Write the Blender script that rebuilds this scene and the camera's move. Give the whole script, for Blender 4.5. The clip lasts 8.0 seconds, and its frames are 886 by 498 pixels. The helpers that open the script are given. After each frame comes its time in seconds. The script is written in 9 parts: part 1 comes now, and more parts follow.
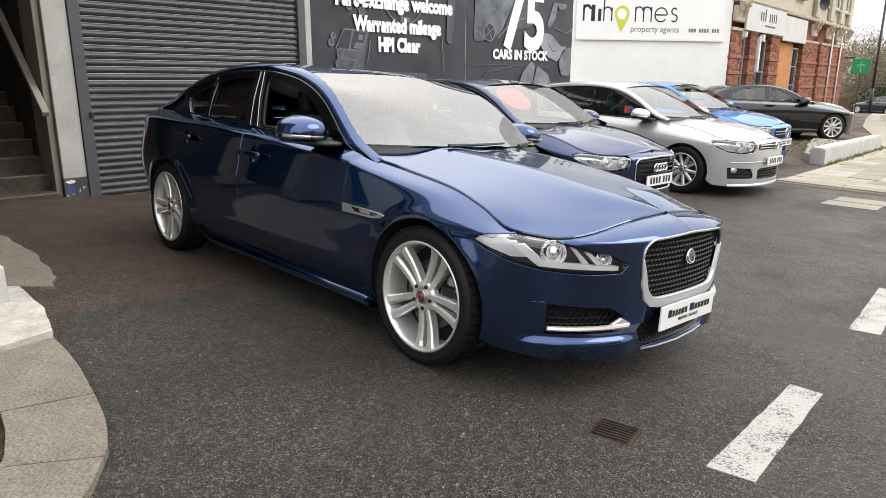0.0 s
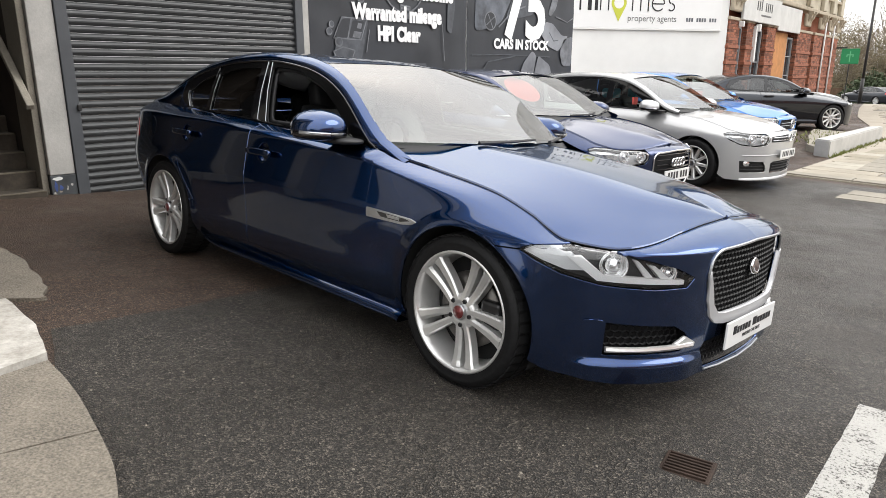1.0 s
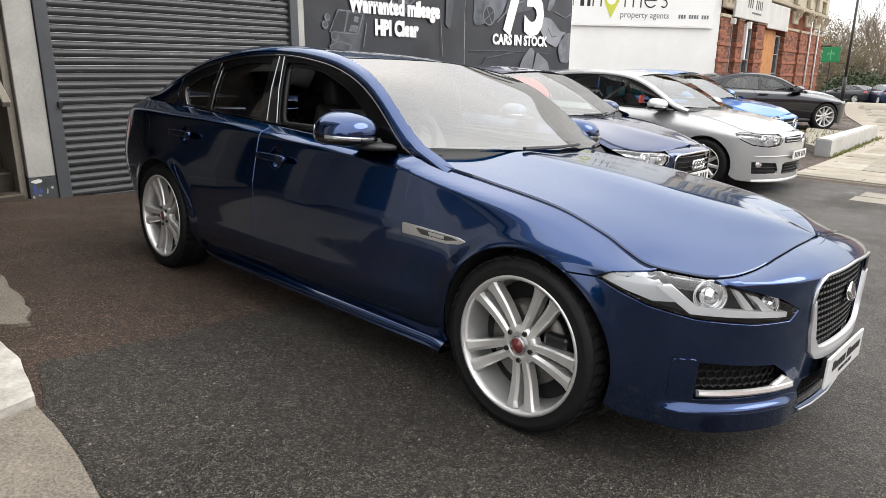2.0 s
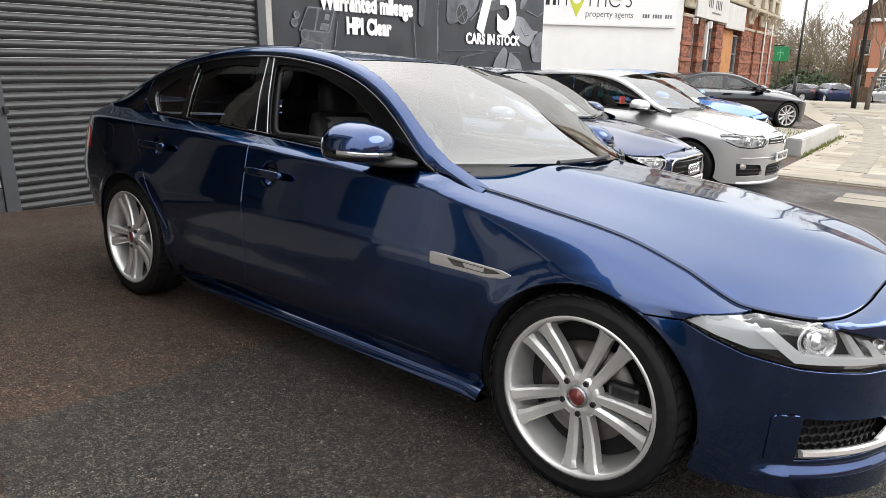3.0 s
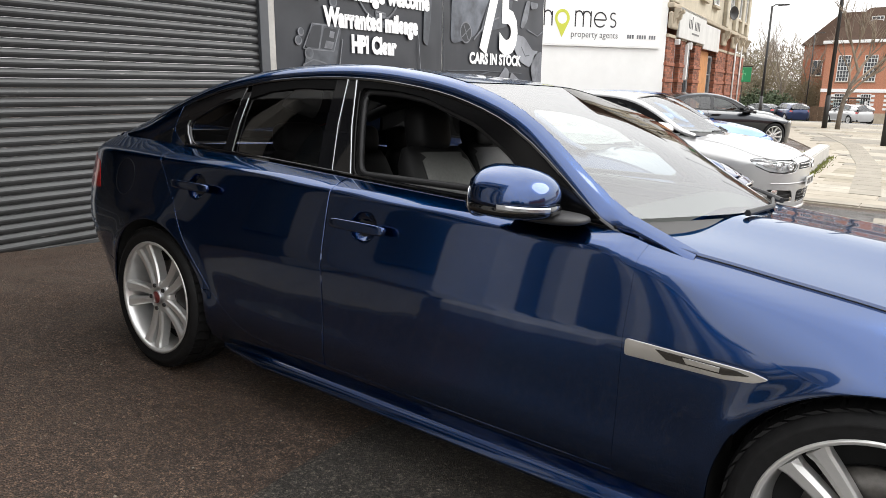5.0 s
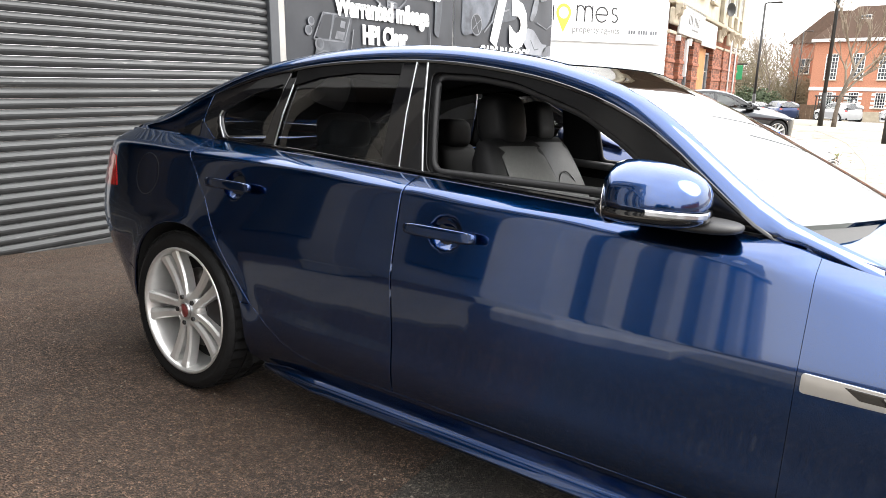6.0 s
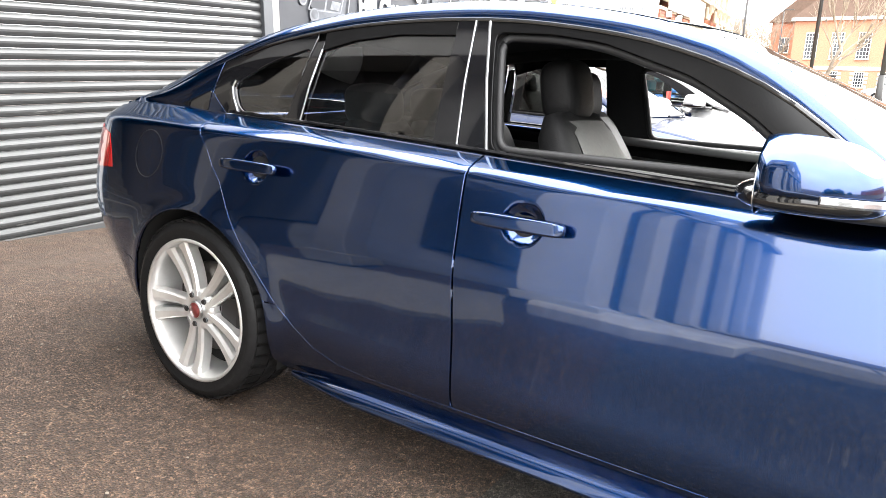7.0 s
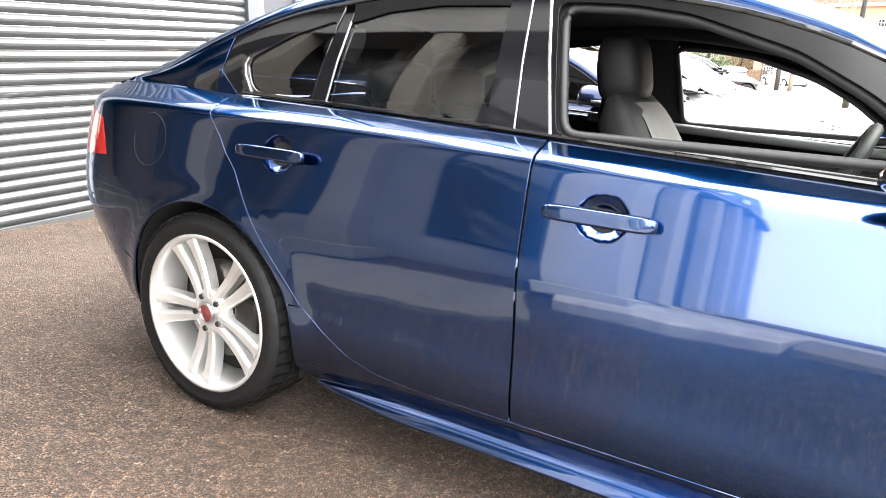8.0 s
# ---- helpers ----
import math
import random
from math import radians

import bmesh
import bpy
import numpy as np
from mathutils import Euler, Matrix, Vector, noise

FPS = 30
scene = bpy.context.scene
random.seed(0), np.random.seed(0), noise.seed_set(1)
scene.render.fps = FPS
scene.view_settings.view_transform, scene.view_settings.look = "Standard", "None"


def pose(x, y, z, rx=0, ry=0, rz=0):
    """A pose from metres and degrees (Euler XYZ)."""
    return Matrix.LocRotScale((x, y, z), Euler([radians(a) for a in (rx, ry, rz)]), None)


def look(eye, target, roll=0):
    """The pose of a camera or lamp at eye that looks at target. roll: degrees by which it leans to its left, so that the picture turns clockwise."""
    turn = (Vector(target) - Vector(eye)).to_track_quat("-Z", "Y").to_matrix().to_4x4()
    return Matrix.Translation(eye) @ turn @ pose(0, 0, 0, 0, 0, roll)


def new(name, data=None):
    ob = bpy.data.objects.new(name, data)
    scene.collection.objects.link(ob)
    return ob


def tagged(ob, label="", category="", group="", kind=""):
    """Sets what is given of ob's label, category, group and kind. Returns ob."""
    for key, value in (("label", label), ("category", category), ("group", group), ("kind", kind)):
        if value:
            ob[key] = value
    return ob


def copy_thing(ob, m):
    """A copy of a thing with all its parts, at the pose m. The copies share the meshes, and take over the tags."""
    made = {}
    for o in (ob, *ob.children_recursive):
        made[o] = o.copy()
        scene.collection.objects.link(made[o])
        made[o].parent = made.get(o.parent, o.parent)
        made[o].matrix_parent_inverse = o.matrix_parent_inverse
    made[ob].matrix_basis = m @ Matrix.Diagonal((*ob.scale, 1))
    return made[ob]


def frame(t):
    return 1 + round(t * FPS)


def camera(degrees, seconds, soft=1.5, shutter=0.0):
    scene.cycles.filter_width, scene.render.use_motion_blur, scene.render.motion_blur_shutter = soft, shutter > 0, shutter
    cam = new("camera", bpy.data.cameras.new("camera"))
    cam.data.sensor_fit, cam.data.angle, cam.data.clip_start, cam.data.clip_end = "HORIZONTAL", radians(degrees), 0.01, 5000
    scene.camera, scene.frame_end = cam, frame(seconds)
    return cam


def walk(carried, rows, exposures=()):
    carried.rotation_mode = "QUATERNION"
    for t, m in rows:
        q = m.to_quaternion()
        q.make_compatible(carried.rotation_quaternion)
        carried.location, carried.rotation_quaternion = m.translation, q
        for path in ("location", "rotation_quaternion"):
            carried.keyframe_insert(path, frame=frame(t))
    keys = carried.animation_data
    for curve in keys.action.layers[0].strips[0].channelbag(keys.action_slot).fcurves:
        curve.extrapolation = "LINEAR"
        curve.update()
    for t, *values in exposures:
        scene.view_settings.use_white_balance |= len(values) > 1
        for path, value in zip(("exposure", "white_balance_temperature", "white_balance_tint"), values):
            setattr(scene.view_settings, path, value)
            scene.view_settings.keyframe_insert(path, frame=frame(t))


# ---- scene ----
cam = camera(67.0, 8.0, soft=0.55)
PATH = [
    (0, (2.198, -2.875, 1.313), (0.809, -1.523, 0.823), 0.2),
    (0.5, (2.018, -2.817, 1.305), (0.632, -1.467, 0.799), 0.2),
    (1, (1.816, -2.813, 1.318), (0.459, -1.438, 0.801), 0.2),
    (1.5, (1.576, -2.762, 1.307), (0.244, -1.365, 0.782), 0.4),
    (1.7, (1.483, -2.747, 1.315), (0.159, -1.344, 0.787), 0.5),
    (2.8, (0.965, -2.649, 1.322), (-0.281, -1.175, 0.798), 0.4),
    (3, (0.872, -2.619, 1.333), (-0.344, -1.123, 0.804), 0.5),
    (3.5, (0.625, -2.549, 1.352), (-0.549, -1.017, 0.828), 0.6),
    (4, (0.399, -2.52, 1.369), (-0.769, -0.978, 0.86), 0.7),
    (4.5, (0.184, -2.528, 1.382), (-0.968, -0.967, 0.895), 0.7),
    (4.7, (0.098, -2.523, 1.368), (-1.046, -0.954, 0.888), 0.6),
    (5.8, (-0.386, -2.43, 1.302), (-1.501, -0.839, 0.825), 0.8),
    (6, (-0.486, -2.417, 1.296), (-1.589, -0.819, 0.814), 0.8),
    (6.5, (-0.692, -2.35, 1.26), (-1.763, -0.742, 0.744), 0.7),
    (7, (-0.867, -2.291, 1.248), (-1.91, -0.672, 0.71), 0.9),
    (7.5, (-1.034, -2.255, 1.24), (-2.041, -0.622, 0.675), 1.0),
    (8, (-1.162, -2.236, 1.216), (-2.122, -0.579, 0.64), 1.2),
]
EXPOSURE = [(0, 0.38), (1.7, 0.37), (3, 0.43), (4.7, 0.46), (5.8, 1.1), (6.5, 2.03), (7.0, 2.53), (7.5, 2.95), (8, 3.16)]
walk(cam, [(t, look(eye, target, roll)) for t, eye, target, roll in PATH], EXPOSURE)

# ---- light: bright overcast afternoon ----
world = bpy.data.worlds.new("overcast_sky")
scene.world = world
world.use_nodes = True
SUN_ELEV, SUN_ROT = radians(42), radians(315)


def build_sky():
    nt = world.node_tree
    nt.nodes.clear()
    out = nt.nodes.new("ShaderNodeOutputWorld")
    bg = nt.nodes.new("ShaderNodeBackground")
    sky = nt.nodes.new("ShaderNodeTexSky")
    sky.sky_type = "NISHITA"
    sky.sun_disc = False
    sky.sun_elevation, sky.sun_rotation = SUN_ELEV, SUN_ROT
    sky.air_density, sky.dust_density, sky.ozone_density = 1.0, 3.0, 1.0
    # cloud layer: the blue is washed out to pale grey, with soft cloud banks
    tc = nt.nodes.new("ShaderNodeTexCoord")
    noise_a = nt.nodes.new("ShaderNodeTexNoise")
    noise_a.inputs["Scale"].default_value, noise_a.inputs["Detail"].default_value = 2.2, 5
    ramp = nt.nodes.new("ShaderNodeValToRGB")
    ramp.color_ramp.elements[0].position, ramp.color_ramp.elements[0].color = 0.3, (8.95, 8.9, 9.0, 1)
    ramp.color_ramp.elements[1].position, ramp.color_ramp.elements[1].color = 0.75, (11.7, 11.6, 11.4, 1)
    mix = nt.nodes.new("ShaderNodeMix")
    mix.data_type = "RGBA"
    mix.inputs["Factor"].default_value = 0.88
    nt.links.new(tc.outputs["Generated"], noise_a.inputs["Vector"])
    nt.links.new(noise_a.outputs["Fac"], ramp.inputs["Fac"])
    nt.links.new(sky.outputs["Color"], mix.inputs["A"])
    nt.links.new(ramp.outputs["Color"], mix.inputs["B"])
    # an overcast sky is brightest overhead and paler-dim towards the horizon
    sep = nt.nodes.new("ShaderNodeSeparateXYZ")
    grade = nt.nodes.new("ShaderNodeMapRange")
    grade.inputs["To Min"].default_value, grade.inputs["To Max"].default_value = 0.85, 1.58
    mul = nt.nodes.new("ShaderNodeMix")
    mul.data_type, mul.blend_type = "RGBA", "MULTIPLY"
    mul.inputs["Factor"].default_value = 1.0
    nt.links.new(tc.outputs["Generated"], sep.inputs["Vector"])
    nt.links.new(sep.outputs["Z"], grade.inputs["Value"])
    nt.links.new(mix.outputs["Result"], mul.inputs["A"])
    nt.links.new(grade.outputs["Result"], mul.inputs["B"])
    nt.links.new(mul.outputs["Result"], bg.inputs["Color"])
    bg.inputs["Strength"].default_value = 0.138
    nt.links.new(bg.outputs["Background"], out.inputs["Surface"])


build_sky()
sun = new("sun", bpy.data.lights.new("sun", "SUN"))
sun.data.energy, sun.data.angle, sun.data.color = 1.45, radians(40), (1.0, 0.97, 0.92)
sun.matrix_world = pose(0, 0, 30) @ Euler((radians(48), 0, radians(135))).to_matrix().to_4x4()


# ---- materials ----
def material(name, color, rough=0.5, metal=0.0, coat=0.0, spec=0.5, var=0.0, var_scale=3.0, grain=0.0, grain_scale=60.0,
             bump=0.0, bump_scale=120.0, tint=None, emit=0.0, rough_var=0.0):
    """A surface with two scales of colour variation and fine relief."""
    m = bpy.data.materials.new(name)
    m.use_nodes = True
    nt = m.node_tree
    b = nt.nodes["Principled BSDF"]
    b.inputs["Base Color"].default_value = (*color, 1)
    b.inputs["Roughness"].default_value = rough
    b.inputs["Metallic"].default_value = metal
    b.inputs["Coat Weight"].default_value = coat
    b.inputs["Coat Roughness"].default_value = 0.02
    b.inputs["Specular IOR Level"].default_value = spec
    tc = nt.nodes.new("ShaderNodeTexCoord")
    if var or grain:
        last = None
        for amount, scale, other in ((var, var_scale, tint), (grain, grain_scale, None)):
            if not amount:
                continue
            n = nt.nodes.new("ShaderNodeTexNoise")
            n.inputs["Scale"].default_value, n.inputs["Detail"].default_value = scale, 6
            n.inputs["Roughness"].default_value = 0.62
            nt.links.new(tc.outputs["Object"], n.inputs["Vector"])
            ramp = nt.nodes.new("ShaderNodeValToRGB")
            ramp.color_ramp.elements[0].position, ramp.color_ramp.elements[1].position = 0.34, 0.66
            low = other or tuple(c * (1 - amount) for c in color)
            ramp.color_ramp.elements[0].color = (*low, 1)
            ramp.color_ramp.elements[1].color = (*tuple(min(1, c * (1 + amount * 0.5)) for c in color), 1)
            nt.links.new(n.outputs["Fac"], ramp.inputs["Fac"])
            if last is None:
                last = ramp.outputs["Color"]
            else:
                mx = nt.nodes.new("ShaderNodeMix")
                mx.data_type = "RGBA"
                mx.inputs["Factor"].default_value = 0.5
                nt.links.new(last, mx.inputs["A"])
                nt.links.new(ramp.outputs["Color"], mx.inputs["B"])
                last = mx.outputs["Result"]
        nt.links.new(last, b.inputs["Base Color"])
    if rough_var:
        n = nt.nodes.new("ShaderNodeTexNoise")
        n.inputs["Scale"].default_value, n.inputs["Detail"].default_value = var_scale * 2, 5
        mr = nt.nodes.new("ShaderNodeMapRange")
        mr.inputs["To Min"].default_value, mr.inputs["To Max"].default_value = max(0.02, rough - rough_var), min(1, rough + rough_var)
        nt.links.new(tc.outputs["Object"], n.inputs["Vector"])
        nt.links.new(n.outputs["Fac"], mr.inputs["Value"])
        nt.links.new(mr.outputs["Result"], b.inputs["Roughness"])
    if bump:
        n = nt.nodes.new("ShaderNodeTexNoise")
        n.inputs["Scale"].default_value, n.inputs["Detail"].default_value = bump_scale, 4
        bp = nt.nodes.new("ShaderNodeBump")
        bp.inputs["Strength"].default_value, bp.inputs["Distance"].default_value = bump, 0.01
        nt.links.new(tc.outputs["Object"], n.inputs["Vector"])
        nt.links.new(n.outputs["Fac"], bp.inputs["Height"])
        nt.links.new(bp.outputs["Normal"], b.inputs["Normal"])
    if emit:
        b.inputs["Emission Color"].default_value = (*color, 1)
        b.inputs["Emission Strength"].default_value = emit
    return m


def paint(name, color, flake=0.35, metal=0.55, rough=0.26, edge=None, ior=1.53):
    """Car paint: a metallic base under a clear, polished coat."""
    m = material(name, color, 0.3, metal, coat=1.0, var=0.05, var_scale=0.6)
    nt = m.node_tree
    b = nt.nodes["Principled BSDF"]
    b.inputs["Coat IOR"].default_value = ior
    b.inputs["Coat Roughness"].default_value = 0.04
    if edge:
        b.inputs["Specular Tint"].default_value = (*edge, 1)
    tc = nt.nodes.new("ShaderNodeTexCoord")
    v = nt.nodes.new("ShaderNodeTexVoronoi")
    v.inputs["Scale"].default_value = 1800
    mr = nt.nodes.new("ShaderNodeMapRange")
    mr.inputs["To Min"].default_value, mr.inputs["To Max"].default_value = rough, rough + flake * 0.5
    nt.links.new(tc.outputs["Object"], v.inputs["Vector"])
    nt.links.new(v.outputs["Distance"], mr.inputs["Value"])
    nt.links.new(mr.outputs["Result"], b.inputs["Roughness"])
    return m


def glass(name, tint, gloss=0.08):
    """Thin pane: a tinted clear sheet with a mirror-like skin that grows towards grazing angles."""
    m = bpy.data.materials.new(name)
    m.use_nodes = True
    nt = m.node_tree
    nt.nodes.clear()
    out = nt.nodes.new("ShaderNodeOutputMaterial")
    tr = nt.nodes.new("ShaderNodeBsdfTransparent")
    tr.inputs["Color"].default_value = (*tint, 1)
    gl = nt.nodes.new("ShaderNodeBsdfGlossy")
    gl.inputs["Roughness"].default_value = 0.015
    fr = nt.nodes.new("ShaderNodeFresnel")
    fr.inputs["IOR"].default_value = 1.52
    mr = nt.nodes.new("ShaderNodeMapRange")
    mr.inputs["From Min"].default_value, mr.inputs["From Max"].default_value = 0.0, 1.0
    mr.inputs["To Min"].default_value, mr.inputs["To Max"].default_value = gloss, 1.0
    mix = nt.nodes.new("ShaderNodeMixShader")
    nt.links.new(fr.outputs["Fac"], mr.inputs["Value"])
    nt.links.new(mr.outputs["Result"], mix.inputs["Fac"])
    nt.links.new(tr.outputs["BSDF"], mix.inputs[1])
    nt.links.new(gl.outputs["BSDF"], mix.inputs[2])
    nt.links.new(mix.outputs["Shader"], out.inputs["Surface"])
    return m


def asphalt(name, base, dark, light, wet):
    """Worn tarmac: dark binder, pale chippings, patches of damp with a lower roughness."""
    m = bpy.data.materials.new(name)
    m.use_nodes = True
    nt = m.node_tree
    b = nt.nodes["Principled BSDF"]
    tc = nt.nodes.new("ShaderNodeTexCoord")
    def noise_node(scale, detail=6, rough=0.6):
        n = nt.nodes.new("ShaderNodeTexNoise")
        n.inputs["Scale"].default_value, n.inputs["Detail"].default_value, n.inputs["Roughness"].default_value = scale, detail, rough
        nt.links.new(tc.outputs["Object"], n.inputs["Vector"])
        return n
    def ramp_node(src, p0, c0, p1, c1):
        r = nt.nodes.new("ShaderNodeValToRGB")
        r.color_ramp.elements[0].position, r.color_ramp.elements[0].color = p0, c0
        r.color_ramp.elements[1].position, r.color_ramp.elements[1].color = p1, c1
        nt.links.new(src, r.inputs["Fac"])
        return r
    def mix_node(fac, a, c):
        mx = nt.nodes.new("ShaderNodeMix")
        mx.data_type = "RGBA"
        nt.links.new(fac, mx.inputs["Factor"])
        nt.links.new(a, mx.inputs["A"])
        nt.links.new(c, mx.inputs["B"])
        return mx
    broad = noise_node(0.8, 5)
    basec = ramp_node(broad.outputs["Fac"], 0.35, (*dark, 1), 0.65, (*base, 1))
    vor = nt.nodes.new("ShaderNodeTexVoronoi")
    vor.inputs["Scale"].default_value = 160
    nt.links.new(tc.outputs["Object"], vor.inputs["Vector"])
    stones = ramp_node(vor.outputs["Color"], 0.5, (0, 0, 0, 1), 0.86, (1, 1, 1, 1))
    lightc = nt.nodes.new("ShaderNodeRGB")
    lightc.outputs[0].default_value = (*light, 1)
    mixed = mix_node(stones.outputs["Color"], basec.outputs["Color"], lightc.outputs[0])
    fine = noise_node(260, 3)
    pits = ramp_node(fine.outputs["Fac"], 0.38, (0.12, 0.12, 0.12, 1), 0.6, (1.5, 1.5, 1.5, 1))
    mul = nt.nodes.new("ShaderNodeMix")
    mul.data_type, mul.blend_type = "RGBA", "MULTIPLY"
    mul.inputs["Factor"].default_value = 1.0
    nt.links.new(mixed.outputs["Result"], mul.inputs["A"])
    nt.links.new(pits.outputs["Color"], mul.inputs["B"])
    # loose clusters of worn and tarry spots
    spots = noise_node(48, 3, 0.55)
    blotch = ramp_node(spots.outputs["Fac"], 0.4, (0.62, 0.62, 0.62, 1), 0.62, (1.32, 1.32, 1.32, 1))
    toned = nt.nodes.new("ShaderNodeMix")
    toned.data_type, toned.blend_type = "RGBA", "MULTIPLY"
    toned.inputs["Factor"].default_value = 1.0
    nt.links.new(mul.outputs["Result"], toned.inputs["A"])
    nt.links.new(blotch.outputs["Color"], toned.inputs["B"])
    nt.links.new(toned.outputs["Result"], b.inputs["Base Color"])
    damp = noise_node(1.1, 5)
    mr = nt.nodes.new("ShaderNodeMapRange")
    mr.inputs["From Min"].default_value, mr.inputs["From Max"].default_value = 0.35, 0.65
    mr.inputs["To Min"].default_value, mr.inputs["To Max"].default_value = wet, 0.75
    nt.links.new(damp.outputs["Fac"], mr.inputs["Value"])
    nt.links.new(mr.outputs["Result"], b.inputs["Roughness"])
    bp = nt.nodes.new("ShaderNodeBump")
    bp.inputs["Strength"].default_value, bp.inputs["Distance"].default_value = 1.0, 0.01
    nt.links.new(vor.outputs["Distance"], bp.inputs["Height"])
    nt.links.new(bp.outputs["Normal"], b.inputs["Normal"])
    return m


def worn_paint(name, paint_tone, under):
    """Road paint worn through to the chippings beneath, most where traffic has scuffed it."""
    m = material(name, paint_tone, 0.8, bump=0.8, bump_scale=170)
    nt = m.node_tree
    b = nt.nodes["Principled BSDF"]
    tc = nt.nodes.new("ShaderNodeTexCoord")
    def noise_node(scale, detail):
        n = nt.nodes.new("ShaderNodeTexNoise")
        n.inputs["Scale"].default_value, n.inputs["Detail"].default_value, n.inputs["Roughness"].default_value = scale, detail, 0.7
        nt.links.new(tc.outputs["Object"], n.inputs["Vector"])
        return n
    fine, broad = noise_node(85, 5), noise_node(5, 4)
    add = nt.nodes.new("ShaderNodeMath")
    add.operation = "MULTIPLY_ADD"
    add.inputs[1].default_value = 0.55
    nt.links.new(broad.outputs["Fac"], add.inputs[0])
    nt.links.new(fine.outputs["Fac"], add.inputs[2])
    ramp = nt.nodes.new("ShaderNodeValToRGB")
    ramp.color_ramp.elements[0].position, ramp.color_ramp.elements[0].color = 0.66, (*under, 1)
    ramp.color_ramp.elements[1].position, ramp.color_ramp.elements[1].color = 0.74, (*tuple(c * 0.9 for c in paint_tone), 1)
    top = ramp.color_ramp.elements.new(1.0)
    top.color = (*paint_tone, 1)
    nt.links.new(add.outputs["Value"], ramp.inputs["Fac"])
    nt.links.new(ramp.outputs["Color"], b.inputs["Base Color"])
    return m


def scuffed_steel(name, tone, scuff):
    """Painted steel laths with pale rubbed streaks along them."""
    m = material(name, tone, 0.5, 0.25, bump=0.05, bump_scale=40)
    nt = m.node_tree
    b = nt.nodes["Principled BSDF"]
    geo = nt.nodes.new("ShaderNodeNewGeometry")
    last = None
    for scale, p0, p1, low, high in (((1, 0.9, 9.0), 0.62, 0.72, tone, scuff), ((0.5, 0.5, 1.2), 0.3, 0.7, (0.75, 0.75, 0.75), (1.15, 1.15, 1.15))):
        mp = nt.nodes.new("ShaderNodeMapping")
        mp.inputs["Scale"].default_value = scale
        n = nt.nodes.new("ShaderNodeTexNoise")
        n.inputs["Scale"].default_value, n.inputs["Detail"].default_value, n.inputs["Roughness"].default_value = 3.0, 8, 0.75
        ramp = nt.nodes.new("ShaderNodeValToRGB")
        ramp.color_ramp.elements[0].position, ramp.color_ramp.elements[0].color = p0, (*low, 1)
        ramp.color_ramp.elements[1].position, ramp.color_ramp.elements[1].color = p1, (*high, 1)
        nt.links.new(geo.outputs["Position"], mp.inputs["Vector"])
        nt.links.new(mp.outputs["Vector"], n.inputs["Vector"])
        nt.links.new(n.outputs["Fac"], ramp.inputs["Fac"])
        if last is None:
            last = ramp.outputs["Color"]
        else:
            mx = nt.nodes.new("ShaderNodeMix")
            mx.data_type, mx.blend_type = "RGBA", "MULTIPLY"
            mx.inputs["Factor"].default_value = 1.0
            nt.links.new(last, mx.inputs["A"])
            nt.links.new(ramp.outputs["Color"], mx.inputs["B"])
            last = mx.outputs["Result"]
    nt.links.new(last, b.inputs["Base Color"])
    return m


def brickwork(name, tone=(0.27, 0.098, 0.055)):
    """Weathered red brick, toned piece by piece."""
    m = material(name, tone, 0.85, var=0.4, var_scale=9, grain=0.3, grain_scale=70, bump=0.4, bump_scale=90)
    nt = m.node_tree
    b = nt.nodes["Principled BSDF"]
    src = b.inputs["Base Color"].links[0].from_socket
    geo = nt.nodes.new("ShaderNodeNewGeometry")
    mr = nt.nodes.new("ShaderNodeMapRange")
    mr.inputs["To Min"].default_value, mr.inputs["To Max"].default_value = 0.45, 1.5
    mul = nt.nodes.new("ShaderNodeMix")
    mul.data_type, mul.blend_type = "RGBA", "MULTIPLY"
    mul.inputs["Factor"].default_value = 1
    nt.links.new(geo.outputs["Random Per Island"], mr.inputs["Value"])
    nt.links.new(src, mul.inputs["A"])
    nt.links.new(mr.outputs["Result"], mul.inputs["B"])
    nt.links.new(mul.outputs["Result"], b.inputs["Base Color"])
    return m


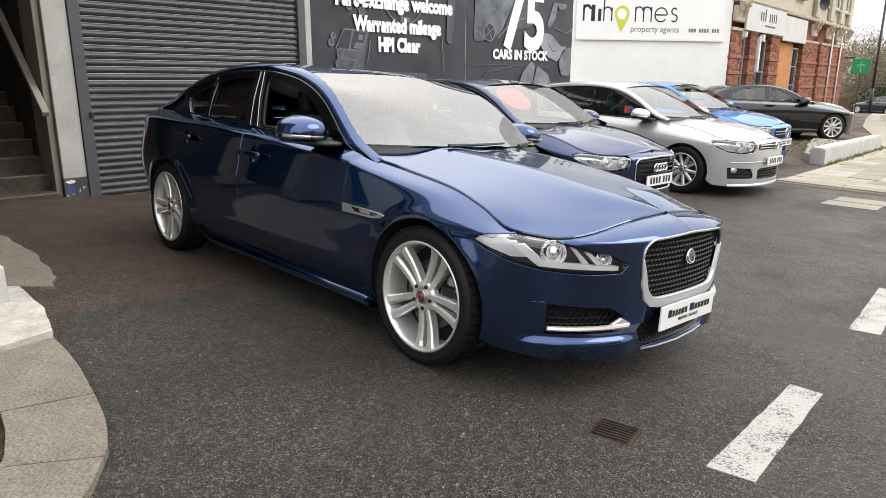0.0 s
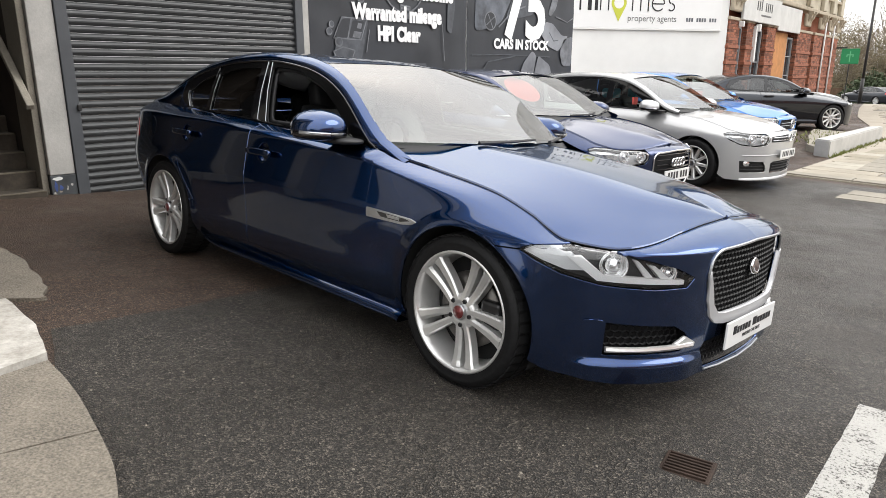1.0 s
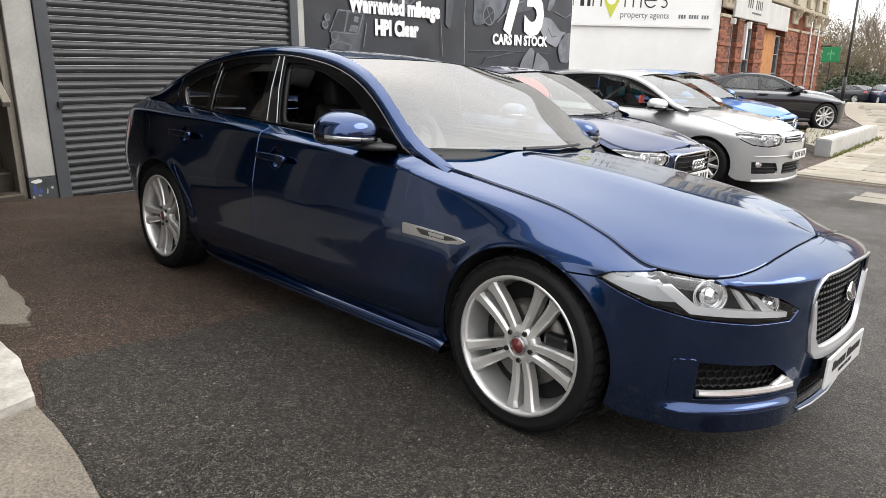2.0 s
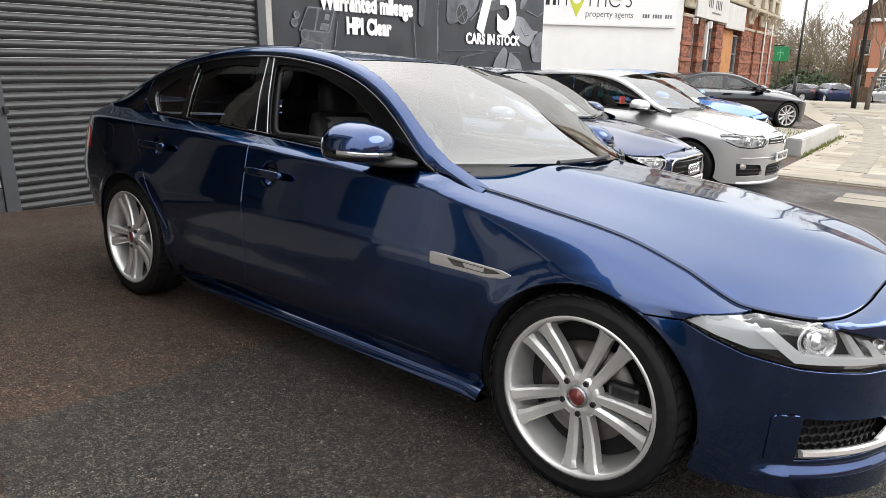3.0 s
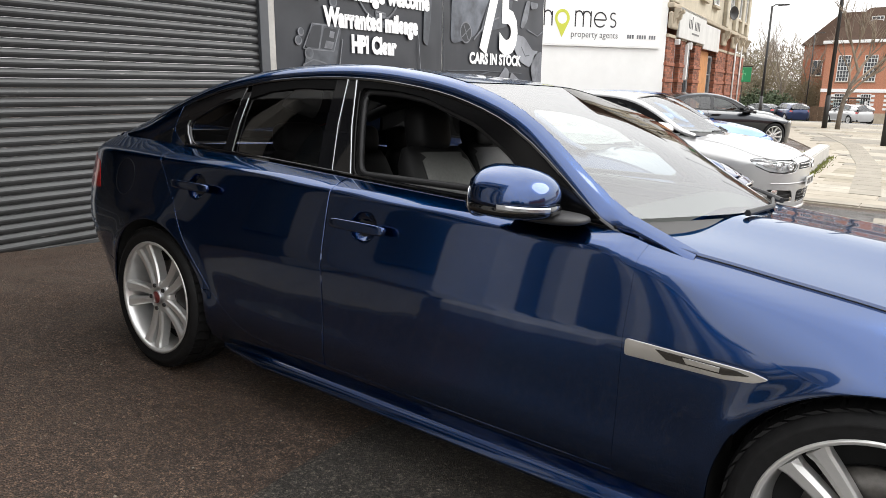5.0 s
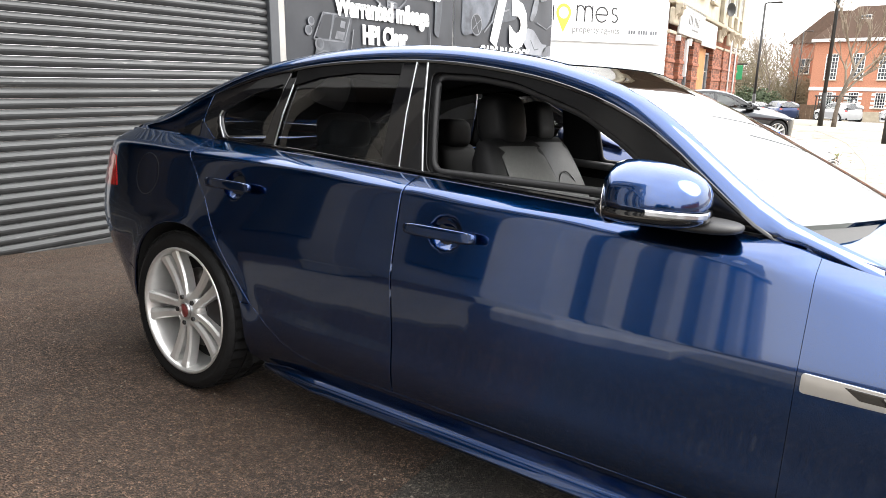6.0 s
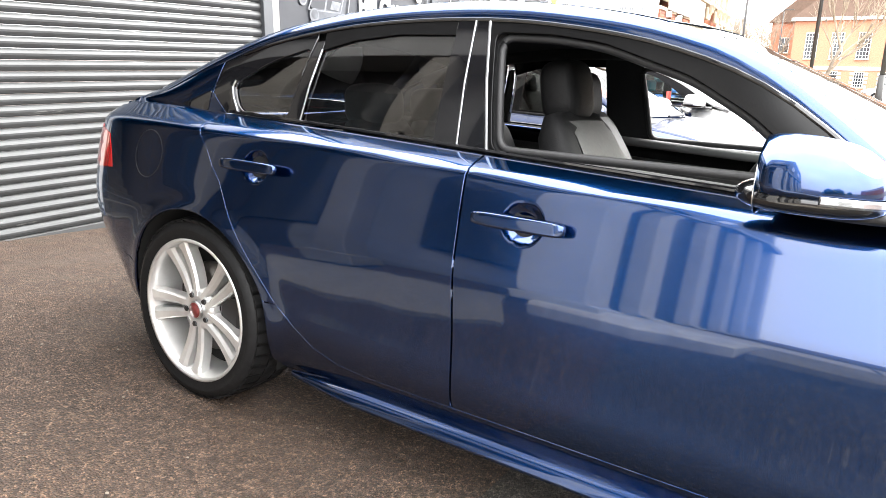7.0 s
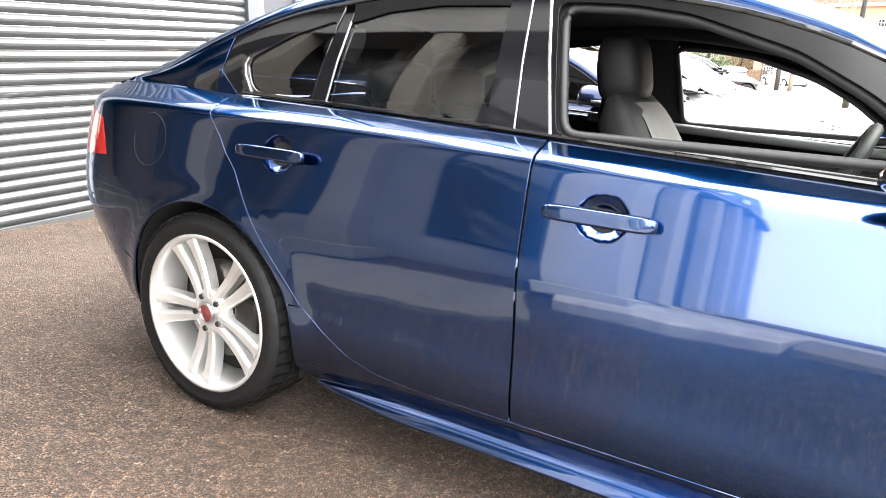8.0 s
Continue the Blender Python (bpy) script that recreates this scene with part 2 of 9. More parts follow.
M = {
    "blue": paint("deep_blue_paint", (0.0034, 0.032, 0.128), metal=1.0, flake=0.16, rough=0.2, edge=(0.45, 0.56, 0.7), ior=1.66),
    "navy": paint("navy_paint", (0.014, 0.03, 0.095), metal=0.9),
    "silver": paint("silver_paint", (0.52, 0.52, 0.52), metal=0.4),
    "azure": paint("bright_blue_paint", (0.02, 0.16, 0.5)),
    "graphite": paint("graphite_paint", (0.014, 0.017, 0.024), metal=0.9),
    "lamp_grey": material("lamp_inner_grey", (0.8, 0.81, 0.82), 0.35, 0.2),
    "frame_black": material("black_window_frame", (0.003, 0.003, 0.0033), 0.2, spec=0.25),
    "gap": material("panel_gap", (0.004, 0.004, 0.005), 0.8),
    "glossblack": material("gloss_black_trim", (0.006, 0.006, 0.007), 0.05, coat=0.6),
    "plastic": material("black_plastic", (0.012, 0.012, 0.013), 0.55, bump=0.1, bump_scale=400),
    "rubber": material("tyre_rubber", (0.009, 0.009, 0.0095), 0.6, spec=0.25, grain=0.4, grain_scale=40, bump=0.12, bump_scale=300),
    "alloy": material("silver_alloy", (0.74, 0.735, 0.72), 0.28, 0.65, coat=0.4, var=0.08, var_scale=14),
    "alloy_dark": material("dark_alloy", (0.03, 0.03, 0.032), 0.35, 0.6, coat=0.4),
    "chrome": material("chrome", (0.75, 0.75, 0.76), 0.09, 1.0),
    "silver_trim": material("satin_silver_plastic", (0.52, 0.52, 0.53), 0.32, 0.4),
    "satin": material("satin_metal", (0.55, 0.56, 0.58), 0.28, 1.0),
    "disc": material("brake_disc", (0.16, 0.15, 0.14), 0.45, 0.9, var=0.3, var_scale=30),
    "mesh_black": material("black_grille_plastic", (0.006, 0.006, 0.0065), 0.45, spec=0.25),
    "liner": material("wheel_well_liner", (0.008, 0.008, 0.008), 0.95),
    "red_lamp": material("red_lens", (0.42, 0.012, 0.012), 0.08, coat=1.0),
    "badge_dark": material("badge_dark_red", (0.07, 0.03, 0.03), 0.3, 0.5, coat=1.0),
    "badge_red": material("badge_red", (0.2, 0.035, 0.035), 0.3, 0.3, coat=1.0, var=0.4, var_scale=60),
    "screen_glass": glass("windscreen_glass", (0.64, 0.76, 0.69), 0.2),
    "tint_glass": glass("privacy_glass", (0.42, 0.42, 0.41), 0.09),
    "side_glass": glass("side_glass", (0.75, 0.8, 0.78), 0.06),
    "lens": glass("clear_lens", (0.96, 0.97, 0.98), 0.05),
    "lamp_white": material("white_light_guide", (0.95, 0.95, 0.95), 0.3),
    "reflector": material("lamp_reflector", (0.92, 0.92, 0.92), 0.16, 0.85),
    "leather": material("black_leather", (0.0085, 0.0085, 0.009), 0.58, spec=0.2, grain=0.2, grain_scale=90, bump=0.15, bump_scale=260),
    # lighter than the black leather, for light falling on the seat fronts
    "leather_grey": material("grey_leather_facing", (0.075, 0.075, 0.073), 0.5, grain=0.2, grain_scale=90, bump=0.15, bump_scale=260),
    "trim_dark": material("dark_cabin_trim", (0.095, 0.095, 0.096), 0.6, bump=0.1, bump_scale=300),
    "headliner": material("black_headliner", (0.02, 0.02, 0.021), 0.95, grain=0.2, grain_scale=200),
    # near black on unseen walls, to keep the saloon's reflections dark
    "shopfront": material("dark_shopfront_paint", (0.024, 0.024, 0.026), 0.5, var=0.3, var_scale=2),
    "plate_white": material("plate_white", (0.78, 0.78, 0.77), 0.3, coat=0.5, var=0.04),
    "plate_yellow": material("plate_yellow", (0.75, 0.55, 0.05), 0.3),
    "ink": material("black_ink", (0.01, 0.01, 0.012), 0.5),
    "ink_grey": material("grey_ink", (0.12, 0.12, 0.12), 0.5),
    "tarmac": asphalt("forecourt_tarmac", (0.06, 0.036, 0.0232), (0.037, 0.0225, 0.015), (0.19, 0.122, 0.08), 0.4),
    "tarmac_patch": asphalt("newer_tarmac", (0.028, 0.0235, 0.0185), (0.018, 0.015, 0.012), (0.15, 0.13, 0.105), 0.3),
    # chippings lightened to put distant haze and glare into the colour
    "tarmac_road": asphalt("road_tarmac", (0.13, 0.128, 0.122), (0.1, 0.098, 0.094), (0.25, 0.245, 0.235), 0.45),
    "kerbstone": material("kerb_granite_concrete", (0.215, 0.188, 0.15), 0.9, var=0.35, var_scale=4, grain=0.9, grain_scale=100, bump=1.0, bump_scale=85),
    "paving": material("buff_paving", (0.36, 0.32, 0.26), 0.85, var=0.2, var_scale=2, grain=0.2, grain_scale=60, bump=0.3, bump_scale=90),
    # column render darkened to stand for the shade under the building
    "column_grey": material("grimy_column_render", (0.15, 0.14, 0.125), 0.88, var=0.3, var_scale=3, grain=0.2, grain_scale=50, bump=0.3, bump_scale=60),
    "concrete": material("worn_concrete", (0.27, 0.245, 0.2), 0.88, var=0.3, var_scale=3, grain=0.2, grain_scale=50, bump=0.4, bump_scale=60),
    "road_white": worn_paint("worn_road_marking", (0.46, 0.45, 0.42), (0.06, 0.055, 0.048)),
    "iron": material("rusty_cast_iron", (0.045, 0.028, 0.02), 0.7, 0.4, var=0.4, var_scale=12, bump=0.4, bump_scale=90),
    "shutter": scuffed_steel("grey_shutter_steel", (0.068, 0.071, 0.073), (0.32, 0.32, 0.31)),
    "shutter_frame": material("grey_frame_paint", (0.075, 0.08, 0.088), 0.5, var=0.12, var_scale=4),
    # base white lowered for columns in shade; the mottling is weathering
    "white_paint": material("weathered_white_paint", (0.46, 0.447, 0.42), 0.7, var=0.3, var_scale=2.6, grain=0.14, grain_scale=30, bump=0.15, bump_scale=60),
    "plinth_paint": material("grubby_white_plinth_paint", (0.46, 0.44, 0.4), 0.8, var=0.5, var_scale=7, tint=(0.2, 0.175, 0.14), grain=0.3, grain_scale=45, bump=0.4, bump_scale=60),
    "grey_plinth": material("grey_painted_plinth", (0.06, 0.065, 0.07), 0.7, var=0.4, var_scale=6),
    "grey_render": material("grey_painted_render", (0.17, 0.17, 0.168), 0.7, var=0.25, var_scale=2, bump=0.2, bump_scale=50),
    "white_render": material("white_render", (0.82, 0.82, 0.8), 0.75, var=0.05, var_scale=1.2, bump=0.1, bump_scale=30),
    "vinyl_white": material("white_vinyl", (0.84, 0.84, 0.83), 0.45, var=0.03, var_scale=1.5),
    "vinyl_dark": material("charcoal_vinyl_banner", (0.028, 0.031, 0.038), 0.45, var=0.3, var_scale=1.1, bump=0.15, bump_scale=3),
    "vinyl_mid": material("grey_printed_shape", (0.075, 0.082, 0.095), 0.5, var=0.4, var_scale=6),
    "vinyl_pale": material("pale_printed_shape", (0.16, 0.168, 0.185), 0.5, var=0.5, var_scale=5),
    "vinyl_grey": material("grey_printed_highlight", (0.22, 0.23, 0.25), 0.5, var=0.45, var_scale=1.6, tint=(0.12, 0.125, 0.14)),
    "vinyl_haze": material("hazy_blue_print", (0.15, 0.165, 0.195), 0.5, var=0.6, var_scale=1.6, tint=(0.045, 0.05, 0.06)),
    "fascia_grey": material("dirty_white_fascia", (0.6, 0.6, 0.58), 0.5, var=0.12, var_scale=2),
    "letter": material("white_lettering", (0.85, 0.85, 0.85), 0.5),
    "lime": material("lime_pin", (0.55, 0.58, 0.06), 0.5),
    "brick": brickwork("red_brick"),
    # hall brick paled to imitate flare and haze over the distance
    "brick_pale": brickwork("weathered_orange_brick", (0.34, 0.15, 0.09)),
    "mortar": material("dirty_mortar", (0.2, 0.17, 0.14), 0.95, var=0.3, var_scale=6),
    "stone": material("buff_stone", (0.42, 0.36, 0.27), 0.85, var=0.3, var_scale=3, grain=0.15, grain_scale=40, bump=0.2, bump_scale=50),
    "cream": material("weathered_cream_render", (0.5, 0.45, 0.35), 0.85, var=0.3, var_scale=2.5, grain=0.15, grain_scale=40, bump=0.2, bump_scale=50),
    "wood_orange": material("orange_hoarding_board", (0.5, 0.22, 0.07), 0.6, var=0.2, var_scale=5),
    "window_dark": material("dark_window_pane", (0.02, 0.024, 0.028), 0.06, spec=0.8),
    "frame_white": material("white_window_frame", (0.75, 0.75, 0.73), 0.5),
    "frame_grey": material("grey_window_frame", (0.3, 0.31, 0.32), 0.5),
    "roof_tile": material("brown_roof_tile", (0.11, 0.07, 0.05), 0.9, var=0.3, var_scale=3, grain=0.3, grain_scale=15),
    "steel_black": material("black_painted_steel", (0.018, 0.017, 0.016), 0.5, var=0.2, var_scale=5),
    "bark": material("grey_brown_bark", (0.15, 0.125, 0.1), 0.95, var=0.35, var_scale=9, bump=0.6, bump_scale=30),
    "twig": material("bare_twigs", (0.26, 0.215, 0.165), 0.95, var=0.3, var_scale=4),
    "leaf": material("dark_evergreen_leaf", (0.045, 0.065, 0.025), 0.75, var=0.5, var_scale=2.5),
    "scrub": material("brown_winter_scrub", (0.2, 0.162, 0.105), 0.95, var=0.5, var_scale=0.6, tint=(0.12, 0.105, 0.06)),
    "grass": material("rough_grass", (0.2, 0.22, 0.07), 0.95, var=0.4, var_scale=4),
    "sign_green": material("green_sign", (0.012, 0.2, 0.07), 0.4),
    "emblem": material("pale_green_print", (0.12, 0.4, 0.2), 0.5),
    "timber": material("brown_fence_timber", (0.12, 0.075, 0.045), 0.9, var=0.3, var_scale=3),
    # wall brown and step concrete darkened to carry the stairwell's shade
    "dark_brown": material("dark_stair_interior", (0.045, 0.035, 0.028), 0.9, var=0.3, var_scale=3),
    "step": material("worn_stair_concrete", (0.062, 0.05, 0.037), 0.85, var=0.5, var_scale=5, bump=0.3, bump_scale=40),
    "sticker_red": material("pink_red_windscreen_sticker", (0.75, 0.12, 0.1), 0.5),
    "turquoise": material("turquoise_headrest_cover", (0.05, 0.42, 0.55), 0.6),
}


# ---- mesh helpers ----
from mathutils.geometry import delaunay_2d_cdt


def empty(name, m=None):
    ob = new(name)
    ob.empty_display_size = 0.2
    if m is not None:
        ob.matrix_world = m
    return ob


def mesh_object(name, verts, faces, mat, parent=None, label="", smooth=False, normals=None):
    me = bpy.data.meshes.new(name)
    me.from_pydata([tuple(v) for v in verts], [], faces)
    if smooth or normals is not None:
        me.polygons.foreach_set("use_smooth", [True] * len(me.polygons))
    me.update()
    if normals is not None:
        me.normals_split_custom_set_from_vertices([tuple(n) for n in normals])
    for m in (mat if isinstance(mat, (list, tuple)) else [mat]):
        me.materials.append(m)
    ob = new(name, me)
    if parent is not None:
        ob.parent = parent
    if label:
        ob["label"] = label
    return ob


def part(name, bm, mat, parent=None, label="", smooth=False):
    """Links a bmesh as one mesh object under a thing or a part."""
    me = bpy.data.meshes.new(name)
    bmesh.ops.recalc_face_normals(bm, faces=bm.faces)
    bm.to_mesh(me)
    bm.free()
    if smooth:
        me.polygons.foreach_set("use_smooth", [True] * len(me.polygons))
    for m in (mat if isinstance(mat, (list, tuple)) else [mat]):
        me.materials.append(m)
    ob = new(name, me)
    if parent is not None:
        ob.parent = parent
    if label:
        ob["label"] = label
    return ob


def box(bm, lo, hi, bevel=0.0, m=None, segs=2):
    c = [(a + b) / 2 for a, b in zip(lo, hi)]
    d = [max(b - a, 1e-4) for a, b in zip(lo, hi)]
    r = bmesh.ops.create_cube(bm, size=1, matrix=Matrix.Translation(c) @ Matrix.Diagonal((*d, 1)))
    vs = r["verts"]
    if bevel:
        es = list({e for v in vs for e in v.link_edges})
        r = bmesh.ops.bevel(bm, geom=es, offset=bevel, segments=segs, affect="EDGES", profile=0.5)
        vs = r["verts"]
    if m is not None:
        bmesh.ops.transform(bm, matrix=m, verts=vs)
    return bm


def box_part(name, lo, hi, mat, parent=None, bevel=0.0, label="", m=None, smooth=False):
    return part(name, box(bmesh.new(), lo, hi, bevel, m), mat, parent, label, smooth)


def tube(bm, pts, r0, r1=None, sides=8, flat=1.0):
    """A round bar along points, tapering from r0 to r1."""
    r1 = r0 if r1 is None else r1
    pts = [Vector(p) for p in pts]
    rings = []
    for i, p in enumerate(pts):
        d = (pts[min(i + 1, len(pts) - 1)] - pts[max(i - 1, 0)]).normalized()
        up = Vector((0, 0, 1)) if abs(d.z) < 0.9 else Vector((1, 0, 0))
        a = d.cross(up).normalized()
        b = a.cross(d).normalized()
        r = r0 + (r1 - r0) * i / max(1, len(pts) - 1)
        rings.append([bm.verts.new(p + a * r * math.cos(2 * math.pi * k / sides) + b * r * flat * math.sin(2 * math.pi * k / sides)) for k in range(sides)])
    for q, w in zip(rings, rings[1:]):
        for k in range(sides):
            bm.faces.new((q[k], q[(k + 1) % sides], w[(k + 1) % sides], w[k]))
    bm.faces.new(rings[0][::-1])
    bm.faces.new(rings[-1])
    return bm


def lathe(name, profile, mat, parent=None, segs=48, label="", axis="y", closed=False):
    """Turns a profile of (radius, offset) about the y axis."""
    n = len(profile)
    verts, faces = [], []
    for k in range(segs):
        a = 2 * math.pi * k / segs
        for r, o in profile:
            verts.append((r * math.cos(a), o, r * math.sin(a)) if axis == "y" else (r * math.cos(a), r * math.sin(a), o))
    m = n if closed else n - 1
    for k in range(segs):
        for i in range(m):
            a, b = k * n + i, k * n + (i + 1) % n
            c, d = ((k + 1) % segs) * n + (i + 1) % n, ((k + 1) % segs) * n + i
            faces.append((a, b, c, d))
    ob = mesh_object(name, verts, faces, mat, parent, label, smooth=True)
    return ob


def prism(bm, outline, d0, d1, to3d):
    """A plate from a 2D outline, between depths d0 and d1; to3d(u, v, depth) gives the place."""
    a = [bm.verts.new(to3d(u, v, d0)) for u, v in outline]
    b = [bm.verts.new(to3d(u, v, d1)) for u, v in outline]
    n = len(outline)
    bm.faces.new(a[::-1])
    bm.faces.new(b)
    for i in range(n):
        bm.faces.new((a[i], a[(i + 1) % n], b[(i + 1) % n], b[i]))
    return bm


class Spline:
    """Smooth monotone interpolation of rows (x, values...), vectorised."""

    def __init__(self, rows):
        rows = sorted(rows)
        self.x = np.array([r[0] for r in rows], float)
        self.v = np.array([r[1:] for r in rows], float)
        h = np.diff(self.x)[:, None]
        d = np.diff(self.v, axis=0) / h
        m = np.zeros_like(self.v)
        m[1:-1] = np.where(d[:-1] * d[1:] > 0, 2 * d[:-1] * d[1:] / np.where(np.abs(d[:-1] + d[1:]) < 1e-12, 1, d[:-1] + d[1:]), 0)
        m[0], m[-1] = d[0], d[-1]
        self.m = m

    def __call__(self, x):
        x = np.clip(np.atleast_1d(np.asarray(x, float)), self.x[0], self.x[-1])
        i = np.clip(np.searchsorted(self.x, x) - 1, 0, len(self.x) - 2)
        h = (self.x[i + 1] - self.x[i])[:, None]
        t = ((x - self.x[i])[:, None]) / h
        v0, v1, m0, m1 = self.v[i], self.v[i + 1], self.m[i], self.m[i + 1]
        return (2 * t**3 - 3 * t**2 + 1) * v0 + (t**3 - 2 * t**2 + t) * h * m0 + (-2 * t**3 + 3 * t**2) * v1 + (t**3 - t**2) * h * m1


def Smooth(rows):
    """Catmull-Rom slopes: rounder, for plan curves."""
    f = Spline(rows)
    f.m[1:-1] = (f.v[2:] - f.v[:-2]) / (f.x[2:] - f.x[:-2])[:, None]
    return f


def resample(poly, step, closed=True):
    out = []
    n = len(poly)
    for i in range(n if closed else n - 1):
        a, b = np.array(poly[i]), np.array(poly[(i + 1) % n])
        k = max(1, int(np.ceil(np.linalg.norm(b - a) / step)))
        out += [tuple(a + (b - a) * j / k) for j in range(k)]
    if not closed:
        out.append(tuple(poly[-1]))
    return out


def rounded(poly, r, n=4):
    """A polygon with its corners rounded off."""
    out = []
    m = len(poly)
    for i in range(m):
        p, q, s = (np.array(poly[(i + k) % m], float) for k in (-1, 0, 1))
        a, b = p - q, s - q
        la, lb = np.linalg.norm(a), np.linalg.norm(b)
        k = min(r, la * 0.45, lb * 0.45)
        a, b = q + a / la * k, q + b / lb * k
        for j in range(n + 1):
            t = j / n
            out.append(tuple((1 - t) ** 2 * a + 2 * t * (1 - t) * q + t * t * b))
    return out


def area2(poly):
    p = np.array(poly)
    x, y = p[:, 0], p[:, 1]
    return np.sum(x * np.roll(y, -1) - np.roll(x, -1) * y)


def inset(poly, d):
    """Moves an outline inwards by d."""
    p = np.array(poly, float)
    if area2(poly) < 0:
        p = p[::-1]
    e = np.roll(p, -1, axis=0) - p
    e /= np.maximum(np.linalg.norm(e, axis=1), 1e-9)[:, None]
    nrm = np.stack([-e[:, 1], e[:, 0]], 1)
    v = nrm + np.roll(nrm, 1, axis=0)
    v /= np.maximum(np.linalg.norm(v, axis=1), 0.35)[:, None] ** 2 / 1.0 * 1.0
    v *= 1.0
    return [tuple(q) for q in p + v * d]


def inside(pts, poly):
    pts, p = np.asarray(pts), np.asarray(poly)
    x, y = pts[:, 0][:, None], pts[:, 1][:, None]
    x0, y0 = p[:, 0][None], p[:, 1][None]
    x1, y1 = np.roll(p[:, 0], -1)[None], np.roll(p[:, 1], -1)[None]
    hit = ((y0 > y) != (y1 > y)) & (x < (x1 - x0) * (y - y0) / np.where(np.abs(y1 - y0) < 1e-12, 1e-12, y1 - y0) + x0)
    return hit.sum(1) % 2 == 1


def skin(name, poly, surf, mat, parent=None, holes=(), step=0.045, gap=0.002, flange=0.012, lift=0.0, label="", side=-1):
    """A curved panel: an outline in the surface's own coordinates, filled with a fine net, laid on surf(u, v), with turned-in edges."""
    poly = inset(resample(poly, step * 0.7), gap) if gap else resample(poly, step * 0.7)
    holes = [resample(h, min(step * 0.7, 0.016)) for h in holes]
    pa = np.array(poly)
    lo, hi = pa.min(0), pa.max(0)
    gx, gy = np.meshgrid(np.arange(lo[0], hi[0], step), np.arange(lo[1], hi[1], step * 0.8))
    gx[1::2] += step / 2
    grid = np.stack([gx.ravel(), gy.ravel()], 1)
    keep = inside(grid, poly)
    bounds = np.array(poly + [q for h in holes for q in h])
    for h in holes:
        keep &= ~inside(grid, h)
    grid = grid[keep]
    if len(grid):
        dist = np.min(np.linalg.norm(grid[:, None] - bounds[None], axis=2), axis=1)
        grid = grid[dist > step * 0.42]
    pts = [Vector(p) for p in bounds] + [Vector(p) for p in grid]
    edges, at = [], 0
    for loop in [poly] + holes:
        n = len(loop)
        edges += [(at + i, at + (i + 1) % n) for i in range(n)]
        at += n
    v2, _, tri, _, _, _ = delaunay_2d_cdt(pts, edges, [], 0, 1e-6)
    v2 = np.array([tuple(v) for v in v2])
    cen = np.array([v2[list(t)].mean(0) for t in tri])
    ok = inside(cen, poly)
    for h in holes:
        ok &= ~inside(cen, h)
    tri = [tuple(t) for t, k in zip(tri, ok) if k]
    e = 1e-3
    du = surf(v2[:, 0] + e, v2[:, 1]) - surf(v2[:, 0] - e, v2[:, 1])
    dv = surf(v2[:, 0], v2[:, 1] + e) - surf(v2[:, 0], v2[:, 1] - e)
    nrm = np.cross(du, dv)
    nrm /= np.maximum(np.linalg.norm(nrm, axis=1), 1e-12)[:, None]
    nrm *= -1
    p3 = surf(v2[:, 0], v2[:, 1]) + nrm * lift
    if side < 0:
        p3[:, 1] *= -1
        nrm[:, 1] *= -1
    ta = np.array(tri)
    g = np.cross(p3[ta[:, 1]] - p3[ta[:, 0]], p3[ta[:, 2]] - p3[ta[:, 0]])
    turn = np.sum(g * nrm[ta[:, 0]], axis=1) > 0
    faces = [(a, b, c) if k else (a, c, b) for (a, b, c), k in zip(tri, turn)]
    verts, norms = list(p3), list(nrm)
    if flange:
        count = {}
        for f in faces:
            for i in range(3):
                k = (f[i], f[(i + 1) % 3])
                count[k] = 1
        rim = [k for k in count if (k[1], k[0]) not in count]
        idx = {}
        for a, b in rim:
            for v in (a, b):
                if v not in idx:
                    idx[v] = (len(verts), len(verts) + 1)
                    out = nrm[v]
                    verts += [p3[v] - out * 0.0005, p3[v] - out * flange]
                    norms += [out, out]
        out_n = {}
        for a, b in rim:
            t = np.cross(p3[b] - p3[a], nrm[a])
            for v in (a, b):
                out_n[v] = out_n.get(v, 0) + t
        for v, (i, j) in idx.items():
            t = out_n[v] / max(np.linalg.norm(out_n[v]), 1e-9)
            norms[i] = (nrm[v] + t) / np.linalg.norm(nrm[v] + t)
            norms[j] = t
        for a, b in rim:
            faces.append((b, a, idx[a][0], idx[b][0]))
            faces.append((idx[b][0], idx[a][0], idx[a][1], idx[b][1]))
    return mesh_object(name, verts, faces, mat, parent, label, normals=norms)


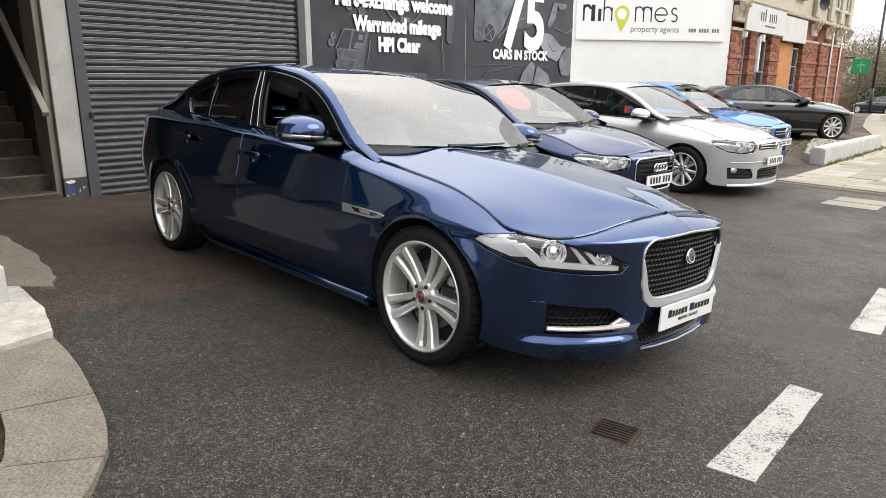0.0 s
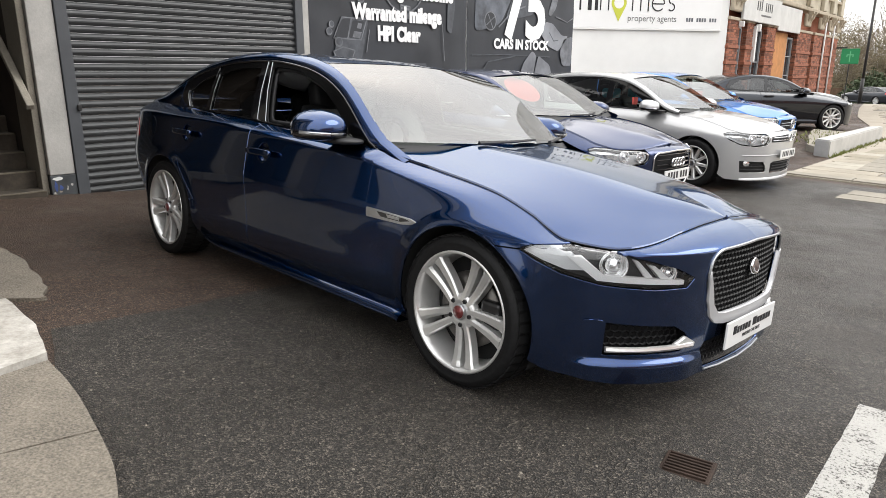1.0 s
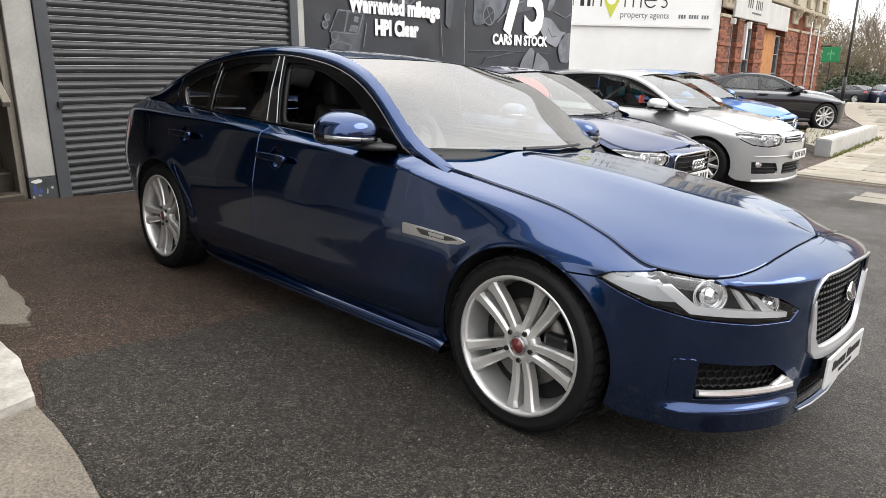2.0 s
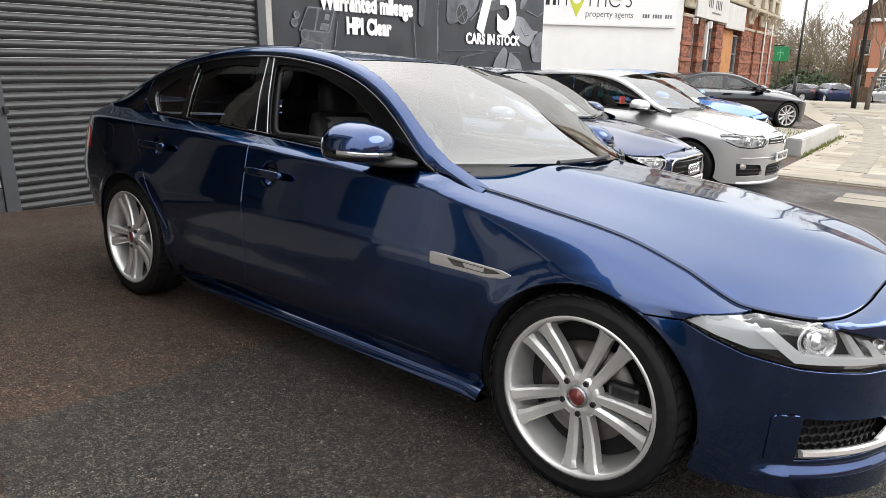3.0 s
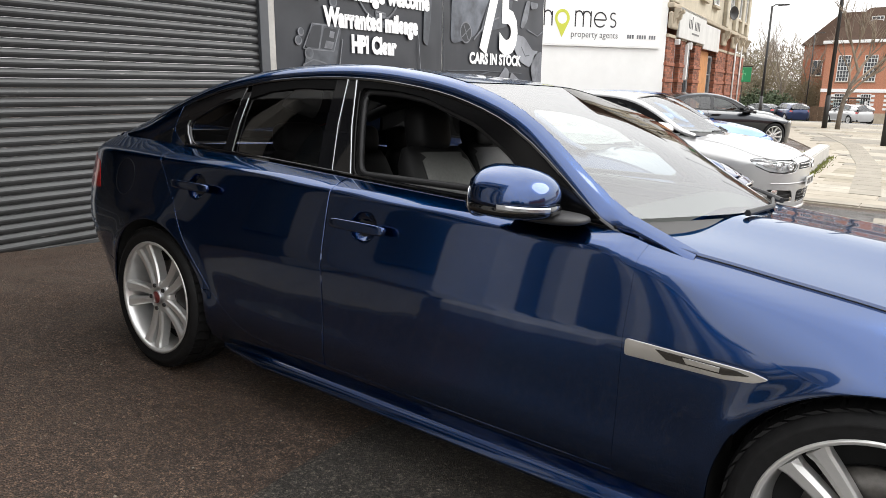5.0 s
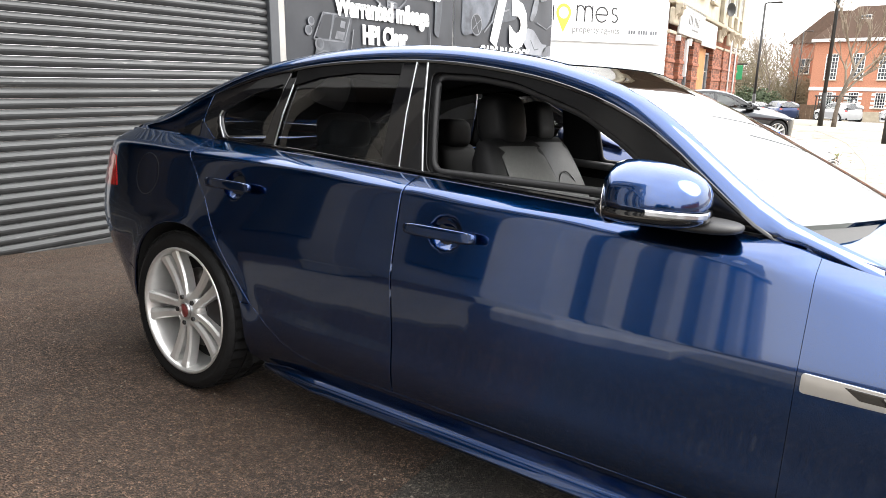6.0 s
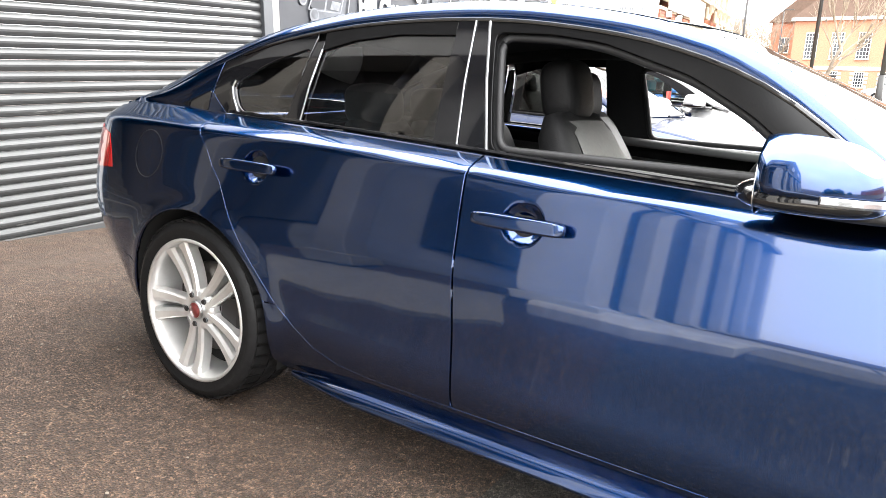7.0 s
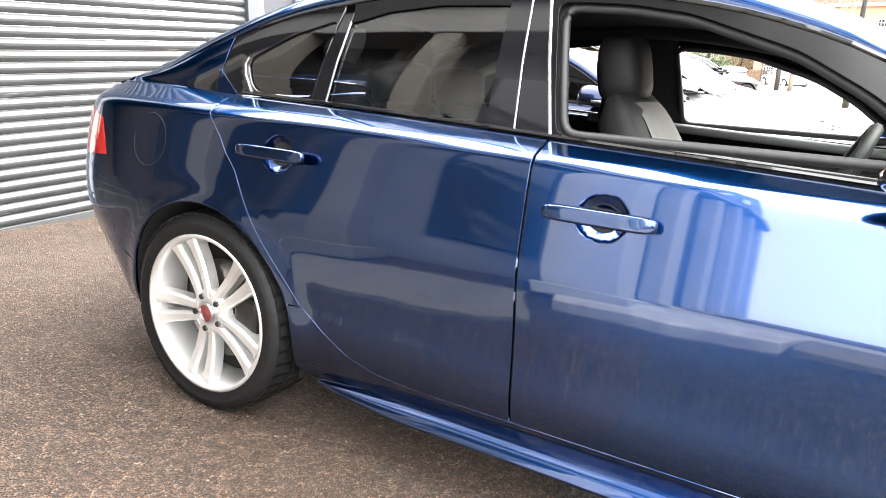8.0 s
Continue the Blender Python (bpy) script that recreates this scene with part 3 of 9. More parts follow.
def sheet(name, grid, mat, parent=None, label="", flip=False, both=False, thick=0.0):
    """A smooth sheet from a net of places (rows x columns x 3)."""
    g = np.asarray(grid, float)
    r, c, _ = g.shape
    verts = g.reshape(-1, 3)
    faces = [(i * c + j, i * c + j + 1, (i + 1) * c + j + 1, (i + 1) * c + j) for i in range(r - 1) for j in range(c - 1)]
    if flip:
        faces = [f[::-1] for f in faces]
    du, dv = np.gradient(g, axis=0), np.gradient(g, axis=1)
    n = np.cross(dv, du).reshape(-1, 3)
    n /= np.maximum(np.linalg.norm(n, axis=1), 1e-9)[:, None]
    f0 = faces[len(faces) // 2]
    fn = np.cross(verts[f0[1]] - verts[f0[0]], verts[f0[2]] - verts[f0[0]])
    if fn @ n[f0[0]] < 0:
        n = -n
    verts, norms = list(verts), list(n)
    if thick:
        rim = [i for i in range(c)] + [i * c + c - 1 for i in range(1, r)] + [(r - 1) * c + j for j in range(c - 2, -1, -1)] + [i * c for i in range(r - 2, 0, -1)]
        base = len(verts)
        for i in rim:
            verts.append(verts[i] - n[i] * thick)
            norms.append(n[i])
        k = len(rim)
        for q in range(k):
            a, b = rim[q], rim[(q + 1) % k]
            faces.append((a, b, base + (q + 1) % k, base + q) if not flip else (b, a, base + q, base + (q + 1) % k))
    return mesh_object(name, verts, faces, mat, parent, label, normals=norms)


def strip(name, pts, width, height, mat, parent=None, label="", normal=(0, -1, 0), taper=0.0):
    """A slim moulded bar along points, with a domed face."""
    pts = [Vector(p) for p in pts]
    nrm = Vector(normal).normalized()
    verts, faces = [], []
    for i, p in enumerate(pts):
        d = (pts[min(i + 1, len(pts) - 1)] - pts[max(i - 1, 0)]).normalized()
        a = d.cross(nrm).normalized()
        k = 1 - taper * abs(2 * i / max(1, len(pts) - 1) - 1) ** 4
        for u, h in ((-0.5, -0.4), (-0.5, 0.4), (-0.25, 1), (0.25, 1), (0.5, 0.4), (0.5, -0.4)):
            verts.append(p + a * u * width * k + nrm * h * height)
    for i in range(len(pts) - 1):
        for j in range(5):
            a = i * 6 + j
            faces.append((a, a + 1, a + 7, a + 6))
    faces += [tuple(range(6))[::-1], tuple(range(len(verts) - 6, len(verts)))]
    return mesh_object(name, verts, faces, mat, parent, label, smooth=False)


def words(name, text, size, mat, m, parent=None, label="", align="CENTER", squash=1.0, depth=0.002, bold=0.0):
    """Lettering in the built-in font, as a thin raised mesh."""
    cu = bpy.data.curves.new(name, "FONT")
    cu.body, cu.size, cu.align_x, cu.extrude, cu.offset = text, size, align, depth, bold
    cu.resolution_u = 3
    ob = bpy.data.objects.new(name, cu)
    scene.collection.objects.link(ob)
    dg = bpy.context.evaluated_depsgraph_get()
    me = bpy.data.meshes.new_from_object(ob.evaluated_get(dg))
    bpy.data.objects.remove(ob)
    bpy.data.curves.remove(cu)
    me.transform(Matrix.Diagonal((squash, 1, 1, 1)))
    me.materials.clear()
    me.materials.append(mat)
    ob = new(name, me)
    if parent is not None:
        ob.parent = parent
    ob.matrix_local = m
    if label:
        ob["label"] = label
    return ob


# ---- cars ----
def arc(cx, cz, r, a0, a1, n=18):
    return [(cx + r * math.cos(radians(a0 + (a1 - a0) * i / n)), cz + r * math.sin(radians(a0 + (a1 - a0) * i / n))) for i in range(n + 1)]


class Shape:
    """The skin of a car: x forward from the front axle, y to its left, z up from the ground."""

    def __init__(self, plan, top, low, rail, roofc, zm=0.69, swell=(), soft=0.72, crisp=None):
        self.plan, self.top, self.low = Smooth(plan), Spline(top), Spline(low)
        self.rail, self.roofc = Smooth(rail), Smooth(roofc)
        self.s0, self.s1 = plan[0][0], plan[-1][0]
        self.zm, self.swell, self.soft, self.crisp = zm, swell, soft, crisp

    def side(self, s, z):
        s, z = np.atleast_1d(np.asarray(s, float)), np.atleast_1d(np.asarray(z, float))
        flip = np.where((s > self.s1) | (s < self.s0), -1.0, 1.0)
        s = np.where(s > self.s1, 2 * self.s1 - s, np.where(s < self.s0, 2 * self.s0 - s, s))
        p = self.plan(s)
        t = self.plan(np.minimum(s + 0.01, self.s1)) - self.plan(np.maximum(s - 0.01, self.s0))
        # the outline crosses the middle line squarely at nose and tail
        end = np.clip(1 - np.minimum(self.s1 - s, s - self.s0) / 0.12, 0, 1)[:, None]
        t = t / np.maximum(np.linalg.norm(t, axis=1), 1e-9)[:, None]
        t = t * (1 - end) + np.stack([np.zeros_like(s), -np.ones_like(s)], 1) * end * np.where(s > 0, 1, -1)[:, None]
        t = t / np.linalg.norm(t, axis=1)[:, None]
        n = np.stack([-t[:, 1], t[:, 0]], 1)
        tp, lw = self.top(s), self.low(s)
        zt, ins, pw = tp[:, 0], tp[:, 1], tp[:, 2]
        up = np.clip((z - self.zm) / np.maximum(zt - self.zm, 0.008), 0, 1.15)
        dn = np.clip((self.zm - z) / (self.zm - 0.2), 0, 1.2)
        sf = self.soft + (1 - self.soft) * np.clip((s + 0.75) / 0.4, 0, 1) * np.clip((0.6 - s) / 0.25, 0, 1)
        d = np.where(z > self.zm, ins * (sf * up**pw + (1 - sf) * up**8), lw[:, 0] * dn ** lw[:, 1])
        if self.crisp:
            # doors and quarters: flat flanks above and below a waist crease, a tight shoulder under the glass, flared arches
            lean_up, lean_low, arch_r, hubs, hub_z = self.crisp
            front = np.clip((0.42 - s) / 1.1, 0, 1)
            front = front * front * (3 - 2 * front)
            w = front * np.where(z > self.zm - 0.1, np.clip((s + 3.85) / 0.35, 0, 1), np.clip((s + 3.45) / 0.3, 0, 1))
            h = z - self.zm
            r = 0.008 + 0.035 * np.clip((-1.5 - s) / 0.8, 0, 1)
            k = np.sqrt(h * h + r * r)
            span = np.maximum(zt - self.zm, 0.02)
            flat = lean_up * (h + k) / 2 + lean_low * (k - h) / 2 - 0.008 * np.exp(-(((z - 0.36) / 0.08) ** 2)) + 2.5 * np.clip(0.33 - z, 0, 0.15) ** 2
            lip = np.clip((0.285 - z) / 0.03, 0, 1) * np.clip((s - 0.5) / 0.12, 0, 1) * np.clip((1.14 - s) / 0.16, 0, 1)
            zc = np.minimum(0.984, zt - 0.034)
            rise = ((z - zc) + np.sqrt((z - zc) ** 2 + 0.011**2)) / 2
            full = ((zt - zc) + np.sqrt((zt - zc) ** 2 + 0.011**2)) / 2
            d = d * (1 - w) + w * (flat + np.maximum(ins - lean_up * span, 0) * np.minimum(rise / full, 1.1)) - 0.02 * lip * lip * (3 - 2 * lip)
            for cx in hubs:
                q = np.hypot(s - cx, z - hub_z) - arch_r
                d = d - 0.012 * np.exp(-((np.maximum(q, 0) / 0.045) ** 2)) * np.clip((zt - z) / 0.12, 0, 1)
        for cx, amount, width in self.swell:
            d = d - amount * np.exp(-(((s - cx) / width) ** 2)) * np.exp(-(((z - 0.6) / 0.2) ** 2))
        q = p - n * d[:, None]
        return np.stack([q[:, 0], q[:, 1] * flip, z], 1)

    def ztop(self, s):
        return float(self.top(s)[0, 0])

    def edge(self, s):
        s = np.atleast_1d(np.asarray(s, float))
        return self.side(s, self.top(s)[:, 0])

    def upper(self, x, z):
        x, z = np.atleast_1d(np.asarray(x, float)), np.atleast_1d(np.asarray(z, float))
        b, r = self.edge(x), self.rail(x)
        t = (z - b[:, 2]) / np.maximum(r[:, 0] - b[:, 2], 0.03)
        o = 0.012 * np.clip((x + 3.05) / 0.2, 0, 1)
        y = b[:, 1] - o + (r[:, 1] - b[:, 1] + o) * t + 0.055 * np.clip(t, 0, 1) * (1 - np.clip(t, 0, 1))
        return np.stack([x, y, z], 1)

    def rail3(self, x):
        x = np.atleast_1d(np.asarray(x, float))
        r = self.rail(x)
        return np.stack([x, r[:, 1], r[:, 0]], 1)


def cross_net(edge, centre, rows=9, power=2.2, ridge=None):
    """A net across the car from one edge over the middle to the mirrored edge."""
    us = np.linspace(0, 1, rows)
    half = []
    for u in us:
        p = edge + (centre - edge) * u
        p[:, 2] = edge[:, 2] + (centre[:, 2] - edge[:, 2]) * (1 - (1 - u) ** power)
        if ridge is not None:
            p[:, 2] += ridge(u) * np.clip(edge[:, 1] / 0.6, 0, 1) ** 2
        half.append(p)
    other = [q * np.array([1, -1, 1]) for q in half[-2::-1]]
    return np.array(half + other)


def wheel(parent, x, y, r, rim, side, style="twin", tyre_w=0.225, alloy="alloy", name="wheel", spin=0.2):
    """A road wheel: tyre with tread, rim, spokes, cap, nuts, disc and caliper. side: -1 faces the right of the car."""
    w = empty(name)
    w.parent = parent
    w.matrix_local = pose(x, y, r) @ (Matrix.Identity(4) if side < 0 else pose(0, 0, 0, 0, 0, 180))
    h = tyre_w
    prof = [(rim - 0.012, 0.012), (rim + 0.006, 0.0), (rim + 0.014, 0.004), (rim + 0.03, -0.004), (r - 0.035, -0.003), (r - 0.018, 0.006), (r - 0.008, 0.022), (r - 0.006, 0.045),
            (r - 0.006, h - 0.045), (r - 0.012, h - 0.015), (r - 0.04, h), (rim - 0.01, h - 0.01)]
    tyre = lathe("tyre", prof, M["rubber"], w, 64, "black rubber tyre")
    bm = bmesh.new()
    n = 46
    for k in range(n):
        a = 2 * math.pi * k / n
        for o0, o1, sk in ((0.012, 0.07, 0.02), (0.078, 0.14, -0.01), (0.148, 0.205, 0.02)):
            c = []
            for o, rr in ((o0, r - 0.012 if o0 < 0.02 else r - 0.002), (o1, r - 0.002), (o1, r + 0.003), (o0, r - 0.004 if o0 < 0.02 else r + 0.003)):
                c.append((o, rr))
            da = 2 * math.pi / n * 0.36
            ring = []
            for s_, off in ((-1, 0), (1, 0)):
                ring.append([bm.verts.new((rr * math.cos(a + s_ * da + sk * i), o, rr * math.sin(a + s_ * da + sk * i))) for i, (o, rr) in enumerate(c)])
            bm.faces.new(ring[0])
            bm.faces.new(ring[1][::-1])
            for i in range(4):
                bm.faces.new((ring[0][i], ring[0][(i + 1) % 4], ring[1][(i + 1) % 4], ring[1][i]))
    part("tread", bm, M["rubber"], tyre)
    lathe("rim", [(rim, 0.004), (rim + 0.001, 0.0), (rim - 0.008, -0.001), (rim - 0.014, 0.006), (rim - 0.02, 0.03), (rim - 0.035, 0.1), (rim - 0.03, h - 0.02)], M[alloy], w, 64, "silver alloy wheel rim")
    # spokes: five pairs of blades that meet at the hub and part towards the rim
    cnt = 5 if style == "twin" else 10
    for k in range(cnt):
        a0 = math.pi / 2 + 2 * math.pi * k / cnt + spin
        bm = bmesh.new()
        for sgn in ((-1, 1) if style == "twin" else (0,)):
            sec = []
            for t in np.linspace(0, 1, 9):
                rr = 0.045 + (rim - 0.022 - 0.045) * t
                mid = sgn * (0.017 + 0.022 * t)
                wid = (0.0145 + 0.0085 * t) if style == "twin" else (0.022 - 0.004 * t)
                if t > 0.9:
                    wid *= 1.25
                dish = 0.022 + 0.01 * math.sin(t * math.pi) - 0.012 * t
                ca, sa = math.cos(a0), math.sin(a0)
                def at(u, o):
                    return (rr * ca - (mid + u) * sa, o, rr * sa + (mid + u) * ca)
                ridge = 0.35 * sgn
                sec.append([bm.verts.new(at(u, o)) for u, o in ((-wid, dish + 0.045), (-wid, dish + 0.008), (-wid * 0.55 + ridge * wid * 0.4, dish), (wid * 0.55 + ridge * wid * 0.4, dish), (wid, dish + 0.008), (wid, dish + 0.045))])
            for p, q in zip(sec, sec[1:]):
                for i in range(6):
                    bm.faces.new((p[i], p[(i + 1) % 6], q[(i + 1) % 6], q[i]))
            bm.faces.new(sec[0][::-1])
            bm.faces.new(sec[-1])
        part("spoke", bm, M[alloy], w)
    lathe("hub", [(0.078, 0.06), (0.076, 0.034), (0.066, 0.024), (0.036, 0.021), (0.034, 0.03), (0, 0.03)], M[alloy], w, 32)
    lathe("hub_cap", [(0.034, 0.03), (0.034, 0.014), (0.031, 0.011), (0.027, 0.012), (0.0, 0.012)], M["satin"], w, 32, "silver-ringed hub cap")
    if style == "twin":
        lathe("hub_badge", [(0.0285, 0.013), (0.027, 0.0095), (0, 0.0085)], M["badge_red"], w, 24, "red enamel centre badge")
    for k in range(5):
        a = math.pi / 2 + spin + 2 * math.pi * k / 5
        bm = bmesh.new()
        for rr, o0, o1 in ((0.0115, 0.016, 0.045), ):
            ring0 = [bm.verts.new((0.056 * math.cos(a) + rr * math.cos(q * math.pi / 3), o1, 0.056 * math.sin(a) + rr * math.sin(q * math.pi / 3))) for q in range(6)]
            ring1 = [bm.verts.new((0.056 * math.cos(a) + rr * 0.85 * math.cos(q * math.pi / 3), o0, 0.056 * math.sin(a) + rr * 0.85 * math.sin(q * math.pi / 3))) for q in range(6)]
            for q in range(6):
                bm.faces.new((ring0[q], ring0[(q + 1) % 6], ring1[(q + 1) % 6], ring1[q]))
            bm.faces.new(ring1)
        part("wheel_nut", bm, M["alloy_dark"], w)
    lathe("brake_disc", [(0.07, 0.09), (0.075, 0.085), (0.165, 0.085), (0.165, 0.105), (0.07, 0.105)], M["disc"], w, 40, "worn steel brake disc")
    bm = bmesh.new()
    lathe("backing", [(0.0, 0.12), (rim - 0.03, 0.13)], M["liner"], w, 32)
    box(bm, (0.08, 0.055, -0.07), (0.185, 0.12, 0.07), 0.015)
    part("brake_caliper", bm, M["alloy_dark"], w, "dark brake caliper")
    return w


def seat(parent, x, y, wide=0.5, rear=False, grey=True):
    """A car seat: cushion, shaped backrest with proud bolsters, lighter front panel, headrest on two posts."""
    s = empty("front_seat" if not rear else "rear_seat")
    s.parent = parent
    s.matrix_local = pose(x, y, 0)
    bm = bmesh.new()
    box(bm, (-0.27, -wide / 2 + 0.02, 0.4), (0.27, wide / 2 - 0.02, 0.55), 0.05, segs=3)
    part("seat_cushion", bm, M["leather"], s, smooth=True)
    lean = pose(-0.25, 0, 0.5, 0, -17 if rear else -23, 0)
    half, tall = wide / 2, 0.66 if not rear else 0.56
    def face_x(v, t):
        side_ = min(1.0, abs(v) / 0.8) ** 3
        return 0.045 + 0.02 * math.sin(math.pi * t) + (0.05 * side_ * (1 - t) if not rear else 0.0)
    def reach(t):
        return half * (1 - 0.22 * max(0, (t - 0.6) / 0.4) ** 2) - 0.01
    bm = bmesh.new()
    rings = []
    for t in np.linspace(0, 1, 13):
        pinch = 1 - 0.5 * max(0, (t - 0.88) / 0.12) ** 2
        ring = []
        for k in range(28):
            a = 2 * math.pi * k / 28
            cv = math.copysign(abs(math.cos(a)) ** 0.55, math.cos(a))
            sv = math.copysign(abs(math.sin(a)) ** 0.7, math.sin(a))
            px = face_x(cv, t) * sv * pinch if sv > 0 else 0.085 * sv * pinch
            ring.append(bm.verts.new(lean @ Vector((px, cv * reach(t), tall * t))))
        rings.append(ring)
    for p, q in zip(rings, rings[1:]):
        for k in range(28):
            bm.faces.new((p[k], p[(k + 1) % 28], q[(k + 1) % 28], q[k]))
    bm.faces.new(rings[0][::-1])
    bm.faces.new(rings[-1])
    part("backrest", bm, M["leather"], s, smooth=True)
    # the panel's paler colour carries daylight from the windscreen
    if grey and not rear:
        rows = [[tuple(lean @ Vector((face_x(v, t) + 0.004 - 0.02 * max(0, (t - 0.85) / 0.15) ** 2 - 0.012 * abs(v) ** 4, v * reach(t) * 0.74, tall * t))) for v in np.linspace(-1, 1, 9)] for t in np.linspace(0.06, 0.95, 13)]
        sheet("facing_panel", rows, M["leather_grey"], s, "grey leather facing panel", thick=0.008)
        bm = bmesh.new()
        tube(bm, [lean @ Vector((0.072 - 0.004 * abs(u), u * 0.13, tall * (0.42 + 0.3 * math.sqrt(max(0, 1 - u * u))))) for u in np.linspace(-1, 1, 15)], 0.0025, sides=5)
        part("stitch_seam", bm, M["leather"], s)
    bm = bmesh.new()
    pod(bm, (0, 0, 0), (0.062, 0.105 if not rear else 0.13, 0.095 if not rear else 0.075), 0.55, 24, 14)
    bmesh.ops.transform(bm, matrix=lean @ pose(0.0, 0, tall + (0.075 if not rear else 0.06), 0, 12, 0), verts=bm.verts)
    part("headrest", bm, M["leather"], s, smooth=True)
    for k in (-1, 1):
        part("headrest_post", tube(bmesh.new(), [lean @ Vector((0, k * 0.06, tall - 0.03)), lean @ Vector((0, k * 0.06, tall + 0.06))], 0.007, sides=6), M["satin"], s)
    return s


def pod(bm, c, half, pw=0.75, n=22, m=14, cut=None):
    """A rounded pod (superellipsoid)."""
    sp = lambda v, e: math.copysign(abs(v) ** e, v)
    rings = []
    for i in range(m + 1):
        a = -math.pi / 2 + math.pi * i / m
        row = []
        for k in range(n):
            b = 2 * math.pi * k / n
            row.append(bm.verts.new((c[0] + half[0] * sp(math.cos(a), pw) * sp(math.cos(b), pw), c[1] + half[1] * sp(math.cos(a), pw) * sp(math.sin(b), pw), c[2] + half[2] * sp(math.sin(a), pw))))
        rings.append(row)
    for p, q in zip(rings, rings[1:]):
        for k in range(n):
            bm.faces.new((p[k], p[(k + 1) % n], q[(k + 1) % n], q[k]))
    bmesh.ops.remove_doubles(bm, verts=bm.verts, dist=1e-4)
    return bm


def mirror(parent, sh, side, x, z, mat, reach=0.11):
    """A door mirror: painted cap, black lower half, indicator strip and a foot on the door."""
    base = sh.upper(x + 0.12, sh.ztop(x) + 0.02)[0]
    y0 = base[1]
    m = empty("door_mirror")
    m.parent = parent
    cy = y0 + 0.055 + reach
    sg = side
    bm = pod(bmesh.new(), (0, 0, 0), (0.13, 0.128, 0.076), 0.8)
    for v in bm.verts:
        v.co.z += 0.012 * (v.co.x / 0.13) * -1 - 0.02 * max(0, v.co.y / 0.13) + 0.006
        v.co.x = max(v.co.x, -0.085)
        if v.co.z < -0.022:
            v.co.z = -0.022 + (v.co.z + 0.022) * 0.08
    bmesh.ops.transform(bm, matrix=Matrix.Translation((x, sg * cy, z + 0.01)) @ Matrix.Diagonal((1, sg, 1, 1)), verts=bm.verts)
    part("mirror_cap", bm, mat, m, smooth=True)
    bm = pod(bmesh.new(), (0, 0, 0), (0.131, 0.124, 0.032), 0.78)
    bmesh.ops.transform(bm, matrix=Matrix.Translation((x + 0.002, sg * (cy - 0.002), z - 0.022)) @ Matrix.Diagonal((1, sg, 1, 1)), verts=bm.verts)
    part("mirror_base", bm, M["glossblack"], m, "gloss black lower housing", smooth=True)
    pts = []
    for k in range(9):
        a = radians(6 + 78 * k / 8)
        pts.append((x + 0.132 * math.cos(a) ** 0.74, sg * (cy + 0.131 * math.sin(a) ** 0.74), z - 0.018 + 0.004 * math.sin(a)))
    strip("indicator", pts, 0.016, 0.004, M["satin"], m, "clear indicator strip", normal=(0.6, sg * 0.8, 0))
    bm = bmesh.new()
    pod(bm, (x + 0.06, sg * (y0 + 0.075), z - 0.05), (0.13, 0.085, 0.017), 0.7)
    part("mirror_foot", bm, M["plastic"], m, "black mirror foot", smooth=True)
    bm = pod(bmesh.new(), (x - 0.084, sg * cy, z + 0.0), (0.004, 0.108, 0.062), 0.7)
    part("mirror_glass", bm, M["chrome"], m, "mirror glass", smooth=True)
    return m


def bowl(sh, cs, cz, r, depth):
    """The skin sunk to a shallow dish, for door-handle cups."""
    def f(s, z):
        p = sh.side(s, z)
        q = np.clip(1 - ((np.asarray(s) - cs) ** 2 + ((np.asarray(z) - cz) * 1.15) ** 2) / r**2, 0, 1)
        p[:, 1] -= depth * q * q * (3 - 2 * q)
        return p
    return f


def ztop_run(sh, a, b, n=24, dz=0.0):
    return [(s, sh.ztop(s) + dz) for s in np.linspace(a, b, n)]


def rail_run(sh, a, b, n=24, dz=0.0):
    return [(x, float(sh.rail(x)[0, 0]) + dz) for x in np.linspace(a, b, n)]


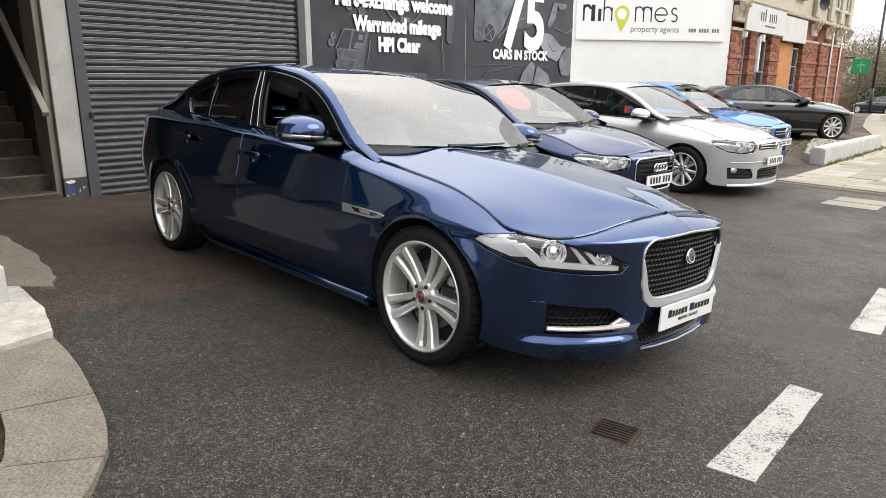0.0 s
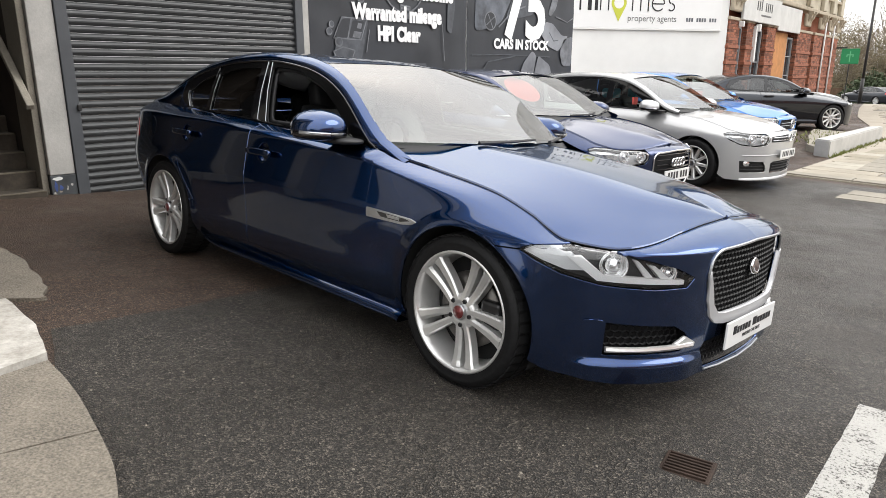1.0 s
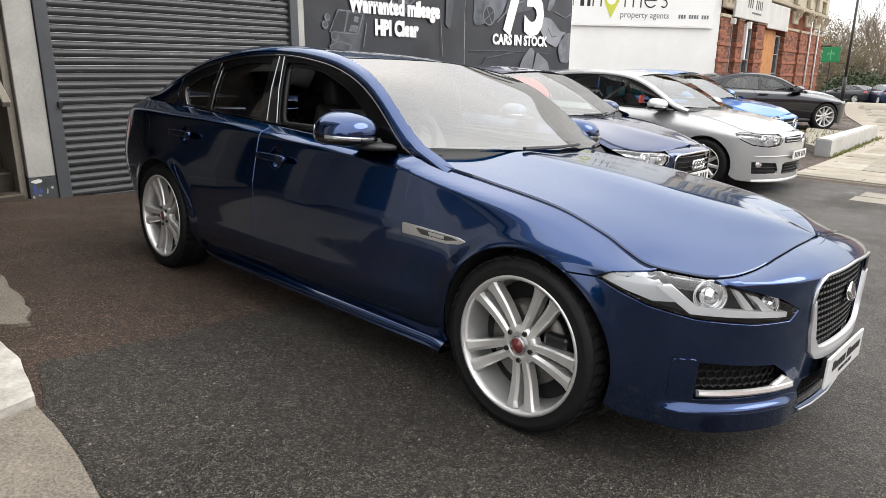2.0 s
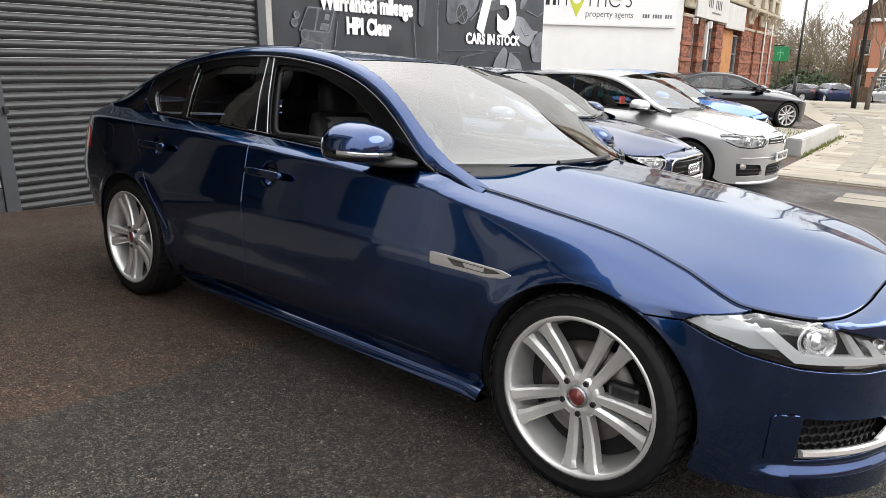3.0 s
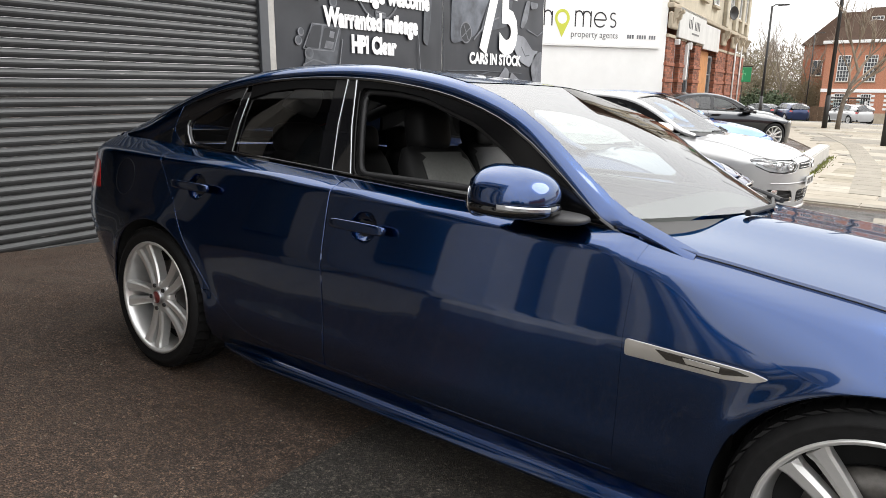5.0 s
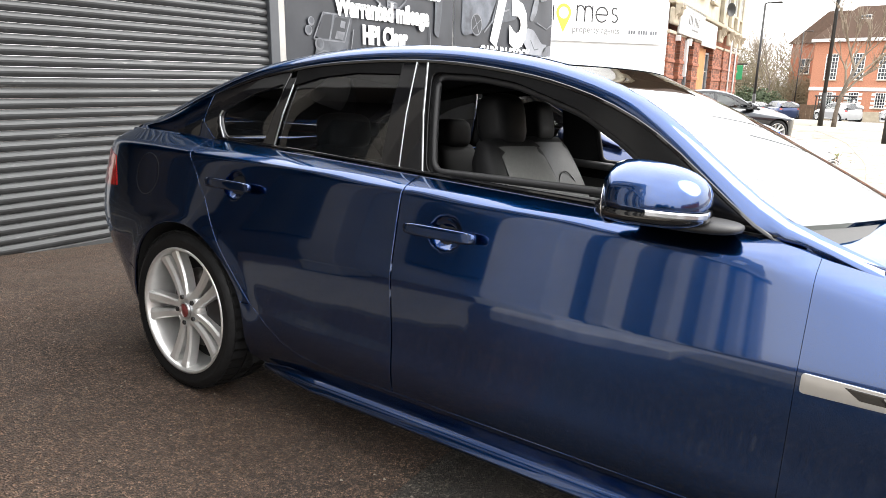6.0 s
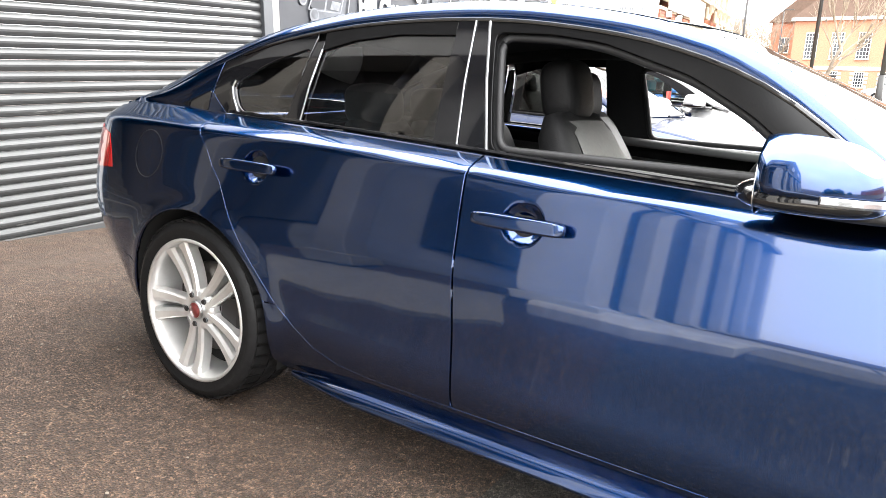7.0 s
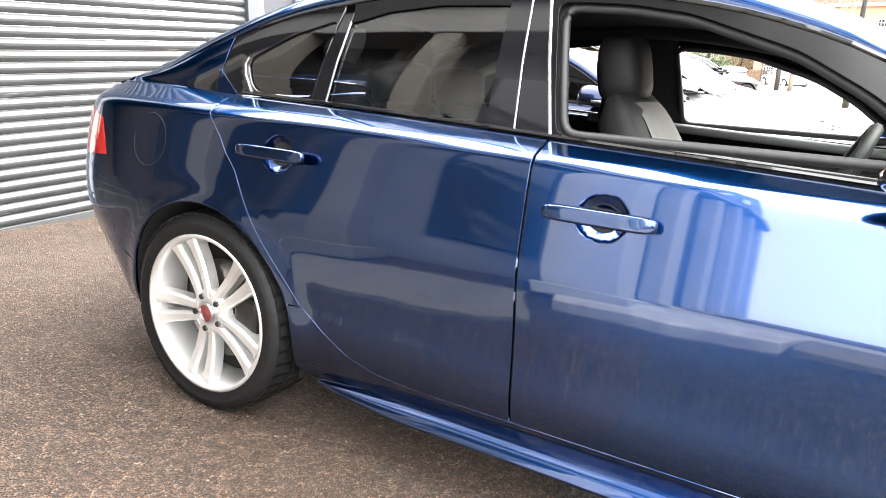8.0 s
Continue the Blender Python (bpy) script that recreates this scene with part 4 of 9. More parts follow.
def build_car(name, m, spec):
    """A whole car from its spec; near side and far side alike."""
    sh = Shape(spec["plan"], spec["top"], spec["low"], spec["rail"], spec["roofc"], spec.get("zm", 0.69), spec.get("swell", ()), crisp=spec.get("crisp"))
    car = empty(name, m)
    pm = M[spec["paint"]]
    wb, wr, ar = spec["wheelbase"], spec["wheel_r"], spec["arch_r"]
    xf, xb, xr = spec["doors"]  # front edge of the front door, door split, rear edge at the belt
    zd = spec.get("door_z", 0.292)
    zs = spec.get("sill_z", 0.19)
    step = spec.get("step", 0.05)
    hl, hm = spec["lamp_tip"], spec["lamp_mid"]  # headlamp: rear tip, corner of the bonnet seam
    r_edge = spec["rear_door_edge"]
    quarter_end = spec["bumper_split"]
    for sd in (-1, 1):
        # front wing, from the door to the lamp, round the arch
        a_up = spec.get("seam") or math.degrees(math.asin((hl[1] - 0.004 - wr) / ar))
        tip = list(spec["wing_tip"])
        wing = [(xf, zd - 0.04)] + ztop_run(sh, xf, tip[0][0] + 0.012, 80) + tip + [(hl[0], hl[1])] + arc(0, wr, ar, a_up, 186, 30) + [(-ar - 0.02, zd - 0.06)]
        part_wing = skin("front_wing", wing, sh.side, pm, car, step=step * 0.55, gap=0.0006, side=sd)
        # doors
        fd = [(xf, zd)] + ztop_run(sh, xf, xb, 14)[0:] + [(xb + 0.015, zd)]
        handles = []
        cup1 = arc(spec["handle"][0][0] + 0.0, spec["handle"][0][1] - 0.005, 0.062, 0, 345, 23)
        fd_ob = skin("front_door", fd, sh.side, pm, car, holes=[cup1] if spec.get("detail") else [], step=step, side=sd)
        rd = ztop_run(sh, xb - 0.006, xr, 12) + list(r_edge) + [(xb + 0.009, zd)]
        cup2 = arc(spec["handle"][1][0], spec["handle"][1][1] - 0.005, 0.06, 0, 345, 23)
        if xr is not None:
            rd_ob = skin("rear_door", rd, sh.side, pm, car, holes=[cup2] if spec.get("detail") else [], step=step, side=sd)
        for ob, (hx_, hz_), cup in ((fd_ob, spec["handle"][0], cup1), (rd_ob, spec["handle"][1], cup2)):
            if spec.get("detail"):
                skin("handle_cup", cup, bowl(sh, hx_, hz_ - 0.005, 0.064, 0.024), pm, ob, step=0.012, gap=0, flange=0, side=sd)
            pts = []
            for t in np.linspace(0, 1, 11):
                px = hx_ - 0.135 + 0.27 * t
                y = sh.side(px, hz_)[0, 1] + 0.014 + 0.022 * (1 - abs(2 * t - 1) ** 3)
                pts.append((px, sd * y, hz_ + 0.004 * (1 - 2 * t)))
            part("handle", pod(bmesh.new(), (pts[5][0], pts[5][1], pts[5][2]), (0.128, 0.0135, 0.0185), 0.42, 30, 12), pm, ob, "body-coloured pull handle", smooth=True)
            if spec.get("detail"):
                strip("handle_trim", [(p[0], pts[5][1] + sd * 0.009, pts[5][2] + 0.0135) for p in pts[1:-1]], 0.004, 0.002, M["satin"], ob, "thin bright handle edge", normal=(0, sd, 0.5))
        # rear quarter behind the door, round the arch
        if True:
            q0 = [(x_, z_) for x_, z_ in r_edge]
            below = [p for p in q0 if p[1] > 0]
            foot = [(below[-1][0], zs + 0.05), (-wb + ar + 0.03, zs + 0.03)] + arc(-wb, wr, ar, -8, 155, 36)
            if spec.get("blade"):
                below = [q for q in below if q[1] > 0.45]
                foot = [(-2.43, 0.447)] + arc(-wb, wr, ar, 18.5, 163, 36)
            quarter = ztop_run(sh, quarter_end[0][0], xr, 14) + below + foot + list(quarter_end[::-1])
            skin("rear_quarter_panel", quarter, sh.side, pm, car, step=step, side=sd)
        # sill skirt
        def sill(s, z):
            p = sh.side(s, z)
            p[:, 1] += 0.028 * np.clip((0.31 - np.asarray(z)) / 0.08, 0, 1) ** 2 * (3 - 2 * np.clip((0.31 - np.asarray(z)) / 0.08, 0, 1))
            return p
        if spec.get("blade"):
            b0, b1 = spec["blade"]
            skirt = [(b0 - 0.03, 0.205)] + arc(-wb, wr, ar, -14, 17.5, 10) + [q for q in r_edge if q[1] < 0.45] + [(-1.75, 0.29), (xf, zd), (-ar - 0.02, zd - 0.02), (-ar - 0.01, 0.205)]
            skin("sill_skirt", skirt, sh.side, pm, car, step=0.03, side=sd)
            # blade: a ledge that stands out under the doors and tapers into the body behind
            rows = []
            for x_ in np.linspace(b0, b1, 60):
                t = min(1.0, max(0.0, (x_ - b0) / 0.3)) ** 0.7
                yi = sh.side(x_, 0.235)[0, 1] - 0.003
                z_in, z_out = 0.208 + 0.026 * t, 0.205 - 0.011 * t
                out = 0.004 + 0.04 * t
                rows.append([(x_, sd * (yi + a * out), z_in + (z_out - z_in) * b + c) for a, b, c in ((-0.1, 0, 0.003), (0, 0.02, 0), (0.2, 0.14, 0), (0.5, 0.44, 0.002), (0.8, 0.78, 0.003), (0.95, 0.95, 0.001), (1, 1, -0.004), (0.95, 1, -0.01), (0.5, 1, -0.014), (-0.8, 1, -0.014))])
            sheet("sill_blade", rows, pm, car, "body-coloured sill blade", flip=sd > 0)
        sk = [(-wb + ar + 0.075, zs), (-wb + ar + 0.05, zs + 0.065), (-wb + ar + 0.14, zd - 0.03), (-wb + ar + 0.3, zd), (xf, zd), (-ar - 0.02, zd - 0.02), (-ar - 0.01, zs)]
        if not spec.get("blade"):
            skin("sill_skirt", sk, sill, pm, car, step=0.03, side=sd)
        # dark inner shell behind the shut lines
        shell = [(-wb + ar, zs + 0.02)] + [(-wb + ar, 0.3)] + arc(-wb, wr, ar + 0.01, 0, 180, 16) + ztop_run(sh, quarter_end[0][0], 0.12, 40, -0.012) + arc(0, wr, ar + 0.01, 62, 180, 16) + [(-ar, zs + 0.02)]
        skin("inner_shell", shell, sh.side, M["gap"], car, step=0.1, gap=0, flange=0, lift=-0.016, side=sd)
        # wheel wells
        for cx in (0, -wb):
            g = []
            for a in np.linspace(-25, 205, 24):
                px, pz = cx + (ar + 0.004) * math.cos(radians(a)), wr + (ar + 0.004) * math.sin(radians(a))
                yo = sh.side(px, min(max(pz, 0.2), sh.ztop(px) - 0.03))[0, 1] - 0.012
                g.append([(px, sd * yo, pz), (px, sd * (yo - 0.3), pz)])
            sheet("wheel_well", g, M["liner"], car, flip=sd > 0)
            lip = []
            for a in np.linspace(-4, 184, 40):
                px, pz = cx + (ar + 0.001) * math.cos(radians(a)), wr + (ar + 0.001) * math.sin(radians(a))
                yo = sh.side(px, max(pz, 0.2))[0, 1]
                lip.append((px, sd * (yo - 0.0065), pz))
            bm = bmesh.new()
            tube(bm, lip, 0.0055, sides=8)
            part("arch_lip", bm, pm, car, smooth=True)
            wheel(car, cx, sd * spec["track"], wr, spec["rim_r"], sd, spec.get("wheel_style", "twin"), alloy=spec.get("alloy", "alloy"), name="wheel", spin=spec.get("spin", (0.2, 0.2))[0 if cx == 0 else 1])
        # glazing
        for nm, poly, mt in spec["panes"]:
            if mt is None:
                continue
            skin(nm, poly, sh.upper, M[mt], car, step=step, gap=0.001, flange=0, lift=-0.008 if mt.endswith("glass") else 0.0, side=sd)
        for nm, poly, holes, mt in spec["frames"]:
            skin(nm, poly, sh.upper, M[mt] if mt != "paint" else pm, car, holes=holes, step=step * 0.8, gap=0.001 if mt != "paint" else 0, flange=0.012 if mt != "paint" else 0.004, side=sd)
        xp0, xp1 = spec["pillar"]
        skin("pillar_trim", [(xp0, sh.ztop(xp0) - 0.02), (xp0 - 0.06, 1.352 * spec.get("tall", 1)), (xp1, 1.352 * spec.get("tall", 1)), (xp1 + 0.01, sh.ztop(xp1) - 0.02)], sh.upper, M["headliner"], car, step=0.1, gap=0, flange=0, lift=-0.03, side=sd)
        # rail between the windows and the roof
        xa, xe = spec["rail_run"]
        xs = np.linspace(xa, xe, 44)
        r3 = sh.rail3(xs)
        dn = sh.upper(xs, r3[:, 2] - spec.get("rail_w", 0.03))
        inn = r3.copy()
        inn[:, 1] -= 0.05
        cz = sh.roofc(xs)[:, 0]
        inn[:, 2] = r3[:, 2] + np.clip(cz - r3[:, 2], 0, 0.035) * 0.75 * np.clip((xs - xe) / 0.5 + 0.02, 0, 1)
        # the band stands nearly upright beside the glass, then turns over tightly
        net = np.array([dn, dn * 0.6 + r3 * 0.4 + np.array([0, 0.005, 0]), r3 + np.array([0, 0.004, -0.003]), r3 + np.array([0, -0.004, 0.006]), r3 * 0.65 + inn * 0.35 + np.array([0, 0, 0.007]), inn])
        net[:, :, 1] *= sd
        sheet("roof_rail", net, pm, car, flip=sd > 0)
        if spec.get("bright_rail"):
            zz = r3[:, 2] - spec.get("rail_w", 0.03) - 0.004
            q = sh.upper(xs, zz)
            k = slice(3, 35) if spec.get("detail") else slice(3, 40)
            strip("window_trim", [(a, sd * (b + 0.002), c) for a, b, c in q[k]], 0.011, 0.004, M["glossblack"], car, "gloss black window trim", normal=(0, sd, 0.3))
        xs2 = np.linspace(spec["belt_run"][0], spec["belt_run"][1], 30)
        e3 = sh.edge(xs2)
        strip("belt_trim", [(a, sd * (b - 0.008), c + 0.008) for a, b, c in e3], spec.get("belt_w", 0.02), 0.006, M["glossblack" if spec.get("detail") else "plastic"], car, "black belt-line trim", normal=(0, sd, 0.25))
        # headlamp
        lamp = spec["lamp"]
        lens = skin("headlamp", lamp, sh.side, M["lens"], car, step=0.04, gap=0.002, flange=0.02, lift=-0.002, side=sd, label="clear headlamp with chrome reflectors")
        lens.visible_shadow = False
        hb = skin("headlamp_housing", inset(lamp, 0.004), sh.side, M[spec.get("housing", "lamp_grey")], car, step=0.04, gap=0, flange=0, lift=-0.045, side=sd)
        for nm, poly, lift, mt in spec["lamp_bits"]:
            skin(nm, poly, sh.side, M[mt], hb, step=0.03, gap=0, flange=0.03, lift=lift, side=sd)
        for cs, cz_, rr in spec.get("lamp_bowls", ()):
            p = sh.side(cs, cz_)[0]
            a = sh.side(cs + 0.01, cz_)[0] - sh.side(cs - 0.01, cz_)[0]
            nn = Vector((-a[1], a[0], 0)).normalized()
            ob = lathe("projector", [(rr * 1.08, -0.002), (rr * 1.08, 0.006), (rr * 0.95, 0.004), (rr * 0.8, -0.012), (rr * 0.62, -0.014), (rr * 0.6, 0.002), (rr * 0.45, 0.011), (0, 0.014)], M["reflector"], hb, 28, "chrome projector lamp")
            ob.matrix_local = Matrix.Translation((p[0] - nn.x * 0.03, sd * (p[1] - nn.y * 0.03), cz_)) @ Vector((nn.x, sd * nn.y, 0.1)).to_track_quat("Y", "Z").to_matrix().to_4x4()
        # tail lamp
        skin("tail_lamp", spec["tail"], sh.side, M["red_lamp"], car, step=0.04, gap=0.002, flange=0.02, lift=0.002, side=sd, label="red wrap-round tail lamp")
        mirror(car, sh, sd, spec["mirror"][0], spec["mirror"][1], pm)
    # front bumper, one piece round the nose
    S1 = sh.s1
    def both(poly):
        return list(poly) + [(2 * S1 - s, z) for s, z in poly[::-1] if abs(s - S1) > 1e-6]
    half = spec["bumper_half"](sh)
    holes = [both(h) for h in spec["centre_holes"]]
    for h in spec["side_holes"]:
        holes += [h, [(2 * S1 - s, z) for s, z in h]]
    skin("front_bumper", both(half), sh.side, pm, car, holes=holes, step=step * (0.5 if spec.get("detail") else 0.8), side=-1)
    for h, depth, mt in spec["grilles"]:
        polys = [both(h)] if h[-1][0] > S1 - 0.05 or spec.get("x") else [h, [(2 * S1 - s, z) for s, z in h]]
        for q in polys:
            skin("grille_mesh", q, sh.side, M[mt], car, step=0.06, gap=0, flange=0, lift=-depth, side=-1, label="black grille")
    # rear bumper and boot face, one piece round the tail
    S0 = sh.s0
    rb = list(spec["rear_half"])
    skin("rear_bumper", rb + [(2 * S0 - s, z) for s, z in rb[::-1] if abs(s - S0) > 1e-6], sh.side, pm, car, step=step * 1.2, side=-1)
    # bonnet
    fine = 3 if spec.get("detail") else 1
    ss = np.concatenate([np.linspace(xf - 0.035, 0.25, 40 * fine), np.linspace(0.26, S1, 46 * fine)])
    e = sh.edge(ss)
    e[:, 2] -= 0.0015
    if spec.get("detail"):
        e[:, 1] = np.maximum(e[:, 1] - 0.0025, 0)
    xc0, xcn, xc1 = spec["bonnet_back"], e[40 * fine - 1, 0], spec["bonnet_nose"]
    hc = Smooth(spec["bonnet_c"])
    t1 = np.clip((ss - 0.25) / (S1 - 0.25), 0, 1)
    cx = np.where(ss <= 0.25, xc0 + (0.25 - xc0) * (ss - ss[0]) / (0.25 - ss[0]), 0.25 + (xc1 - 0.25) * t1**0.85)
    cen = np.stack([cx, np.zeros_like(cx), hc(cx)[:, 0]], 1)
    ridge = lambda u: spec.get("ridge", 0.01) * (math.exp(-(((u - 0.62) / 0.16) ** 2)) - 0.5 * math.exp(-(((u - 0.3) / 0.2) ** 2)))
    top_net = np.array(cross_net(e, cen, 15, 2.0, ridge), float)
    if spec.get("detail"):
        # ease the crown so that no fold runs in from the lamps' corners
        u = np.abs(np.linspace(-1, 1, top_net.shape[0]))
        ease = (0.5 * np.clip((1 - u) / 0.3, 0, 1) ** 0.5)[:, None, None]
        for _ in range(1000):
            mid = (top_net[:, :-2] + top_net[:, 2:]) / 2
            top_net[:, 1:-1] += ease * (mid - top_net[:, 1:-1])
    sheet("bonnet", top_net, pm, car, flip=False, thick=0.012)
    for sd in (-1, 1):
        run = sh.edge(np.linspace(xf - 0.02, S1 if spec.get("detail") else spec["wing_tip"][0][0], 260))
        bm = bmesh.new()
        if spec.get("detail"):
            tube(bm, [(q[0], sd * (q[1] - 0.001), q[2] + 0.0002) for q in run], 0.0019, sides=6)
            part("bonnet_seam", bm, M["gap"], car)
        else:
            tube(bm, [(q[0], sd * (q[1] + 0.002), q[2] - 0.0052) for q in run], 0.006, sides=6)
            part("wing_rail", bm, pm, car, smooth=True)
    # windscreen with its black border
    hx_ = spec["header"]
    a = np.linspace(0, 1, 14)
    xe = spec["screen_foot"] + (hx_ - spec["screen_foot"]) * a
    ed = sh.rail3(xe)
    ed[:, 1] -= 0.047
    ed[:, 2] += 0.0255
    xc = spec["screen_base"][0] + (hx_ + 0.07 - spec["screen_base"][0]) * a
    zc = spec["screen_base"][1] + (spec["roofc_head"] - spec["screen_base"][1]) * a + spec.get("screen_bow", 0.03) * np.sin(np.pi * a)
    net = cross_net(ed, np.stack([xc, 0 * xc, zc], 1), 13, 1.5)
    if spec.get("detail"):
        # bowed in plan, flattest at the middle
        net = np.array(net, float)
        u = 1 - np.abs(np.linspace(-1, 1, net.shape[0]))
        net[:, :, 0] = xe[None] + (xc - xe)[None] * (1 - (1 - u) ** 1.55)[:, None]
    sheet("windscreen", net, M["screen_glass"], car, "pale-reflecting windscreen").visible_shadow = False
    # scuttle and wipers
    cow = np.array([net[:, 0] + np.array([0.0, 0, -0.012]), net[:, 0] + np.array([0.05, 0, -0.05])])
    sheet("scuttle", np.swapaxes(cow, 0, 1), M["plastic"], car, flip=True)
    for k, (i0, i1, lift) in enumerate(((7, 1, 0.012), (17, 9, 0.012))):
        wp = [net[i0, 0] + np.array([0.035, 0, 0.006]), net[(i0 + i1) // 2, 0] + np.array([0.012, 0, 0.014]), net[i1, 0] + np.array([-0.01, 0.0, 0.02])]
        bm = bmesh.new()
        tube(bm, [tuple(q) for q in wp], 0.011, 0.006, 6)
        part("wiper", bm, M["plastic"], car, "black wiper arm")
    # roof
    xs = np.linspace(hx_, spec["rear_header"], 20)
    ed = sh.rail3(xs)
    ed[:, 1] -= 0.046
    cz = sh.roofc(xs)[:, 0]
    ed[:, 2] += np.clip(cz - ed[:, 2], 0, 0.035) * 0.72
    tt = (xs - hx_) / (spec["rear_header"] - hx_)
    cen = np.stack([xs + 0.07 * (1 - tt) - spec.get("rear_bow", 0.06) * tt, 0 * xs, cz], 1)
    g = cross_net(ed, cen, 13, 2.2)
    if spec.get("detail"):
        # the roof's front edge lies flush with the head of the screen
        g = g + (net[:, -1] + np.array([0, 0, 0.002]) - g[:, 0])[:, None, :] * ((1 - tt) ** 3)[None, :, None]
    sheet("roof", g, pm if not spec.get("roof_mat") else M[spec["roof_mat"]], car, thick=0.01)
    g = g.copy()
    g[:, :, 2] -= 0.03
    sheet("headliner", g, M["headliner"], car, flip=True)
    # rear screen
    xe = np.linspace(spec["rear_header"], spec["rear_foot"][0], 10)
    ed = sh.rail3(xe)
    ed[:, 1] -= 0.047
    ed[:, 2] += np.linspace(0.0255, 0.0, 10)
    a = np.linspace(0, 1, 10)
    c0, c1 = cen[-1], np.array([spec["rear_foot"][1], 0, spec["rear_foot"][2]])
    cc = c0[None] * (1 - a)[:, None] + c1[None] * a[:, None]
    cc[:, 2] += 0.02 * np.sin(np.pi * a)
    sheet("rear_screen", cross_net(ed, cc, 9, 2.0), M["tint_glass"], car)
    # boot lid or tail
    ss = np.linspace(spec["deck_from"], S0, 24)
    e = sh.edge(ss)
    t = (ss - ss[0]) / (S0 - ss[0])
    cx = spec["rear_foot"][1] + (spec["deck_end"][0] - spec["rear_foot"][1]) * t
    czz = spec["rear_foot"][2] + (spec["deck_end"][1] - spec["rear_foot"][2]) * t
    sheet("boot_lid", cross_net(e, np.stack([cx, 0 * cx, czz], 1), 9, 2.4), pm, car, thick=0.01)
    # underside and cabin tub
    zt = spec["cabin_z"]
    box_part("underbody", (-wb - 0.62, -0.62, 0.17), (0.55, 0.62, 0.34), M["liner"], car, 0.03)
    tub = bmesh.new()
    box(tub, (-wb + 0.02, -0.74, 0.3), (-0.5, 0.74, 0.34))
    part("cabin_floor", tub, M["trim_dark"], car)
    for sd in (-1, 1):
        card = [(xf - 0.06, 0.35)] + ztop_run(sh, xf - 0.06, xr if xr else -wb, 14, -0.004) + [(-wb + 0.4, 0.35)]
        skin("door_card", card, sh.side, M["trim_dark"], car, step=0.12, gap=0, flange=0, lift=-0.075, side=sd)
        xs3 = np.linspace(xf - 0.1, (xr or -wb) + 0.05, 20)
        e3 = sh.edge(xs3)
        sheet("sill_cap", np.array([[(q[0], sd * (q[1] - 0.012), q[2] + 0.004), (q[0], sd * (q[1] - 0.085), q[2] + 0.0)] for q in e3]), M["trim_dark"], car, flip=sd < 0)
        if spec.get("detail"):
            bm = bmesh.new()
            tube(bm, [(q[0], sd * (q[1] - 0.075), q[2] - 0.006) for q in e3[:14]], 0.02, 0.02, 10)
            part("door_top_pad", bm, M["trim_dark"], car, "soft grey pad along the door top", smooth=True)
    g = np.array([[(spec["screen_foot"] + 0.1 - 0.4 * u, v, zt - 0.03 + 0.05 * math.sin(math.pi * u) - (0.25 * max(0, u - 0.75) / 0.25)) for v in np.linspace(-0.7, 0.7, 7)] for u in np.linspace(0, 1, 9)])
    sheet("dashboard", g, M["trim_dark"], car, flip=True)
    seat(car, spec["seats"][0], -0.37, grey=spec.get("detail", False))
    seat(car, spec["seats"][0] - (0.24 if spec.get("detail") else 0.14), 0.37, grey=spec.get("detail", False))
    if spec.get("detail"):
        for yy in (-0.4, 0.0, 0.4):
            seat(car, spec["seats"][1], yy, 0.44, True)
    else:
        seat(car, spec["seats"][1], -0.35, 0.6, True)
        seat(car, spec["seats"][1], 0.35, 0.6, True)
    bm = bmesh.new()
    c = Matrix.Translation((spec["seats"][0] + spec.get("wheel_gap", 0.3), -0.37, zt - 0.045)) @ Euler((0, radians(-65), 0)).to_matrix().to_4x4()
    ring = [c @ Vector((0.18 * math.cos(q * math.pi / 14), 0.18 * math.sin(q * math.pi / 14), 0)) for q in range(29)]
    tube(bm, ring, 0.016, sides=8)
    tube(bm, [c @ Vector((-0.17, 0, 0)), c @ Vector((0, 0, -0.03)), c @ Vector((0.17, 0, 0))], 0.02, sides=6)
    part("steering_wheel", bm, M["leather"], car, "black steering wheel", smooth=True)
    rear_box = bmesh.new()
    box(rear_box, (spec["rear_foot"][0] + 0.02, -0.62, 0.5), (spec["seats"][1] - 0.35, 0.62, zt - 0.02), 0.02)
    part("parcel_shelf", rear_box, M["trim_dark"], car)
    return car, sh, both


# the blue saloon that the camera walks round
def saloon_bumper(sh):
    return [(0.163, 0.66), (0.29, 0.664), (0.36, 0.632), (0.46, 0.597), (0.6, 0.57), (0.8, 0.558), (0.95, 0.562), (0.985, 0.598), (0.9, 0.636), (0.8, 0.662), (0.7, 0.684), (0.66, 0.694), (0.645, sh.ztop(0.645) - 0.001)] + ztop_run(sh, 0.66, sh.s1, 70)


def saloon_bumper_full(sh):
    low = [(0.36, 0.225), (0.42, 0.2), (0.7, 0.185), (1.0, 0.18), (sh.s1, 0.18)]
    return low[::-1] + arc(0, 0.334, 0.37, -16, 61.7, 14) + saloon_bumper(sh)[1:]


